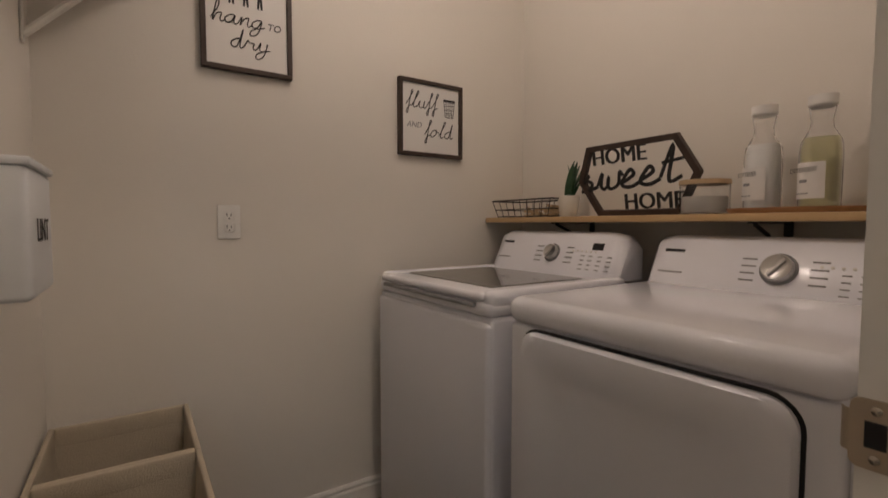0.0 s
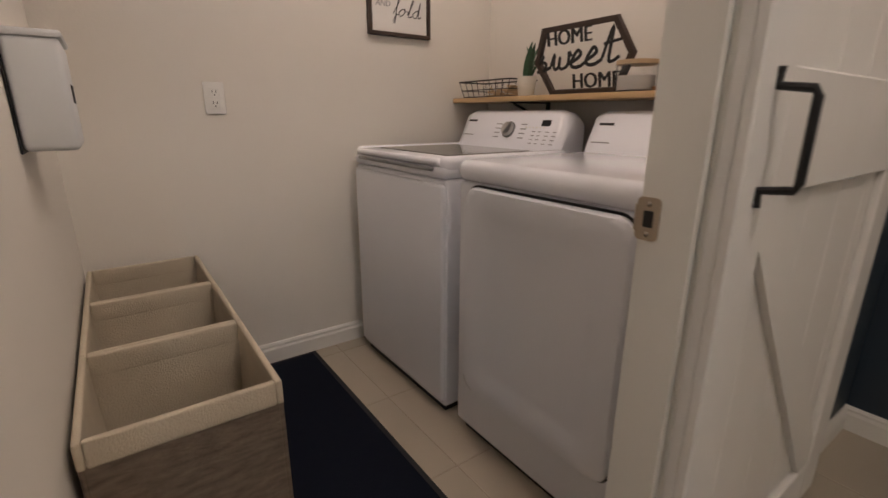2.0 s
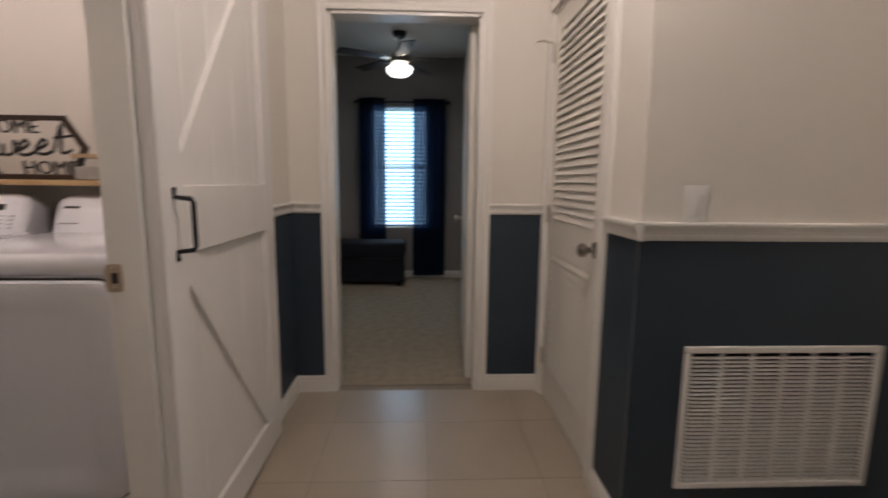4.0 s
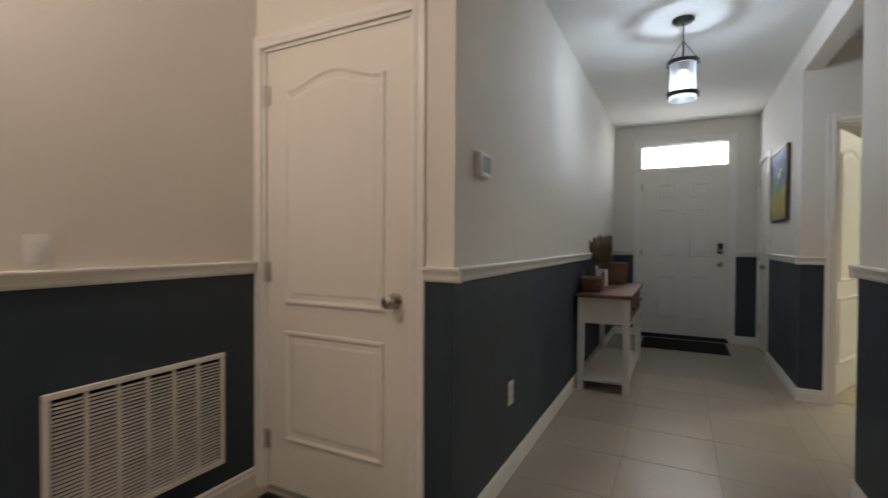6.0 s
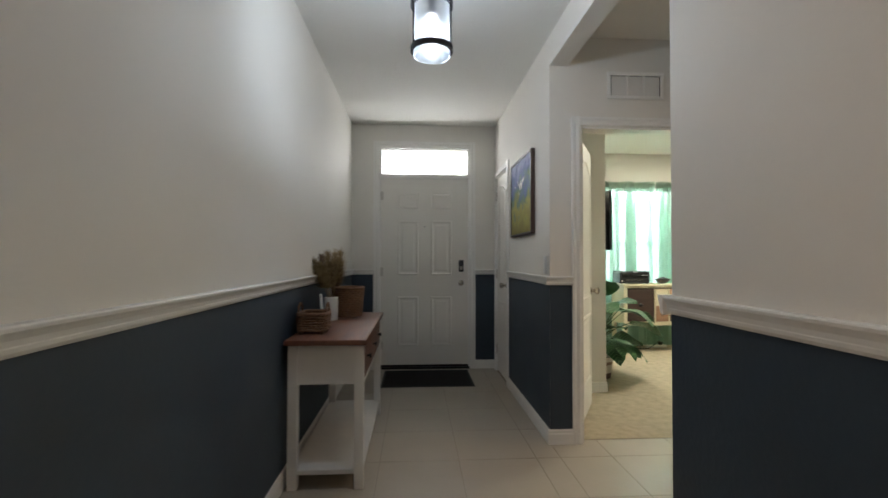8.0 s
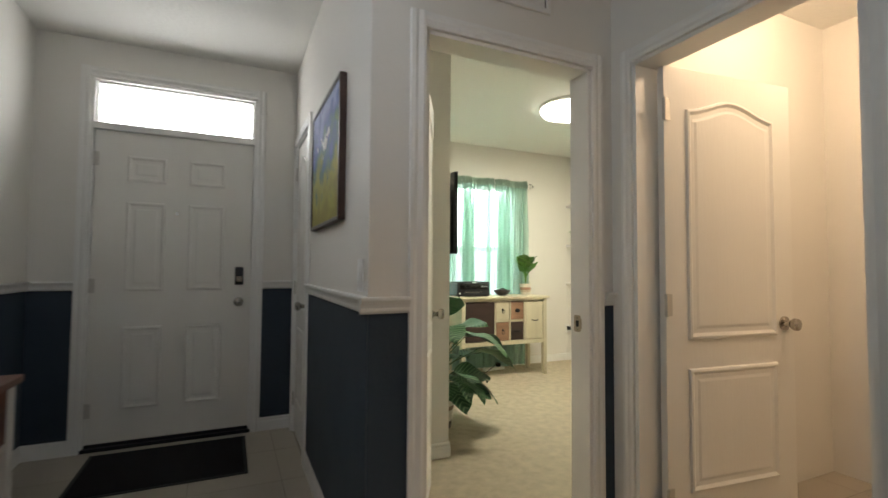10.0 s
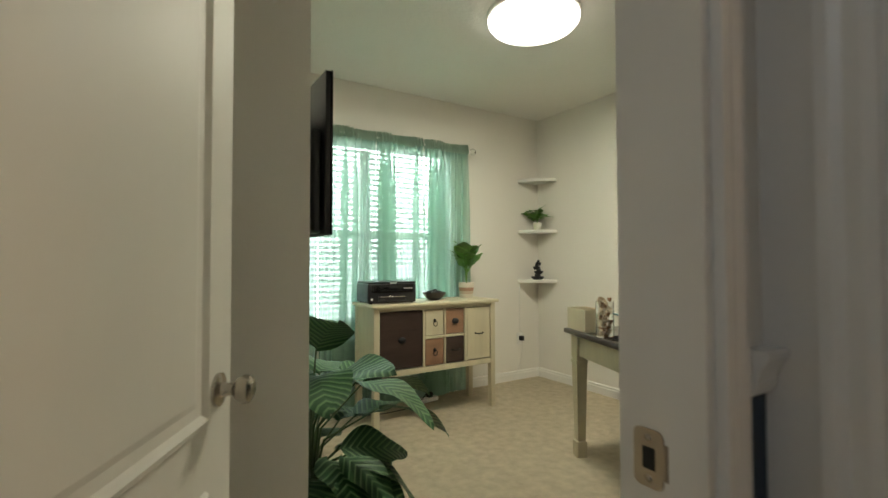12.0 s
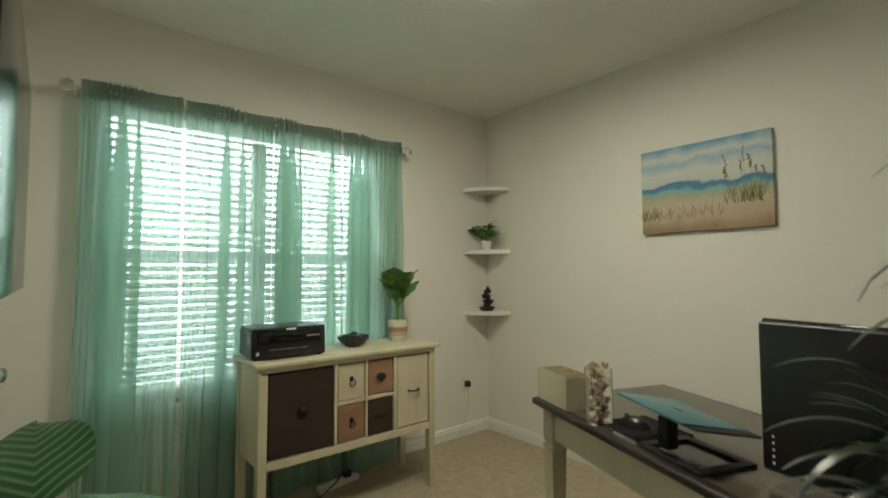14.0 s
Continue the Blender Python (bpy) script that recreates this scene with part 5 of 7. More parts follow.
# laundry sorter: three fabric bins in a row
M_LINEN = mat("linen_lining", (0.52, 0.455, 0.355), 0.9, vary=0.08, scale=12, bump=0.35, bump_scale=260, spec=0.2)
M_TWEED = mat("brown_tweed", (0.15, 0.115, 0.085), 0.95, vary=0.5, scale=90, bump=0.5, bump_scale=300, stretch=(0.25, 1, 1))
for k in range(3):
    y0 = -3.935 + 0.352 * k
    ob = thing("laundry_hamper", pose(-0.182, y0, 0), "square fabric laundry hamper with beige lining and brown tweed sides", "hamper", "laundry hampers in a row")
    w, l, h, t = 0.166, 0.346, 0.565, 0.006
    for nm, x0, x1, a, b in (("side_panel", -w, -w + t, 0, l), ("side_panel", w - t, w, 0, l), ("end_panel", -w + t, w - t, 0, t), ("end_panel", -w + t, w - t, l - t, l)):
        bm = box(x0, a, 0.006, x1, b, h - 0.045, 0.001)
        part(nm, bm, M_TWEED, ob, "brown tweed cloth side")
    for sx in (-1, 1):
        bm = bmesh.new()
        bmesh.ops.create_grid(bm, x_segments=14, y_segments=20, size=0.5)
        for v in bm.verts:
            u, z = v.co.x, v.co.y + 0.5
            v.co = Vector((sx * (w - t - 0.003 - 0.010 * math.sin(math.pi * z) * abs(math.sin(3.0 * u + z * 4))), l / 2 + u * (l - 2 * t - 0.004), 0.02 + z * (h - 0.04)))
        part("lining", bm, M_LINEN, ob, "creased beige cotton lining")
    for sy in (0, 1):
        bm = bmesh.new()
        bmesh.ops.create_grid(bm, x_segments=14, y_segments=20, size=0.5)
        for v in bm.verts:
            u, z = v.co.x, v.co.y + 0.5
            off = 0.010 * math.sin(math.pi * z) * abs(math.sin(2.6 * u + z * 5 + 1))
            v.co = Vector((u * (2 * w - 2 * t - 0.004), (t + 0.003 + off) if sy == 0 else (l - t - 0.003 - off), 0.02 + z * (h - 0.04)))
        part("lining", bm, M_LINEN, ob, "creased beige cotton lining")
    for x0, x1, a, b in ((-w - 0.004, -w + 0.010, -0.003, l + 0.003), (w - 0.010, w + 0.004, -0.003, l + 0.003), (-w + 0.010, w - 0.010, -0.003, 0.011), (-w + 0.010, w - 0.010, l - 0.011, l + 0.003)):
        part("turned_cuff", box(x0, a, h - 0.05, x1, b, h + 0.004, 0.005, 3), M_LINEN, ob, "beige lining folded over the rim")
    for x in (-w - 0.0005, w + 0.0005):
        for y in (0.004, l - 0.004):
            part("seam", tube([(x, y, 0.008), (x, y, h - 0.05)], 0.0028, 6), M_TWEED, ob, "stitched corner seam")
    part("bottom", box(-w + t, t, 0, w - t, l - t, 0.02), M_TWEED, ob)

# lint bin on the wall
M_TIN = mat("white_tin", (0.66, 0.68, 0.70), 0.4, vary=0.03, scale=8)
ob = thing("lint_bin", pose(LE - 0.001, -3.24, 1.012), "white wall-mounted metal lint bin with black lettering", "bin")
bm = box(-0.095, -0.22, 0, -0.004, 0, 0.215, 0.012, 3)
part("bin_body", bm, M_TIN, ob)
part("rim", box(-0.100, -0.225, 0.212, 0.0, 0.005, 0.226, 0.005, 2), M_TIN, ob)
part("back_plate", box(-0.004, -0.225, -0.004, 0.0, 0.004, 0.232, 0.001), M_BLACK, ob)
text(ob, "LINT", 0.055, pose(-0.0962, -0.11, 0.11, 0, 0, -90), M_INK, 0.0004)

# closet shelf with its braces, high in the corner
ob = thing("closet_shelf", pose(LE - 0.001, -4.0, 1.91), "white wire-braced closet shelf high on the wall", "shelf")
part("board", box(-0.30, 0.01, 0, -0.002, 1.4, 0.018, 0.003), M_TRIM, ob)
for y in (0.10, 0.75):
    b = part("shelf_brace", tube([(-0.004, y, -0.29), (-0.28, y, -0.002)], 0.010, 8), M_TRIM, ob)
    part("wall_strap", box(-0.006, y - 0.012, -0.31, 0.0, y + 0.012, 0, 0.001), M_TRIM, b)
part("hanging_rod", tube([(-0.27, 0.01, -0.04), (-0.27, 1.4, -0.04)], 0.012, 10), M_TRIM, ob)

for m_, glow_, lab in ((pose(-0.95, -3.2, CEIL), 3.0, "round opal laundry ceiling light"), (pose(-0.65, -1.5, CEIL), 3.0, "round opal hall ceiling light"), (pose(3.4, 2.0, CEIL), 3.0, "round opal bathroom ceiling light")):
    ob = thing("ceiling_light", m_, "white " + lab, "ceiling lamp")
    part("base", lathe([(0, 0), (0.10, 0), (0.10, -0.02), (0.09, -0.03), (0, -0.03)], 40), M_TRIM, ob)
    df = part("diffuser", lathe([(0.09, -0.03), (0.13, -0.06), (0.15, -0.11), (0.14, -0.16), (0.09, -0.21), (0, -0.235)], 40), glow("opal_diffuser", (1.0, 0.85, 0.70), glow_), ob, "lit opal glass bowl")
    df.visible_shadow = False


# ---- office ----
ob = tagged(new("window_office"), "wide twin window with white frame and blinds", "window", kind="structure")
for x0, x1, z0, z1 in ((WX0, WX0 + 0.05, WZ0, WZ1), (WX1 - 0.05, WX1, WZ0, WZ1), (WX0 + 0.05, WX1 - 0.05, WZ0, WZ0 + 0.05), (WX0 + 0.05, WX1 - 0.05, WZ1 - 0.03, WZ1), (3.375, 3.455, WZ0 + 0.05, WZ1 - 0.05)):
    part("window_frame", box(x0, ON + 0.05, z0, x1, ON + 0.10, z1, 0.004), M_TRIM, ob)
part("meeting_rail", box(WX0 + 0.05, ON + 0.055, 1.37, 3.375, ON + 0.09, 1.41, 0.003), M_TRIM, ob)
part("meeting_rail", box(3.455, ON + 0.055, 1.37, WX1 - 0.05, ON + 0.09, 1.41, 0.003), M_TRIM, ob)
M_SCREEN = sheer("insect_screen", (0.70, 0.71, 0.71), 0.92)
for x0, x1 in ((WX0 + 0.05, 3.375), (3.455, WX1 - 0.05)):
    part("insect_screen", box(x0, ON + 0.092, WZ0 + 0.05, x1, ON + 0.0924, 1.38), M_SCREEN, ob, "fine grey insect screen")
    pn = part("pane", box(x0, ON + 0.07, WZ0 + 0.05, x1, ON + 0.074, WZ1 - 0.03), M_GLASS, ob)
    pn.visible_shadow = False
part("window_sill", box(WX0 - 0.04, ON - 0.03, WZ0 - 0.025, WX1 + 0.04, ON + 0.05, WZ0, 0.005, 2), M_TRIM, ob)
M_BLIND = sheer("blind_slat", (0.88, 0.89, 0.88), 0.0, 0.75)


def blind(name, m, w, h, label, pitch=0.043, tilt=34, material=None):
    """Horizontal slats hung from a head rail; local x along the window, front to -y, hanging from z=0."""
    ob = thing(name, m, label, "window blind")
    part("head_rail", box(0, -0.025, -0.035, w, 0.025, 0, 0.004), M_BLIND, ob)
    me = None
    z = -0.07
    while z > -h + 0.03:
        if me is None:
            sl = part("slat", box(0.004, -0.024, -0.0014, w - 0.004, 0.024, 0.0014), material or M_BLIND, ob, smooth=False)
            me = sl.data
        else:
            sl = new("slat", me)
            sl.parent = ob
        sl.matrix_basis = pose(0, 0, z, tilt)
        z -= pitch
    for x in (0.12, w - 0.12):
        part("cord", tube([(x, -0.026, -0.04), (x, -0.026, -h)], 0.0012, 5), M_TRIM, ob)
    part("bottom_rail", box(0.002, -0.022, -h, w - 0.002, 0.022, -h + 0.02, 0.003), M_TRIM, ob)
    return ob


blind("window_blind", pose(WX0 + 0.01, ON + 0.02, WZ1 - 0.005), 0.79, 1.44, "white slatted blind lowered in the window")
blind("window_blind", pose(3.42, ON + 0.02, WZ1 - 0.005), 0.79, 1.44, "white slatted blind lowered in the window")

M_SHEER = sheer("sheer_green", (0.50, 0.70, 0.61), 0.36, 0.62)
M_POCKET = sheer("gathered_green", (0.44, 0.54, 0.45), 0.03)
RY, RZ = ON - 0.085, 2.155


def curtain(x0, x1, seed, folds, material, label, y=RY, ztop=RZ, zbot=0.03, amp=0.026, group="sheer curtains", swing=0.0, lap=0.02):
    ob = thing("curtain", pose((x0 + x1) / 2, y, 0), label, "curtain", group)
    rng = random.Random(seed)
    ph = [rng.uniform(0, 6.3) for _ in range(6)]
    w = x1 - x0
    nx, nz = int(folds * 24), 24

    def bunch(u):
        """How tightly the cloth is gathered along the rod, 0 to 1."""
        return (0.5 + 0.5 * math.sin(2 * math.pi * (1.25 * u) + ph[2])) ** 1.6

    bm = bmesh.new()
    rows = []
    for j in range(nz + 1):
        f = j / nz
        z = ztop - 0.02 - (ztop - 0.02 - zbot) * f
        row = []
        for i in range(nx + 1):
            u = i / nx
            g = bunch(u + 0.05 * f * math.sin(ph[3]))
            a = 2 * math.pi * folds * (u + 0.05 * math.sin(5 * u + ph[0]) + 0.012 * math.sin(3 * f + ph[1]))
            k = amp * (0.25 + 0.75 * min(1, f * 4)) * (0.22 + 0.9 * g)
            k2 = 0.25 * amp * math.sin(2.3 * a + ph[3] + 2 * f) * (1 - 0.5 * f)
            edge = min(1, u * 12, (1 - u) * 12)
            x = -w / 2 + w * u - lap * (0.10 + 1.1 * g) * edge * math.sin(a) * min(1, 0.45 + f * 3) + swing * f * f
            row.append(bm.verts.new((x, k * math.cos(a) + k2, z)))
        rows.append(row)
    for a, b in zip(rows, rows[1:]):
        for i in range(nx):
            bm.faces.new((a[i], a[i + 1], b[i + 1], b[i]))
    part("drape", bm, material, ob)
    bm = bmesh.new()
    top = []
    n2 = nx * 3
    for i in range(n2 + 1):
        u = i / n2
        g = 0.25 + 0.75 * bunch(u)
        a = 2 * math.pi * folds * (u * 2.9 + 0.11 * math.sin(7 * u + ph[1]) + 0.05 * math.sin(23 * u + ph[4])) + ph[0]
        puff = 0.018 * (1.0 + 0.6 * g * math.sin(a) + 0.25 * math.sin(2.7 * a + ph[5]))
        x = -w / 2 + w * u + 0.005 * g * math.sin(a + 1)
        up = g * (0.008 * math.sin(a + ph[2]) + 0.006 * math.sin(1.7 * a + ph[3])) + 0.004 * math.sin(9 * u + ph[1])
        top.append([bm.verts.new((x, y_, z_)) for y_, z_ in ((-0.7 * puff, ztop - 0.035), (-puff, ztop + 0.0), (-0.55 * puff, ztop + 0.024), (-0.35 * puff, ztop + 0.045 + up), (0.35 * puff, ztop + 0.045 + up), (0.55 * puff, ztop + 0.024), (puff, ztop), (0.7 * puff, ztop - 0.035))])
    for a, b in zip(top, top[1:]):
        for i in range(7):
            bm.faces.new((a[i], a[i + 1], b[i + 1], b[i]))
    part("rod_pocket", bm, M_POCKET if material is M_SHEER else material, ob, "gathered rod pocket heading")
    return ob


GREEN_CURTAIN = "sheer sea-green curtain panel gathered on a rod"
for k, (x0, x1) in enumerate(((2.56, 2.975), (2.995, 3.45), (3.46, 3.878), (3.90, 4.35))):
    curtain(x0, x1, 20 + k, 7, M_SHEER, GREEN_CURTAIN, amp=0.05, lap=0.045)
ob = thing("curtain_rod", pose(2.51, RY, RZ), "white curtain rod with round clear finials", "curtain rod")
part("rod", tube([(0.02, 0, 0), (1.87, 0, 0)], 0.009, 12), M_TRIM, ob)
for x in (0.0, 1.89):
    part("finial", lathe([(0, -0.03), (0.016, -0.026), (0.028, -0.01), (0.03, 0.004), (0.02, 0.022), (0, 0.028)], 20, m=pose(x, 0, 0, 0, 90)), glass("finial_glass", (0.9, 0.93, 0.9), 0.1), ob, "faceted glass finial")
for x in (0.03, 1.86):
    part("bracket", tube([(x, 0.085, -0.01), (x, 0.02, -0.015), (x, 0, -0.012)], 0.006, 8), M_TRIM, ob)

# flush ceiling lamp
ob = thing("ceiling_lamp", pose(3.81, 4.35, CEIL), "large round lit flush ceiling lamp", "ceiling lamp")
part("base", lathe([(0, 0), (0.27, 0), (0.27, -0.025), (0.26, -0.03), (0, -0.03)], 48), M_TRIM, ob)
part("diffuser", lathe([(0.262, -0.03), (0.262, -0.05), (0.24, -0.075), (0.17, -0.09), (0, -0.095)], 48), glow("lamp_diffuser", (1.0, 0.96, 0.88), 6.0), ob, "glowing white diffuser")

M_CREAMWOOD = mat("cream_wood", (0.58, 0.52, 0.37), 0.5, vary=0.14, scale=9, bump=0.12, bump_scale=45, stretch=(1, 1, 0.25))
M_DARKWOOD = mat("dark_drawer", (0.040, 0.022, 0.018), 0.45, vary=0.4, scale=8, bump=0.12, bump_scale=50, stretch=(0.3, 1, 2))
M_TANWOOD = mat("tan_drawer", (0.30, 0.165, 0.10), 0.5, vary=0.22, scale=9, bump=0.12, bump_scale=50, stretch=(0.3, 1, 2))


def sideboard():
    ob = thing("sideboard", pose(3.244, 5.336, 0) @ Matrix.Diagonal((0.876, 0.93, 1.04, 1)), "cream wooden sideboard with patchwork brown and tan drawers", "sideboard")
    w, d, h = 1.205, 0.385, 0.825
    part("top", box(-0.025, -0.025, h - 0.022, w + 0.025, d + 0.01, h, 0.006, 2), M_CREAMWOOD, ob)
    t = 0.05
    for x, y in ((0, 0), (w - t, 0), (0, d - t), (w - t, d - t)):
        part("leg", box(x, y, 0, x + t, y + t, h - 0.022, 0.004), M_CREAMWOOD, ob)
    for x in (0.008, w - 0.023):
        part("side_panel", box(x, t, 0.35, x + 0.015, d - t, h - 0.022), M_CREAMWOOD, ob)
    part("back_panel", box(t, d - 0.015, 0.35, w - t, d - 0.005, h - 0.022), M_CREAMWOOD, ob)
    part("floor_panel", box(0.01, 0.01, 0.345, w - 0.01, d - 0.01, 0.362), M_CREAMWOOD, ob)
    for x0, x1, z0, z1 in ((t, w - t, 0.335, 0.375), (t, w - t, h - 0.048, h - 0.022), (0.445, 0.465, 0.375, h - 0.048), (0.655, 0.672, 0.375, h - 0.048), (0.865, 0.89, 0.375, h - 0.048), (0.465, 0.865, 0.568, 0.586)):
        part("face_bar", box(x0, 0.004, z0, x1, 0.03, z1, 0.002), M_CREAMWOOD, ob, smooth=False)
    fronts = ((0.055, 0.445, 0.38, h - 0.052, M_DARKWOOD, "cup", "dark brown drawer front"), (0.468, 0.652, 0.588, h - 0.052, M_CREAMWOOD, "ring", "cream drawer front"), (0.675, 0.862, 0.588, h - 0.052, M_TANWOOD, "cup", "tan drawer front"),
              (0.468, 0.652, 0.378, 0.566, M_TANWOOD, "ring", "tan drawer front"), (0.675, 0.862, 0.378, 0.566, M_DARKWOOD, "bar", "dark brown drawer front"), (0.893, w - 0.055, 0.38, h - 0.052, M_CREAMWOOD, "bar", "cream cabinet door"))
    for x0, x1, z0, z1, mt, kind, lab in fronts:
        fr = part("drawer", box(x0 + 0.003, 0.008, z0 + 0.002, x1 - 0.003, 0.2, z1 - 0.002, 0.003), mt, ob, lab)
        cx, cz = (x0 + x1) / 2, (z0 + z1) / 2
        if kind == "cup":
            bm = lathe([(0, 0), (0.034, 0.0), (0.031, 0.012), (0.02, 0.019), (0, 0.021)], 20)
            bmesh.ops.transform(bm, matrix=pose(cx, 0.008, cz, 90) @ Matrix.Diagonal((1, 0.62, 1, 1)), verts=bm.verts[:])
        elif kind == "ring":
            bm = lathe([(0, 0), (0.014, 0), (0.010, 0.008), (0, 0.01)], 16, m=pose(cx, 0.008, cz + 0.012, 90))
            tube([(cx + 0.019 * math.sin(a), -0.004, cz - 0.006 - 0.019 * math.cos(a)) for a in [2 * math.pi * k / 20 for k in range(21)]], 0.003, 6, bm=bm)
        else:
            bm = tube([(cx - 0.04, 0.008, cz), (cx - 0.038, -0.012, cz), (cx - 0.02, -0.018, cz - 0.003), (cx + 0.02, -0.018, cz - 0.003), (cx + 0.038, -0.012, cz), (cx + 0.04, 0.008, cz)], 0.005, 8)
        part("handle", bm, M_BLACK, fr, "dark iron handle")
    return ob


sideboard()

TOP = 0.858
ob = thing("printer", pose(3.235, 5.415, TOP, 0, 0, -3) @ Matrix.Diagonal((0.95, 0.82, 0.95, 1)), "black inkjet printer on the sideboard", "printer")
part("body", box(0, 0.012, 0.008, 0.395, 0.31, 0.15, 0.01, 3), M_PLASTIC_B, ob)
part("scanner_lid", box(0.004, 0.008, 0.15, 0.391, 0.30, 0.165, 0.005, 2), M_PLASTIC_B, ob)
part("control_strip", box(0.03, 0.0, 0.085, 0.365, 0.02, 0.145, 0.006, 2), mat("gloss_black", (0.008, 0.008, 0.009), 0.12), ob, "glossy black control strip")
part("paper_tray", box(0.08, -0.004, 0.018, 0.30, 0.02, 0.055, 0.003), M_PLASTIC_B, ob)
part("tray_lip", box(0.085, -0.007, 0.05, 0.295, -0.002, 0.056, 0.001), M_NICKEL, ob)
part("name_bar", box(0.175, -0.001, 0.152, 0.225, 0.007, 0.16), M_PLASTIC_W, ob, "pale maker's mark bar")
part("sticker", box(0.022, -0.001, 0.03, 0.036, 0.013, 0.044), M_PLASTIC_W, ob)
for k in range(5):
    part("button", cyl(0.006, 0.006, 0, 0.003, 12, m=pose(0.29 + 0.015 * k, 0.0, 0.115, 90)), M_GREYINK_SHADE, ob)
for x in (0.03, 0.365):
    for y in (0.04, 0.28):
        part("foot", cyl(0.012, 0.012, 0, 0.009, 10, m=pose(x, y, 0)), M_BLACK, ob)

ob = thing("bowl", pose(3.85, 5.545, TOP), "dark round bowl of black stones", "bowl")
part("bowl_shell", lathe([(0, 0), (0.04, 0), (0.07, 0.02), (0.092, 0.05), (0.094, 0.06), (0.088, 0.058), (0.066, 0.028), (0.03, 0.012), (0, 0.012)], 32), mat("dark_bowl", (0.025, 0.018, 0.018), 0.35, vary=0.3, scale=30), ob)
rng = random.Random(8)
for k in range(11):
    bm = bmesh.new()
    bmesh.ops.create_icosphere(bm, subdivisions=2, radius=0.022)
    for v in bm.verts:
        v.co *= 1 + 0.18 * noise.noise(v.co * 60 + Vector((k * 3, 0, 0)))
    a = 2 * math.pi * k / 9
    r = 0.045 if k < 9 else 0.012
    st = part("stone", bm, mat("black_stone", (0.012, 0.012, 0.014), 0.3) if k == 0 else bpy.data.materials["black_stone"], ob)
    st.matrix_basis = pose(r * math.cos(a), r * math.sin(a), 0.052 + (0.012 if k >= 9 else 0), rng.uniform(0, 90), 0, rng.uniform(0, 360))


def striped_pot(name, bands):
    m = bpy.data.materials.new(name)
    m.use_nodes = True
    nt = m.node_tree
    b = nt.nodes["Principled BSDF"]
    b.inputs["Roughness"].default_value = 0.6
    tc, sep, rp = nt.nodes.new("ShaderNodeTexCoord"), nt.nodes.new("ShaderNodeSeparateXYZ"), nt.nodes.new("ShaderNodeValToRGB")
    mr = nt.nodes.new("ShaderNodeMapRange")
    nt.links.new(tc.outputs["Object"], sep.inputs[0])
    nt.links.new(sep.outputs["Z"], mr.inputs[0])
    mr.inputs[2].default_value = bands[-1][0]
    nt.links.new(mr.outputs[0], rp.inputs[0])
    rp.color_ramp.interpolation = "CONSTANT"
    el = rp.color_ramp.elements
    for k, (z, c) in enumerate(bands[:-1]):
        e = el[k] if k < 2 else el.new(z / bands[-1][0])
        e.position, e.color = z / bands[-1][0], (*c, 1)
    nt.links.new(rp.outputs[0], b.inputs["Base Color"])
    return m


CRM, TAN = (0.62, 0.56, 0.47), (0.36, 0.20, 0.13)
M_STRIPE = striped_pot("striped_ceramic", [(0, CRM), (0.03, (0.50, 0.40, 0.30)), (0.055, TAN), (0.085, CRM), (0.13, CRM)])


def oval_leaf(length, width, curl, n=9, fold=0.18, wave=0.0):
    """A broad leaf along +y with a pointed tip, folded along the midrib and rippled at the edge."""
    bm = bmesh.new()
    rows = []
    for k in range(n + 1):
        f = k / n
        a = curl * f
        y = length * (math.sin(a) / a * f if a > 1e-3 else f)
        z = -length * f * (1 - math.cos(a)) / max(a, 1e-3)
        wd = width / 2 * max(0.015, (math.sin(math.pi * f ** 0.8)) ** 0.75)
        rows.append([bm.verts.new((wd * q, y, z + abs(q) * wd * fold + (wave * width * math.sin(9 * f + 2 * q) * abs(q)))) for q in (-1, -0.55, 0, 0.55, 1)])
    for a, b in zip(rows, rows[1:]):
        for j in range(4):
            bm.faces.new((a[j], a[j + 1], b[j + 1], b[j]))
    return bm


def bouquet(ob, seed, n, stem, leaf, width, spread, material, base_z, stem_mat=None, curl=0.9, low=0.35, lift=(-5, 40)):
    rng = random.Random(seed)
    for k in range(n):
        az = 360 * k / n * 1.618 + rng.uniform(-15, 15)
        el = radians(rng.uniform(spread[0], spread[1]))
        L = stem * rng.uniform(low, 1.0)
        d = Vector((math.cos(radians(az)) * math.cos(el), math.sin(radians(az)) * math.cos(el), math.sin(el)))
        p0 = Vector((0, 0, base_z))
        mid = p0 + Vector((0, 0, L * 0.55)) + d * L * 0.15
        end = p0 + d * L + Vector((0, 0, L * 0.12))
        part("stem", tube([p0, mid, end], 0.0035 if stem < 0.3 else 0.006, 6), stem_mat or material, ob)
        lf = part("leaf", oval_leaf(leaf * rng.uniform(0.8, 1.15), width * rng.uniform(0.85, 1.15), curl * rng.uniform(0.6, 1.3), wave=0.05), material, ob)
        lf.matrix_basis = Matrix.Translation(end) @ pose(0, 0, 0, 0, 0, az - 90) @ pose(0, 0, 0, rng.uniform(*lift)) @ pose(0, 0, 0, 0, rng.uniform(-25, 25))


ob = thing("potted_plant", pose(4.20, 5.60, TOP), "leafy green plant in a banded ceramic pot on the sideboard", "plant")
pot(ob, 0.055, 0.066, 0.125, M_STRIPE)
bouquet(ob, 31, 20, 0.25, 0.115, 0.12, (64, 88), M_GREEN, 0.11, curl=0.5, low=0.5, lift=(45, 90))

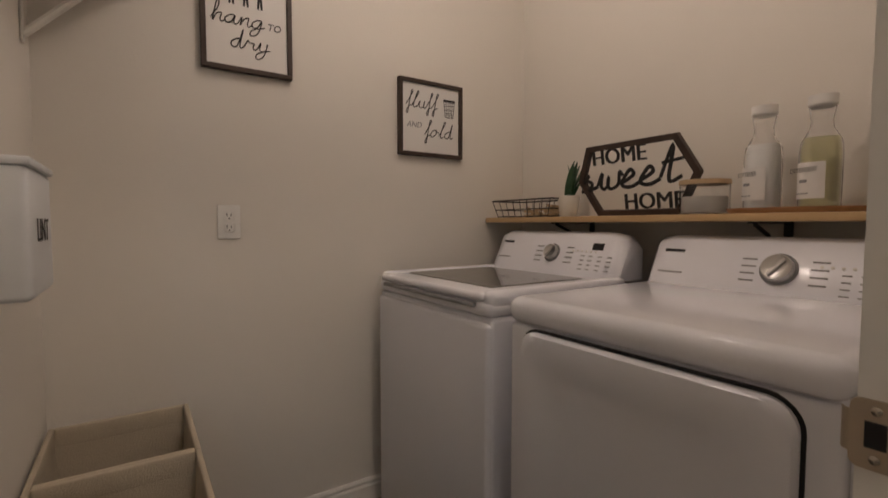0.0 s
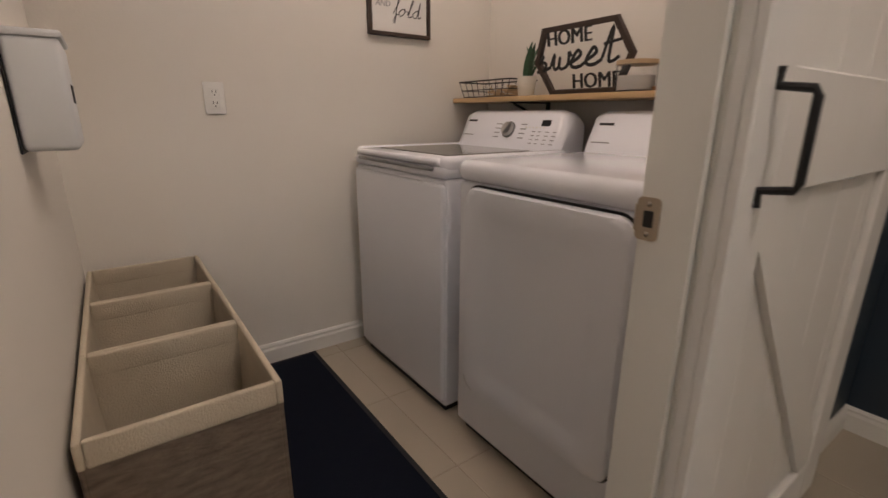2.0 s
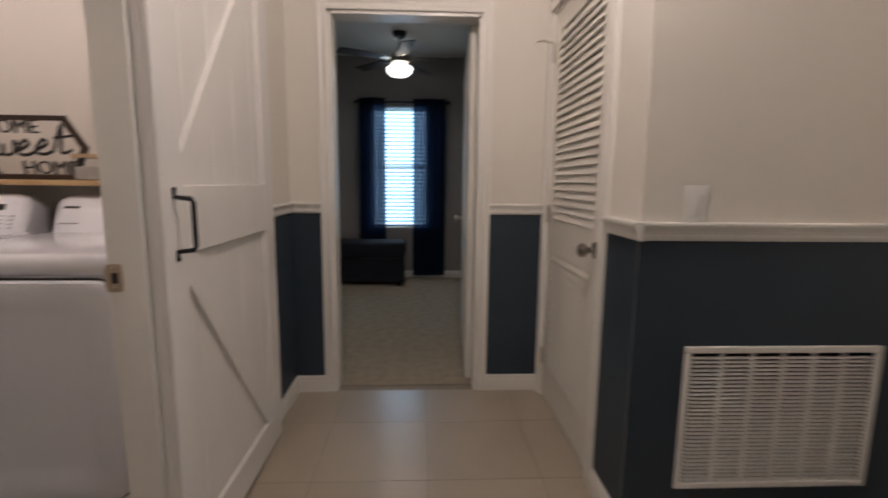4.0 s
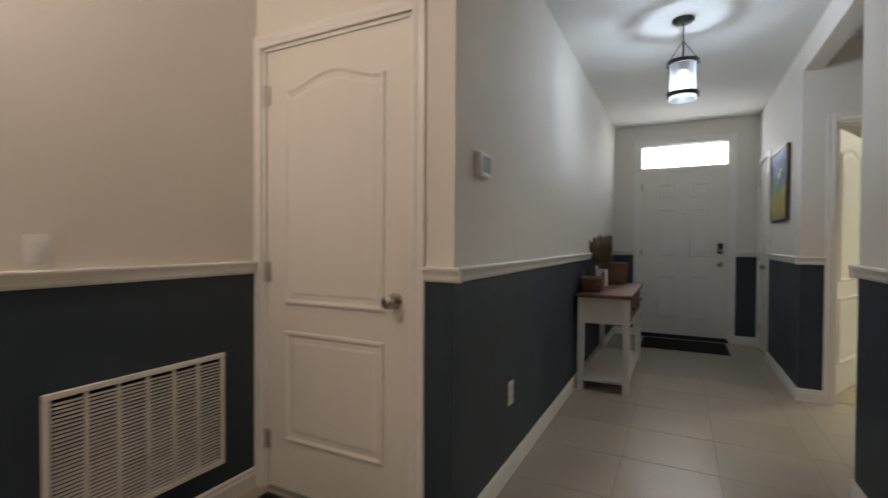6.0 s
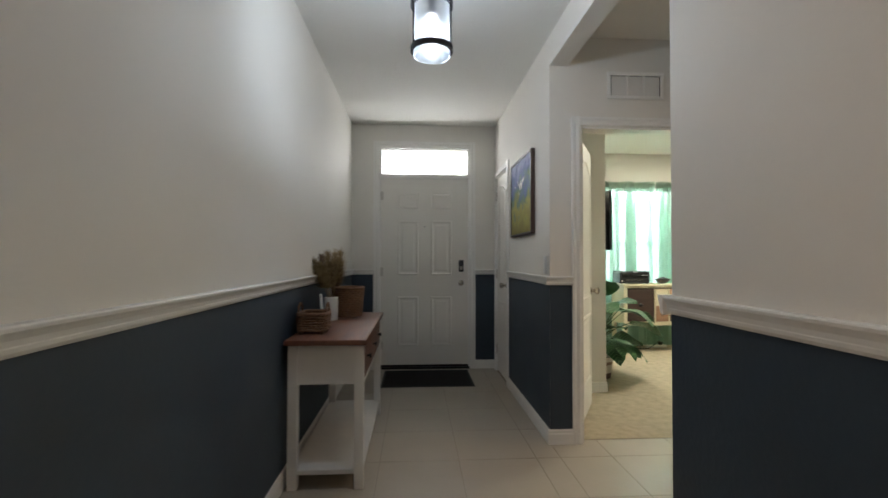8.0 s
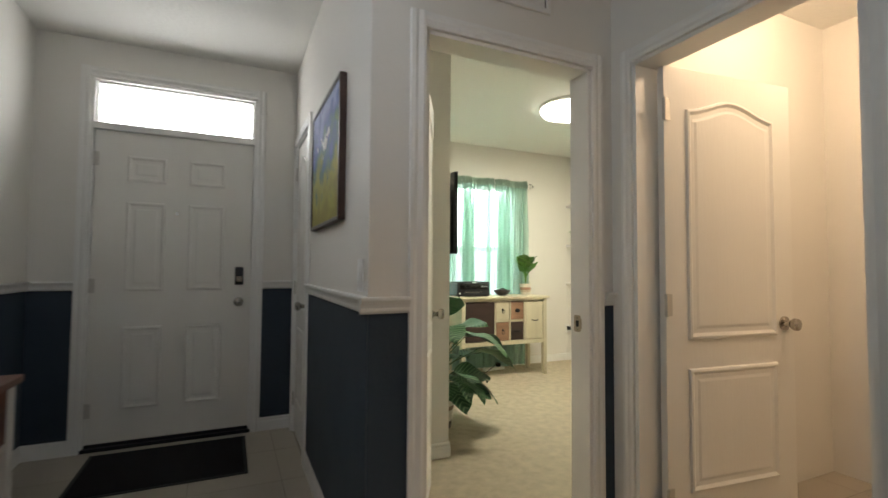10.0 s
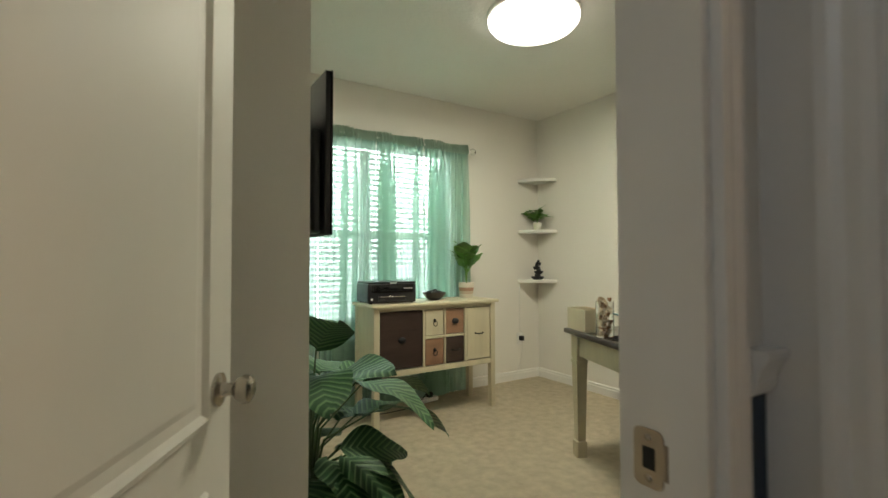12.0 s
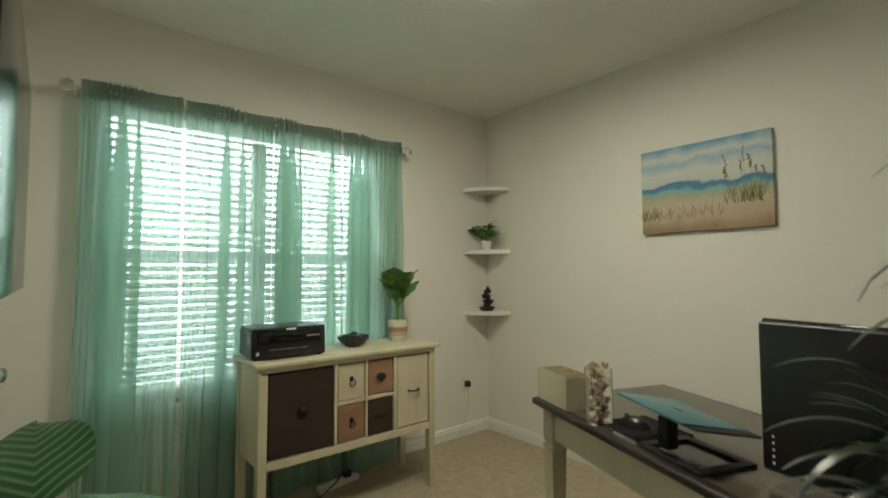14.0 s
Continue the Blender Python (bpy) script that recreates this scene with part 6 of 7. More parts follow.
# corner shelves
for z in (1.968, 1.466, 0.98):
    ob = thing("corner_shelf", pose(OE, ON, z), "white quarter-round corner shelf", "shelf", "corner shelves")
    o = [(0, 0)] + [(-0.265 * math.sin(radians(90 * k / 14)), -0.265 * math.cos(radians(90 * k / 14))) for k in range(15)]
    bm = bmesh.new()
    lo, hi = [bm.verts.new((x, y, -0.028)) for x, y in o], [bm.verts.new((x, y, 0)) for x, y in o]
    bm.faces.new(lo)
    bm.faces.new(hi)
    for k in range(len(o)):
        bm.faces.new((lo[k], lo[(k + 1) % len(o)], hi[(k + 1) % len(o)], hi[k]))
    part("board", bm, M_TRIM, ob, smooth=False)
ob = thing("potted_plant", pose(OE - 0.11, ON - 0.11, 1.466), "small leafy plant in a white pot on the shelf", "plant")
pot(ob, 0.03, 0.042, 0.075, M_CERAMIC)
bouquet(ob, 41, 24, 0.13, 0.11, 0.075, (35, 85), M_GREEN, 0.06, low=0.4, lift=(15, 70))
ob = thing("table_fountain", pose(OE - 0.11, ON - 0.11, 0.98), "small black tiered stone table fountain on the shelf", "fountain")
for z, r, x in ((0.0, 0.062, 0.0), (0.055, 0.045, 0.014), (0.098, 0.036, -0.012), (0.138, 0.028, 0.01)):
    part("tier", lathe([(0, z), (r * 0.7, z), (r, z + 0.02), (r * 1.02, z + 0.032), (r * 0.9, z + 0.03), (r * 0.5, z + 0.022), (r * 0.45, z + 0.055), (0, z + 0.055)], 22, m=pose(x, 0, 0)), bpy.data.materials["black_stone"], ob)
ob = thing("wall_adapter", pose(5.015, ON - 0.01, 0.95), "white plug-in adapter lead hanging from the shelf", "adapter")
part("cord", tube([(0, 0, 0), (-0.002, -0.002, -0.25), (0.0, -0.004, -0.42), (-0.015, -0.02, -0.46), (0.02, -0.035, -0.50), (0.012, -0.03, -0.58), (0.0, -0.03, -0.70), (-0.05, -0.04, -0.83), (-0.14, -0.05, -0.93)], 0.0025, 6), M_PLASTIC_W, ob)
part("plug", box(-0.012, -0.045, -0.565, 0.022, -0.001, -0.52, 0.004, 2), M_PLASTIC_B, ob)

# beach picture on the east wall, front to -x
M_BEACH = painting("beach_painting", [(0, (0.30, 0.20, 0.12)), (0.14, (0.46, 0.35, 0.24)), (0.30, (0.52, 0.44, 0.32)), (0.42, (0.40, 0.39, 0.26)), (0.47, (0.22, 0.42, 0.45)), (0.50, (0.08, 0.27, 0.40)), (0.55, (0.10, 0.20, 0.36)), (0.575, (0.50, 0.55, 0.52)), (0.70, (0.60, 0.60, 0.55)), (0.80, (0.34, 0.46, 0.56)), (0.88, (0.60, 0.61, 0.57)), (1, (0.16, 0.33, 0.50))], scale=9, warp=0.045, lo=-0.245, hi=0.245)
ob = canvas("beach_picture", pose(OE, 4.144, 1.765, 0, 0, -90), 0.68, 0.497, M_BEACH, "unframed canvas of a beach with dunes and sea oats")
rng = random.Random(12)
M_OATS = mat("painted_oats", (0.22, 0.17, 0.07), 0.8, vary=0.4, scale=40, island=0.4)
M_DUNE = mat("painted_dune_grass", (0.13, 0.16, 0.05), 0.8, vary=0.4, scale=40, island=0.5)
bm, bm2 = bmesh.new(), bmesh.new()
for k in range(150):
    x = 0.30 - abs(rng.gauss(0, 0.10)) if k < 75 else (-0.34 + abs(rng.gauss(0, 0.07)) if k < 125 else rng.uniform(-0.3, 0.1))
    z, hgt = -0.16 + 0.06 * (x > 0.1) + rng.uniform(-0.02, 0.02), rng.uniform(0.05, 0.13) if k < 75 else rng.uniform(0.03, 0.09)
    lean = rng.gauss(0, 0.03)
    bm.faces.new([bm.verts.new((x - 0.002, -0.0308, z)), bm.verts.new((x + 0.002, -0.0308, z)), bm.verts.new((x + lean, -0.0308, z + hgt))]) if k % 3 else bm2.faces.new([bm2.verts.new((x - 0.002, -0.0309, z)), bm2.verts.new((x + 0.002, -0.0309, z)), bm2.verts.new((x + lean, -0.0309, z + hgt))])
for k in range(9):
    x, top = 0.14 + 0.022 * k + rng.uniform(-0.01, 0.01), rng.uniform(0.05, 0.2)
    tip = x - rng.uniform(0.01, 0.08)
    bm2.faces.new([bm2.verts.new((x - 0.0012, -0.031, -0.1)), bm2.verts.new((x + 0.0012, -0.031, -0.1)), bm2.verts.new((tip, -0.031, top))])
    for j in range(6):
        f = 0.72 + 0.05 * j
        px, pz = x + (tip - x) * f, -0.1 + (top + 0.1) * f
        cyl(0.0055, 0.004, 0, 0.0004, 6, bm=bm2, m=pose(px + rng.uniform(-0.004, 0.004), -0.0306, pz, 90))
tagged(part("dune_grass", bm, M_DUNE, ob, "green brushed dune grass"), kind="stuff")
tagged(part("oat_brushwork", bm2, M_OATS, ob, "brown brushed sea oats"), kind="stuff")

# desk, turned a little from the walls: local x across, local y along towards the room's south
DM = pose(4.085, 4.40, 0, 0, 0, -21.5)
M_DESKTOP = mat("desk_top", (0.075, 0.060, 0.045), 0.16, vary=0.2, scale=6, bump=0.02, stretch=(4, 0.6, 4))
M_EDGE = mat("desk_edge", (0.025, 0.018, 0.015), 0.3, vary=0.2)


def desk():
    ob = thing("desk", DM, "cream wooden desk with a glossy dark top and square tapered legs", "desk")
    w, l, h = 0.70, 1.45, 0.757
    part("top", box(0, -l, h - 0.028, w, 0, h, 0.009, 3), M_EDGE, ob)
    part("top_inlay", box(0.03, -l + 0.03, h - 0.002, w - 0.03, -0.03, h + 0.0015), M_DESKTOP, ob, "glossy dark desktop")
    for x0, x1, y0, y1 in ((0.05, 0.07, -l + 0.09, -0.09), (w - 0.07, w - 0.05, -l + 0.09, -0.09), (0.09, w - 0.09, -0.07, -0.05), (0.09, w - 0.09, -l + 0.05, -l + 0.07)):
        part("apron", box(x0, y0, h - 0.155, x1, y1, h - 0.028, 0.002), M_CREAMWOOD, ob, smooth=False)
    for x in (0.035, w - 0.105):
        for y in (-0.105, -l + 0.035):
            cx, cy = x + 0.035, y + 0.035
            bm = box(x, y, h - 0.17, x + 0.07, y + 0.07, h - 0.028, 0.003)
            box(x + 0.006, y + 0.006, h - 0.18, x + 0.064, y + 0.064, h - 0.17, bm=bm)
            box(x - 0.003, y - 0.003, h - 0.205, x + 0.073, y + 0.073, h - 0.18, 0.006, bm=bm)
            M = pose(cx, cy, 0) @ pose(0, 0, 0, 0, 0, 45)
            cyl(0.034, 0.047, 0.10, h - 0.205, 4, bm=bm, m=M)
            box(x + 0.002, y + 0.002, 0.0, x + 0.068, y + 0.068, 0.10, 0.006, bm=bm)
            part("leg", bm, M_CREAMWOOD, ob, smooth=False)
    return ob


desk()
DT = 0.7595


def on_desk(x, y, rz=0.0, z=DT):
    return DM @ pose(x, y, z, 0, 0, rz)


ob = thing("desk_organizer", on_desk(0.02, -0.24), "cream wooden box with open compartments on the desk", "box")
part("bottom", box(0, 0, 0, 0.12, 0.22, 0.006), M_CREAMWOOD, ob)
for x0, x1, y0, y1 in ((0, 0.006, 0, 0.22), (0.114, 0.12, 0, 0.22), (0.006, 0.114, 0, 0.006), (0.006, 0.114, 0.214, 0.22), (0.006, 0.114, 0.07, 0.075), (0.006, 0.114, 0.145, 0.15)):
    part("board", box(x0, y0, 0.006, x1, y1, 0.125), M_CREAMWOOD if x0 < 0.1 else M_PEG, ob, smooth=False)
ob = thing("shell_jar", on_desk(0.058, -0.385), "tall glass cylinder filled with pale sea shells", "jar")
g = part("glass", lathe([(0, 0), (0.045, 0), (0.047, 0.003), (0.047, 0.19), (0.044, 0.19), (0.044, 0.008), (0, 0.008)], 32), M_GLASS, ob)
g.visible_shadow = False
rng = random.Random(14)
shell_mats = [mat("shell_pale", (0.62, 0.50, 0.36), 0.5, vary=0.25, scale=60), mat("shell_brown", (0.34, 0.20, 0.11), 0.5, vary=0.35, scale=60)]
for k in range(70):
    bm = lathe([(0.0, 0.0), (0.006, 0.002), (0.011, 0.006), (0.013, 0.011), (0.012, 0.012), (0.008, 0.006), (0, 0.003)], 9)
    a, r = rng.uniform(0, 6.3), 0.028 * math.sqrt(rng.random())
    st = part("shell", bm, shell_mats[k % 3 == 0], ob)
    st.matrix_basis = pose(r * math.cos(a), r * math.sin(a), 0.015 + 0.19 * k / 70, rng.uniform(0, 360), rng.uniform(0, 360), 0)
ob = thing("mouse_pad", on_desk(0.06, -0.60), "thin black mouse pad on the desk", "mouse pad")
part("pad", box(0, 0, 0, 0.2, 0.22, 0.004, 0.0015), M_MATBLACK, ob)
ob = thing("computer_mouse", on_desk(0.14, -0.47, 20, DT + 0.004), "black computer mouse on the pad", "mouse")
bm = bmesh.new()
bmesh.ops.create_uvsphere(bm, u_segments=20, v_segments=12, radius=1)
for v in bm.verts:
    v.co = Vector((v.co.x * 0.033, v.co.y * 0.055, max(0, v.co.z) * 0.035))
part("shell", bm, M_PLASTIC_B, ob)
part("wheel", cyl(0.008, 0.008, -0.003, 0.003, 14, m=pose(0, 0.03, 0.029, 0, 90)), M_BLACK, ob)
ob = thing("laptop_stand", on_desk(0.03, -0.84), "black adjustable stand holding a flat tablet", "stand")
for x0, x1, y0, y1 in ((0, 0.2, 0, 0.03), (0, 0.2, 0.21, 0.24), (0, 0.03, 0.03, 0.21), (0.17, 0.2, 0.03, 0.21)):
    part("base_bar", box(x0, y0, 0, x1, y1, 0.008, 0.002), M_BLACK, ob)
part("column", box(0.04, 0.15, 0.008, 0.08, 0.19, 0.10, 0.004, 2), M_BLACK, ob)
part("cradle", box(-0.02, 0.02, 0.108, 0.22, 0.27, 0.114, 0.002, m=pose(0, 0, 0, 4, 11)), M_BLACK, ob)
ob = thing("tablet", on_desk(0.01, -0.82), "slim teal-cased tablet lying on the stand", "tablet")
part("case", box(-0.02, 0.03, 0.1165, 0.22, 0.30, 0.124, 0.003, 2, m=pose(0, 0, 0, 4, 11)), mat("teal_case", (0.035, 0.13, 0.15), 0.35), ob)
part("label_sticker", box(0.09, 0.15, 0.124, 0.12, 0.18, 0.1245, m=pose(0, 0, 0, 4, 11)), bpy.data.materials["gloss_black"], ob)
ob = thing("keyboard", on_desk(0.34, -1.22, 0), "black computer keyboard on the desk", "keyboard")
part("tray", box(0, 0, 0, 0.14, 0.36, 0.018, 0.004, 2), M_PLASTIC_B, ob)
me = None
for i in range(5):
    for j in range(14):
        if me is None:
            kk = part("key", box(0, 0, 0, 0.019, 0.019, 0.006, 0.0015), M_PLASTIC_B, ob, smooth=False)
            me = kk.data
        else:
            kk = new("key", me)
            kk.parent = ob
        kk.matrix_basis = pose(0.014 + 0.0235 * i, 0.012 + 0.0243 * j, 0.018)
ob = thing("monitor", on_desk(0.19, -1.19, 8), "black computer monitor seen from behind", "monitor")
part("back_shell", box(0.0, -0.26, 0.035, 0.03, 0.28, 0.405, 0.010, 3), M_PLASTIC_B, ob)
part("panel", box(0.03, -0.265, 0.03, 0.042, 0.285, 0.41, 0.003), bpy.data.materials["gloss_black"], ob)
for k in range(5):
    part("button", cyl(0.003, 0.003, 0, 0.002, 8, m=pose(-0.0005, 0.25, 0.06 + 0.016 * k, 0, -90)), M_PLASTIC_W, ob)
part("neck", box(0.002, -0.03, 0.01, 0.028, 0.03, 0.20, 0.004, 2), M_PLASTIC_B, ob)
part("foot", lathe([(0, 0), (0.11, 0), (0.11, 0.006), (0.09, 0.012), (0, 0.013)], 32, m=pose(0.02, 0, 0)), M_PLASTIC_B, ob)

# chair pushed under the far side of the desk
M_SEAT = mat("chair_cloth", (0.10, 0.08, 0.065), 0.9, vary=0.2, scale=80, bump=0.3, bump_scale=300)
ob = thing("office_chair", pose(4.458, 3.63, 0, 0, 0, 68.5), "brown upholstered swivel chair on a black five-star base", "chair")
part("seat", box(-0.24, -0.23, 0.42, 0.24, 0.23, 0.50, 0.035, 4), M_SEAT, ob)
part("backrest", box(-0.22, -0.30, 0.56, 0.22, -0.24, 1.0, 0.025, 4), M_SEAT, ob)
part("back_bar", tube([(0, -0.1, 0.41), (0, -0.27, 0.42), (0, -0.31, 0.5), (0, -0.305, 0.7)], 0.018, 10), M_BLACK, ob)
part("gas_column", cyl(0.025, 0.025, 0.08, 0.42, 16), M_BLACK, ob)
for k in range(5):
    a = radians(72 * k)
    x, y = 0.29 * math.cos(a), 0.29 * math.sin(a)
    lg = part("star_leg", tube([(0, 0, 0.11), (x * 0.6, y * 0.6, 0.095), (x, y, 0.07)], 0.02, 8, taper=0.6), M_BLACK, ob)
    part("caster", cyl(0.028, 0.028, -0.012, 0.012, 16, m=pose(x, y, 0.028, 90, 0, math.degrees(a))), M_BLACK, lg)

# television on a swing arm, near edge off the wall
ob = thing("television", pose(2.438, 4.335, 1.523, 0, 0, 91) @ Matrix.Diagonal((0.906, 0.6, 0.85, 1)), "flat black television on a swivel wall bracket", "television")
part("screen_panel", box(-0.53, -0.012, -0.32, 0.53, 0.0, 0.32, 0.003, 2), bpy.data.materials["gloss_black"], ob, "glossy dark screen")
part("back_shell", box(-0.528, 0.0, -0.319, 0.528, 0.03, 0.318, 0.006, 2), M_PLASTIC_B, ob)
part("electronics_bulge", box(-0.50, 0.03, -0.312, 0.50, 0.088, 0.10, 0.018, 3), M_PLASTIC_B, ob)
for x in (-0.16, 0.16):
    part("mount_rail", box(x - 0.015, 0.088, -0.26, x + 0.015, 0.106, 0.12, 0.002), M_BLACK, ob, "black steel mount rail")
part("bracket_arm", box(-0.018, 0.106, -0.11, 0.018, 0.20, -0.07, 0.004), M_BLACK, ob, "steel wall bracket")
part("wall_plate", box(-0.1, 0.20, -0.18, 0.1, 0.212, 0.02, 0.002), M_BLACK, ob)
for x in (-0.34, -0.30, -0.25):
    part("socket_label", box(x, 0.088, -0.20, x + 0.02, 0.0888, -0.19), M_GREYINK_SHADE, ob, "small grey socket mark")


# palm-like plant beside the desk
def dracaena(m):
    ob = thing("dracaena_plant", m, "tall dark green dracaena with long strap leaves", "plant")
    rng = random.Random(17)
    part("pot", lathe([(0, 0), (0.13, 0), (0.135, 0.01), (0.165, 0.28), (0.16, 0.29), (0.15, 0.285), (0.145, 0.24), (0, 0.24)], 32), mat("dark_pot", (0.03, 0.026, 0.024), 0.5, vary=0.2), ob)
    part("soil", cyl(0.146, 0.146, 0.235, 0.25, 24), M_SOIL, ob)
    M_CANE = mat("cane_bark", (0.13, 0.095, 0.06), 0.8, vary=0.35, scale=30, bump=0.5, bump_scale=80, stretch=(1, 1, 3))
    meshes = []
    for L, c in ((0.26, 1.4), (0.31, 1.9), (0.24, 1.1), (0.34, 2.2), (0.29, 1.6), (0.20, 0.8)):
        bm = blade(L, 0.021, c, 9, 0.35, 0.03)
        me = bpy.data.meshes.new("strap_leaf")
        bm.to_mesh(me)
        bm.free()
        me.materials.append(M_DRAC)
        for p in me.polygons:
            p.use_smooth = True
        meshes.append(me)
    for cx, cy, top, n0, spread in ((0.02, 0.0, 1.44, 300, 1.3), (-0.05, 0.11, 1.08, 70, 0.4), (0.10, -0.09, 0.85, 45, 0.5), (-0.09, 0.05, 0.60, 60, 0.5)):
        part("cane", tube([(cx * 0.4, cy * 0.4, 0.22), (cx * 0.8, cy * 0.8, top * 0.6), (cx, cy, top)], 0.016, 8, taper=0.7), M_CANE, ob)
        for k in range(n0):
            f = rng.random() ** 0.8
            z = top - spread * 0.75 * (1 - f)
            tilt = 4 + 74 * f ** 1.8 + rng.uniform(-14, 14)
            lf = new("strap_leaf", rng.choice(meshes))
            lf.parent = ob
            s = (0.66 + 0.30 * (1 - f)) * rng.uniform(0.8, 1.15)
            lf.matrix_basis = pose(cx * (0.9 + 0.1 * f), cy * (0.9 + 0.1 * f), z, 0, 0, k * 137.5 + rng.uniform(-20, 20)) @ pose(0, 0.012, 0, tilt) @ Matrix.Diagonal((s, s, s, 1))
    return ob


dracaena(pose(3.475, 3.035, 0))

# broad-leaved plant by the doorway
M_CALA = leafmat("calathea_leaf", (0.020, 0.080, 0.026), (0.115, 0.22, 0.09), 11, 0.5, 0.5)
ob = thing("calathea_plant", pose(2.50, 4.27, 0), "large striped broad-leaved plant in a squat banded pot", "plant")
pot(ob, 0.10, 0.130, 0.21, striped_pot("banded_pot", [(0, (0.10, 0.06, 0.045)), (0.06, CRM), (0.14, (0.30, 0.20, 0.14)), (0.17, CRM), (0.23, CRM)]))
M_STEM = mat("leaf_stem", (0.05, 0.09, 0.03), 0.5, vary=0.3, scale=30)
rng = random.Random(23)


def calathea_leaf(az, el, stem, length, width, pitch, roll):
    el = radians(el)
    d = Vector((math.cos(radians(az)) * math.cos(el), math.sin(radians(az)) * math.cos(el), math.sin(el)))
    p0 = Vector((0, 0, 0.18))
    end = p0 + d * stem
    part("stem", tube([p0, p0 + Vector((0, 0, stem * 0.4)) + d * stem * 0.2, end], 0.006, 6, taper=0.6), M_STEM, ob)
    lf = part("leaf", oval_leaf(length, width, rng.uniform(0.45, 1.0), 14, 0.10, 0.05), M_CALA, ob, "pale-striped broad leaf")
    lf.matrix_basis = Matrix.Translation(end) @ pose(0, 0, 0, 0, 0, az - 90) @ pose(0, 0, 0, pitch) @ pose(0, 0, 0, 0, roll)


# direction, rise, stem, leaf length, width, pitch, roll
for row in ((5, 62, 0.52, 0.36, 0.20, 8, -14), (-14, 52, 0.46, 0.34, 0.22, 2, -20), (-48, 68, 0.55, 0.37, 0.24, 4, -8),
            (-70, 76, 0.54, 0.34, 0.22, 26, 18), (-100, 74, 0.58, 0.33, 0.23, 12, 6), (95, 78, 0.62, 0.34, 0.23, 40, -10),
            (60, 70, 0.52, 0.34, 0.22, 15, 15), (28, 66, 0.50, 0.33, 0.22, 10, 12), (-85, 84, 0.64, 0.32, 0.21, 42, -22)):
    calathea_leaf(*row)
for k in range(15):
    az = -105 + 14.5 * k + rng.uniform(-6, 6)
    calathea_leaf(az, rng.uniform(38, 66), rng.uniform(0.20, 0.38), rng.uniform(0.26, 0.34), rng.uniform(0.19, 0.24), rng.uniform(-14, 14), rng.uniform(-20, 20))

ob = thing("power_strip", pose(3.84, 5.70, 0.006, 0, 0, 8), "white power strip with a black cord on the carpet", "power strip")
part("housing", box(-0.14, -0.025, 0, 0.14, 0.025, 0.035, 0.006, 2), M_PLASTIC_W, ob)
part("adapter", box(0.04, -0.02, 0.035, 0.085, 0.02, 0.075, 0.005, 2), M_PLASTIC_B, ob)
part("cord", tube([(0.06, 0, 0.07), (0.02, -0.03, 0.09), (-0.05, -0.05, 0.05), (-0.16, -0.06, 0.006), (-0.4, -0.03, 0.004), (-0.6, 0.05, 0.004)], 0.004, 6), M_PLASTIC_B, ob)

# ---- bathroom picture ----
canvas("bath_picture", pose(4.295, 2.15, 1.45, 0, 0, -90), 0.24, 0.32, M_SIGNFACE, "small framed print on the bathroom wall", M_SIGNFRAME, 0.012)

# ---- bedroom ----
M_DARKCLOTH = mat("dark_upholstery", (0.012, 0.014, 0.022), 0.9, vary=0.2, scale=40)
M_DARKSHEER = sheer("dark_sheer_curtain", (0.012, 0.025, 0.06), 0.13, 0.5)
for k, (y0, y1) in enumerate(((-2.41, -2.10), (-1.785, -1.40))):
    c = curtain(y0, y1, 60 + k, 4, M_DARKSHEER, "dark navy sheer floor-length bedroom curtain", y=0, ztop=2.08, zbot=0.05, group="bedroom curtains")
    c.matrix_world = pose(-5.19, (y0 + y1) / 2, 0, 0, 0, 90)
ob = thing("curtain_rod", pose(-5.19, -1.907, 2.08), "black bedroom curtain rod", "curtain rod")
part("rod", tube([(0, -0.53, 0), (0, 0.53, 0)], 0.012, 10), M_BLACK, ob)
for y in (-0.53, 0.53):
    part("finial", lathe([(0, -0.03), (0.022, -0.01), (0.022, 0.01), (0, 0.03)], 12, m=pose(0, y, 0, 90)), M_BLACK, ob)
    part("bracket", tube([(-0.09, y * 0.95, 0), (0, y * 0.95, 0)], 0.006, 6), M_BLACK, ob)
blind("window_blind", pose(-5.29, -2.27, 2.03, 0, 0, 90), 0.66, 1.39, "white slatted bedroom blind lowered in the window", 0.045, 25)
ob = tagged(new("window_bedroom"), "bedroom window with white frame", "window", kind="structure")
for y0, y1, z0, z1 in ((-2.28, -2.24, 0.62, 2.04), (-1.64, -1.60, 0.62, 2.04), (-2.24, -1.64, 0.62, 0.66), (-2.24, -1.64, 2.0, 2.04), (-2.24, -1.64, 1.32, 1.36)):
    part("window_frame", box(-5.38, y0, z0, -5.34, y1, z1), M_TRIM, ob)


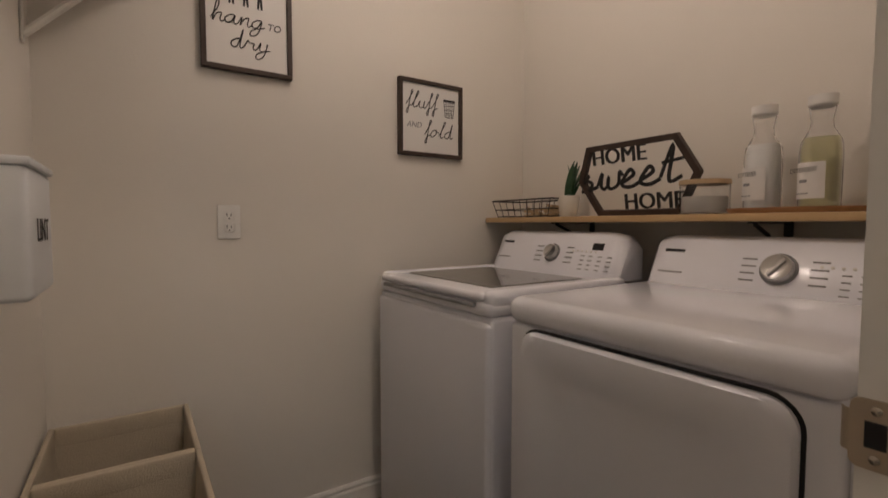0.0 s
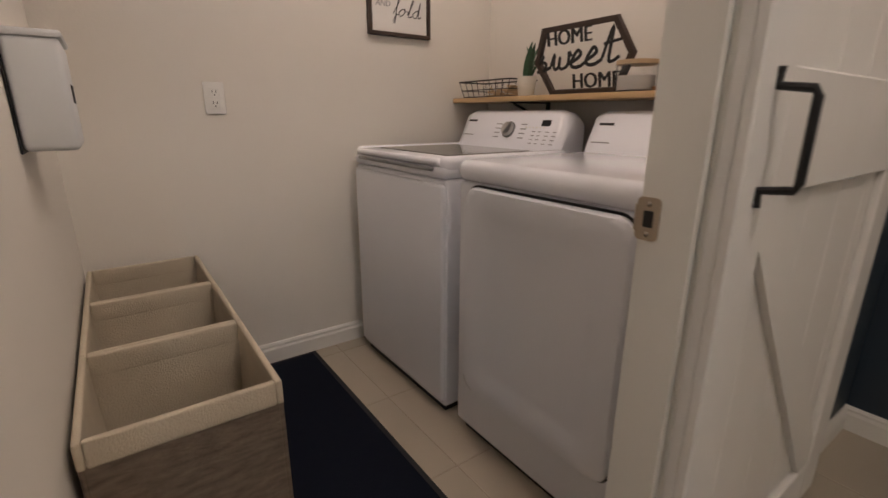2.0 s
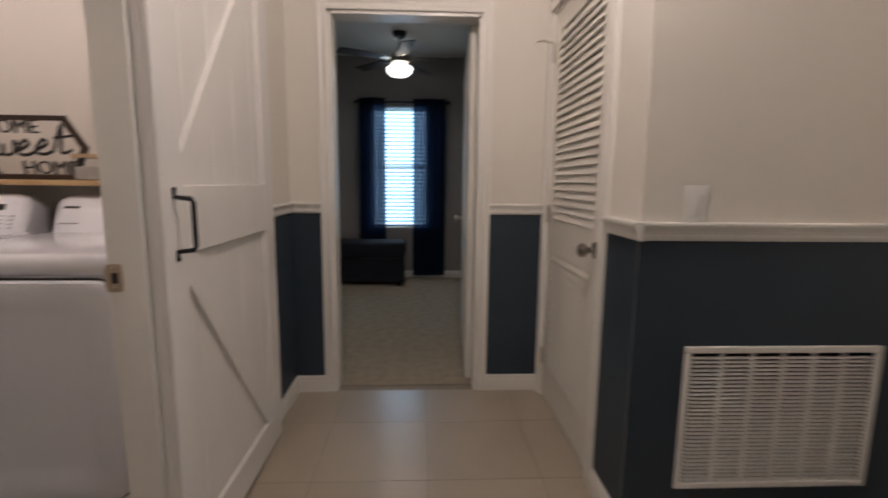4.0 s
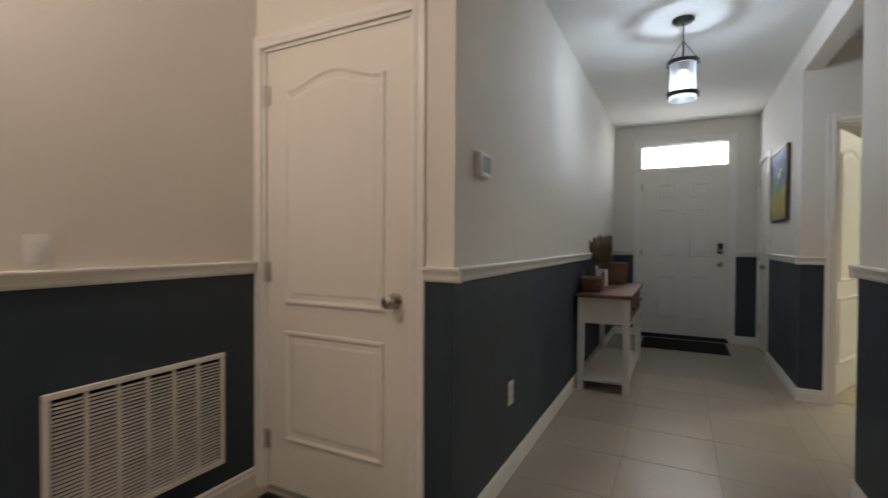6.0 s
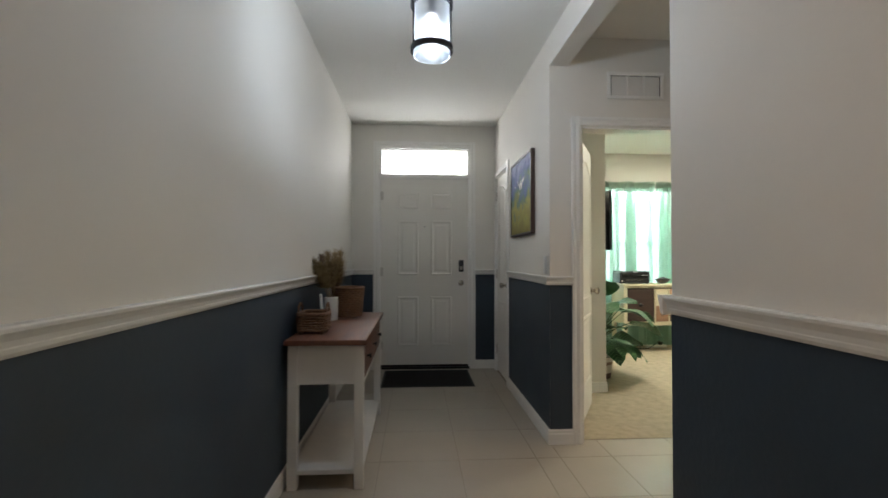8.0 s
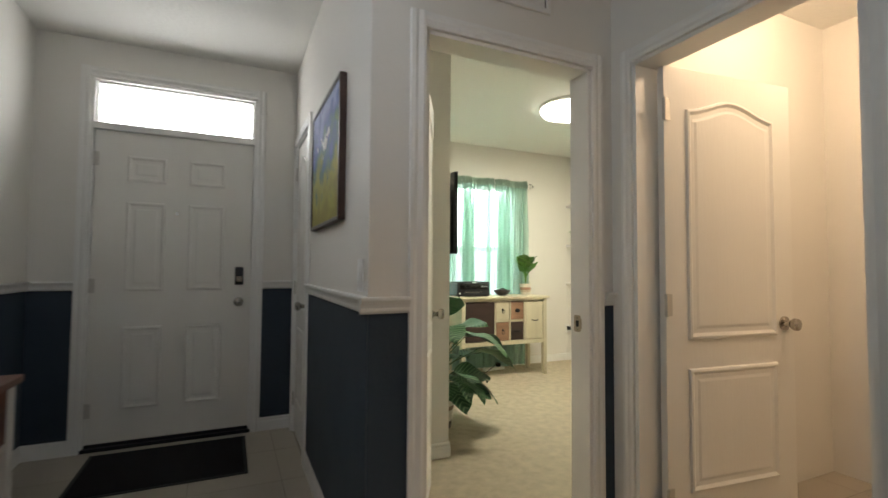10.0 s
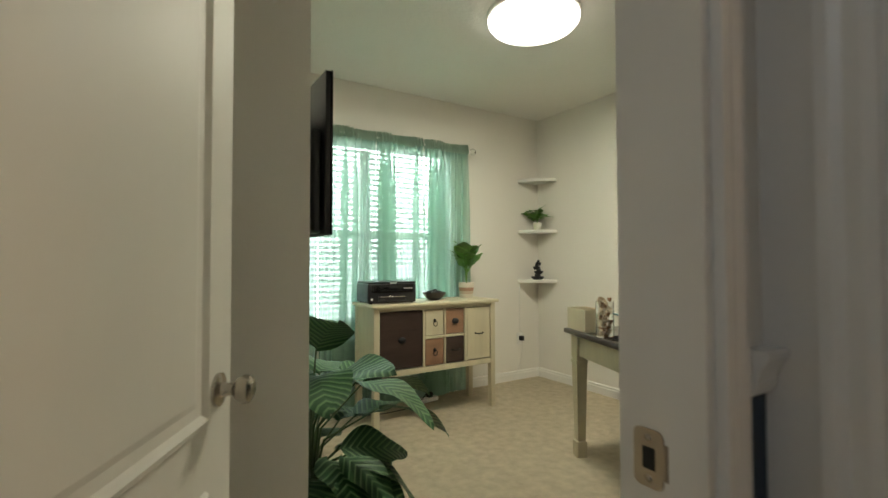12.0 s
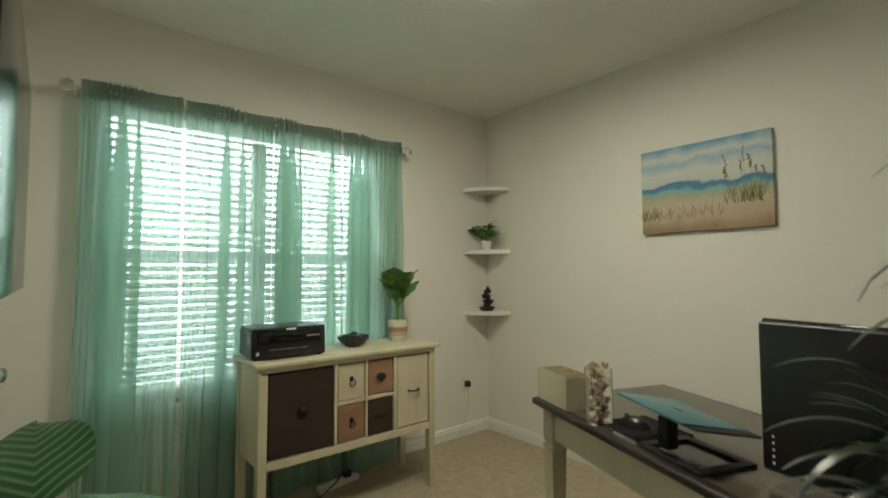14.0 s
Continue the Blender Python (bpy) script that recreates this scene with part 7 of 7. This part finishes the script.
def fan(m):
    ob = thing("ceiling_fan", m, "dark-bladed ceiling fan with a lit glass bowl", "ceiling fan")
    part("canopy", lathe([(0, 0), (0.07, 0), (0.06, -0.04), (0.02, -0.06), (0, -0.06)], 24), M_BLACK, ob)
    part("downrod", cyl(0.012, 0.012, -0.2, -0.04, 12), M_NICKEL, ob)
    part("motor", lathe([(0, -0.18), (0.06, -0.19), (0.10, -0.22), (0.10, -0.28), (0.07, -0.31), (0, -0.31)], 32), M_NICKEL, ob, "pale nickel motor housing")
    M_BL = mat("fan_blade", (0.03, 0.022, 0.018), 0.5, vary=0.3, scale=10)
    for k in range(5):
        a = 72 * k + 10
        b = part("blade", box(0.17, -0.06, -0.004, 0.62, 0.06, 0.004, 0.002, m=pose(0, 0, -0.25, 0, 0, a) @ pose(0, 0, 0, 10)), M_BL, ob)
        part("blade_iron", box(0.08, -0.02, -0.006, 0.2, 0.02, 0.002, 0.001, m=pose(0, 0, -0.25, 0, 0, a) @ pose(0, 0, 0, 10)), M_NICKEL, b)
    part("glass_bowl", lathe([(0.10, -0.315), (0.125, -0.33), (0.12, -0.37), (0.08, -0.405), (0, -0.415)], 32), glow("bowl_glow", (1.0, 0.95, 0.86), 2.5), ob, "lit frosted glass bowl")
    return ob


fan(pose(-4.39, -1.895, CEIL))
ob = thing("bench", pose(-4.98, -2.41, 0), "dark upholstered bench in the dim bedroom", "bench")
part("cushion", box(-0.2, -0.55, 0.32, 0.2, 0.55, 0.50, 0.04, 3), M_DARKCLOTH, ob)
part("body", box(-0.18, -0.53, 0.05, 0.18, 0.53, 0.32, 0.01), M_DARKCLOTH, ob)
for x in (-0.15, 0.15):
    for y in (-0.48, 0.48):
        part("leg", cyl(0.02, 0.025, 0, 0.05, 10, m=pose(x, y, 0)), M_BLACK, ob)

# ---- floor tiles ----
TS, GAP = 0.456, 0.003
tile_meshes = {}


def tiles(name, x0, y0, x1, y1, ox=0.475, oy=0.19):
    floor = tagged(new(name), "large beige porcelain floor tiles with thin grout joints", "floor", kind="structure")
    i0, i1 = math.floor((x0 - ox) / TS), math.ceil((x1 - ox) / TS)
    j0, j1 = math.floor((y0 - oy) / TS), math.ceil((y1 - oy) / TS)
    for i in range(i0, i1):
        for j in range(j0, j1):
            a, b = max(x0, ox + i * TS + GAP / 2), min(x1, ox + (i + 1) * TS - GAP / 2)
            c, d = max(y0, oy + j * TS + GAP / 2), min(y1, oy + (j + 1) * TS - GAP / 2)
            if b - a < 0.01 or d - c < 0.01:
                continue
            w, l = round(b - a, 3), round(d - c, 3)
            if (w, l) not in tile_meshes:
                bm = box(-w / 2, -l / 2, -0.0195, w / 2, l / 2, 0.0, 0.0015)
                me = bpy.data.meshes.new("tile")
                bm.to_mesh(me)
                bm.free()
                me.materials.append(M_TILE)
                tile_meshes[w, l] = me
            t = new("tile", tile_meshes[w, l])
            t.parent = floor
            t.location = ((a + b) / 2, (c + d) / 2, 0.0)


tiles("floor_hall", 0.0, 0.0, W, FRONT)
tiles("floor_crossing", -2.157, -2.36, W, -0.003)
tiles("floor_alcove", W + 0.003, NC, 2.74, OY + 0.05)
tiles("floor_laundry", LW, -4.01, LE, -2.363)
tiles("floor_bath", 2.743, NC, 4.3, OY)
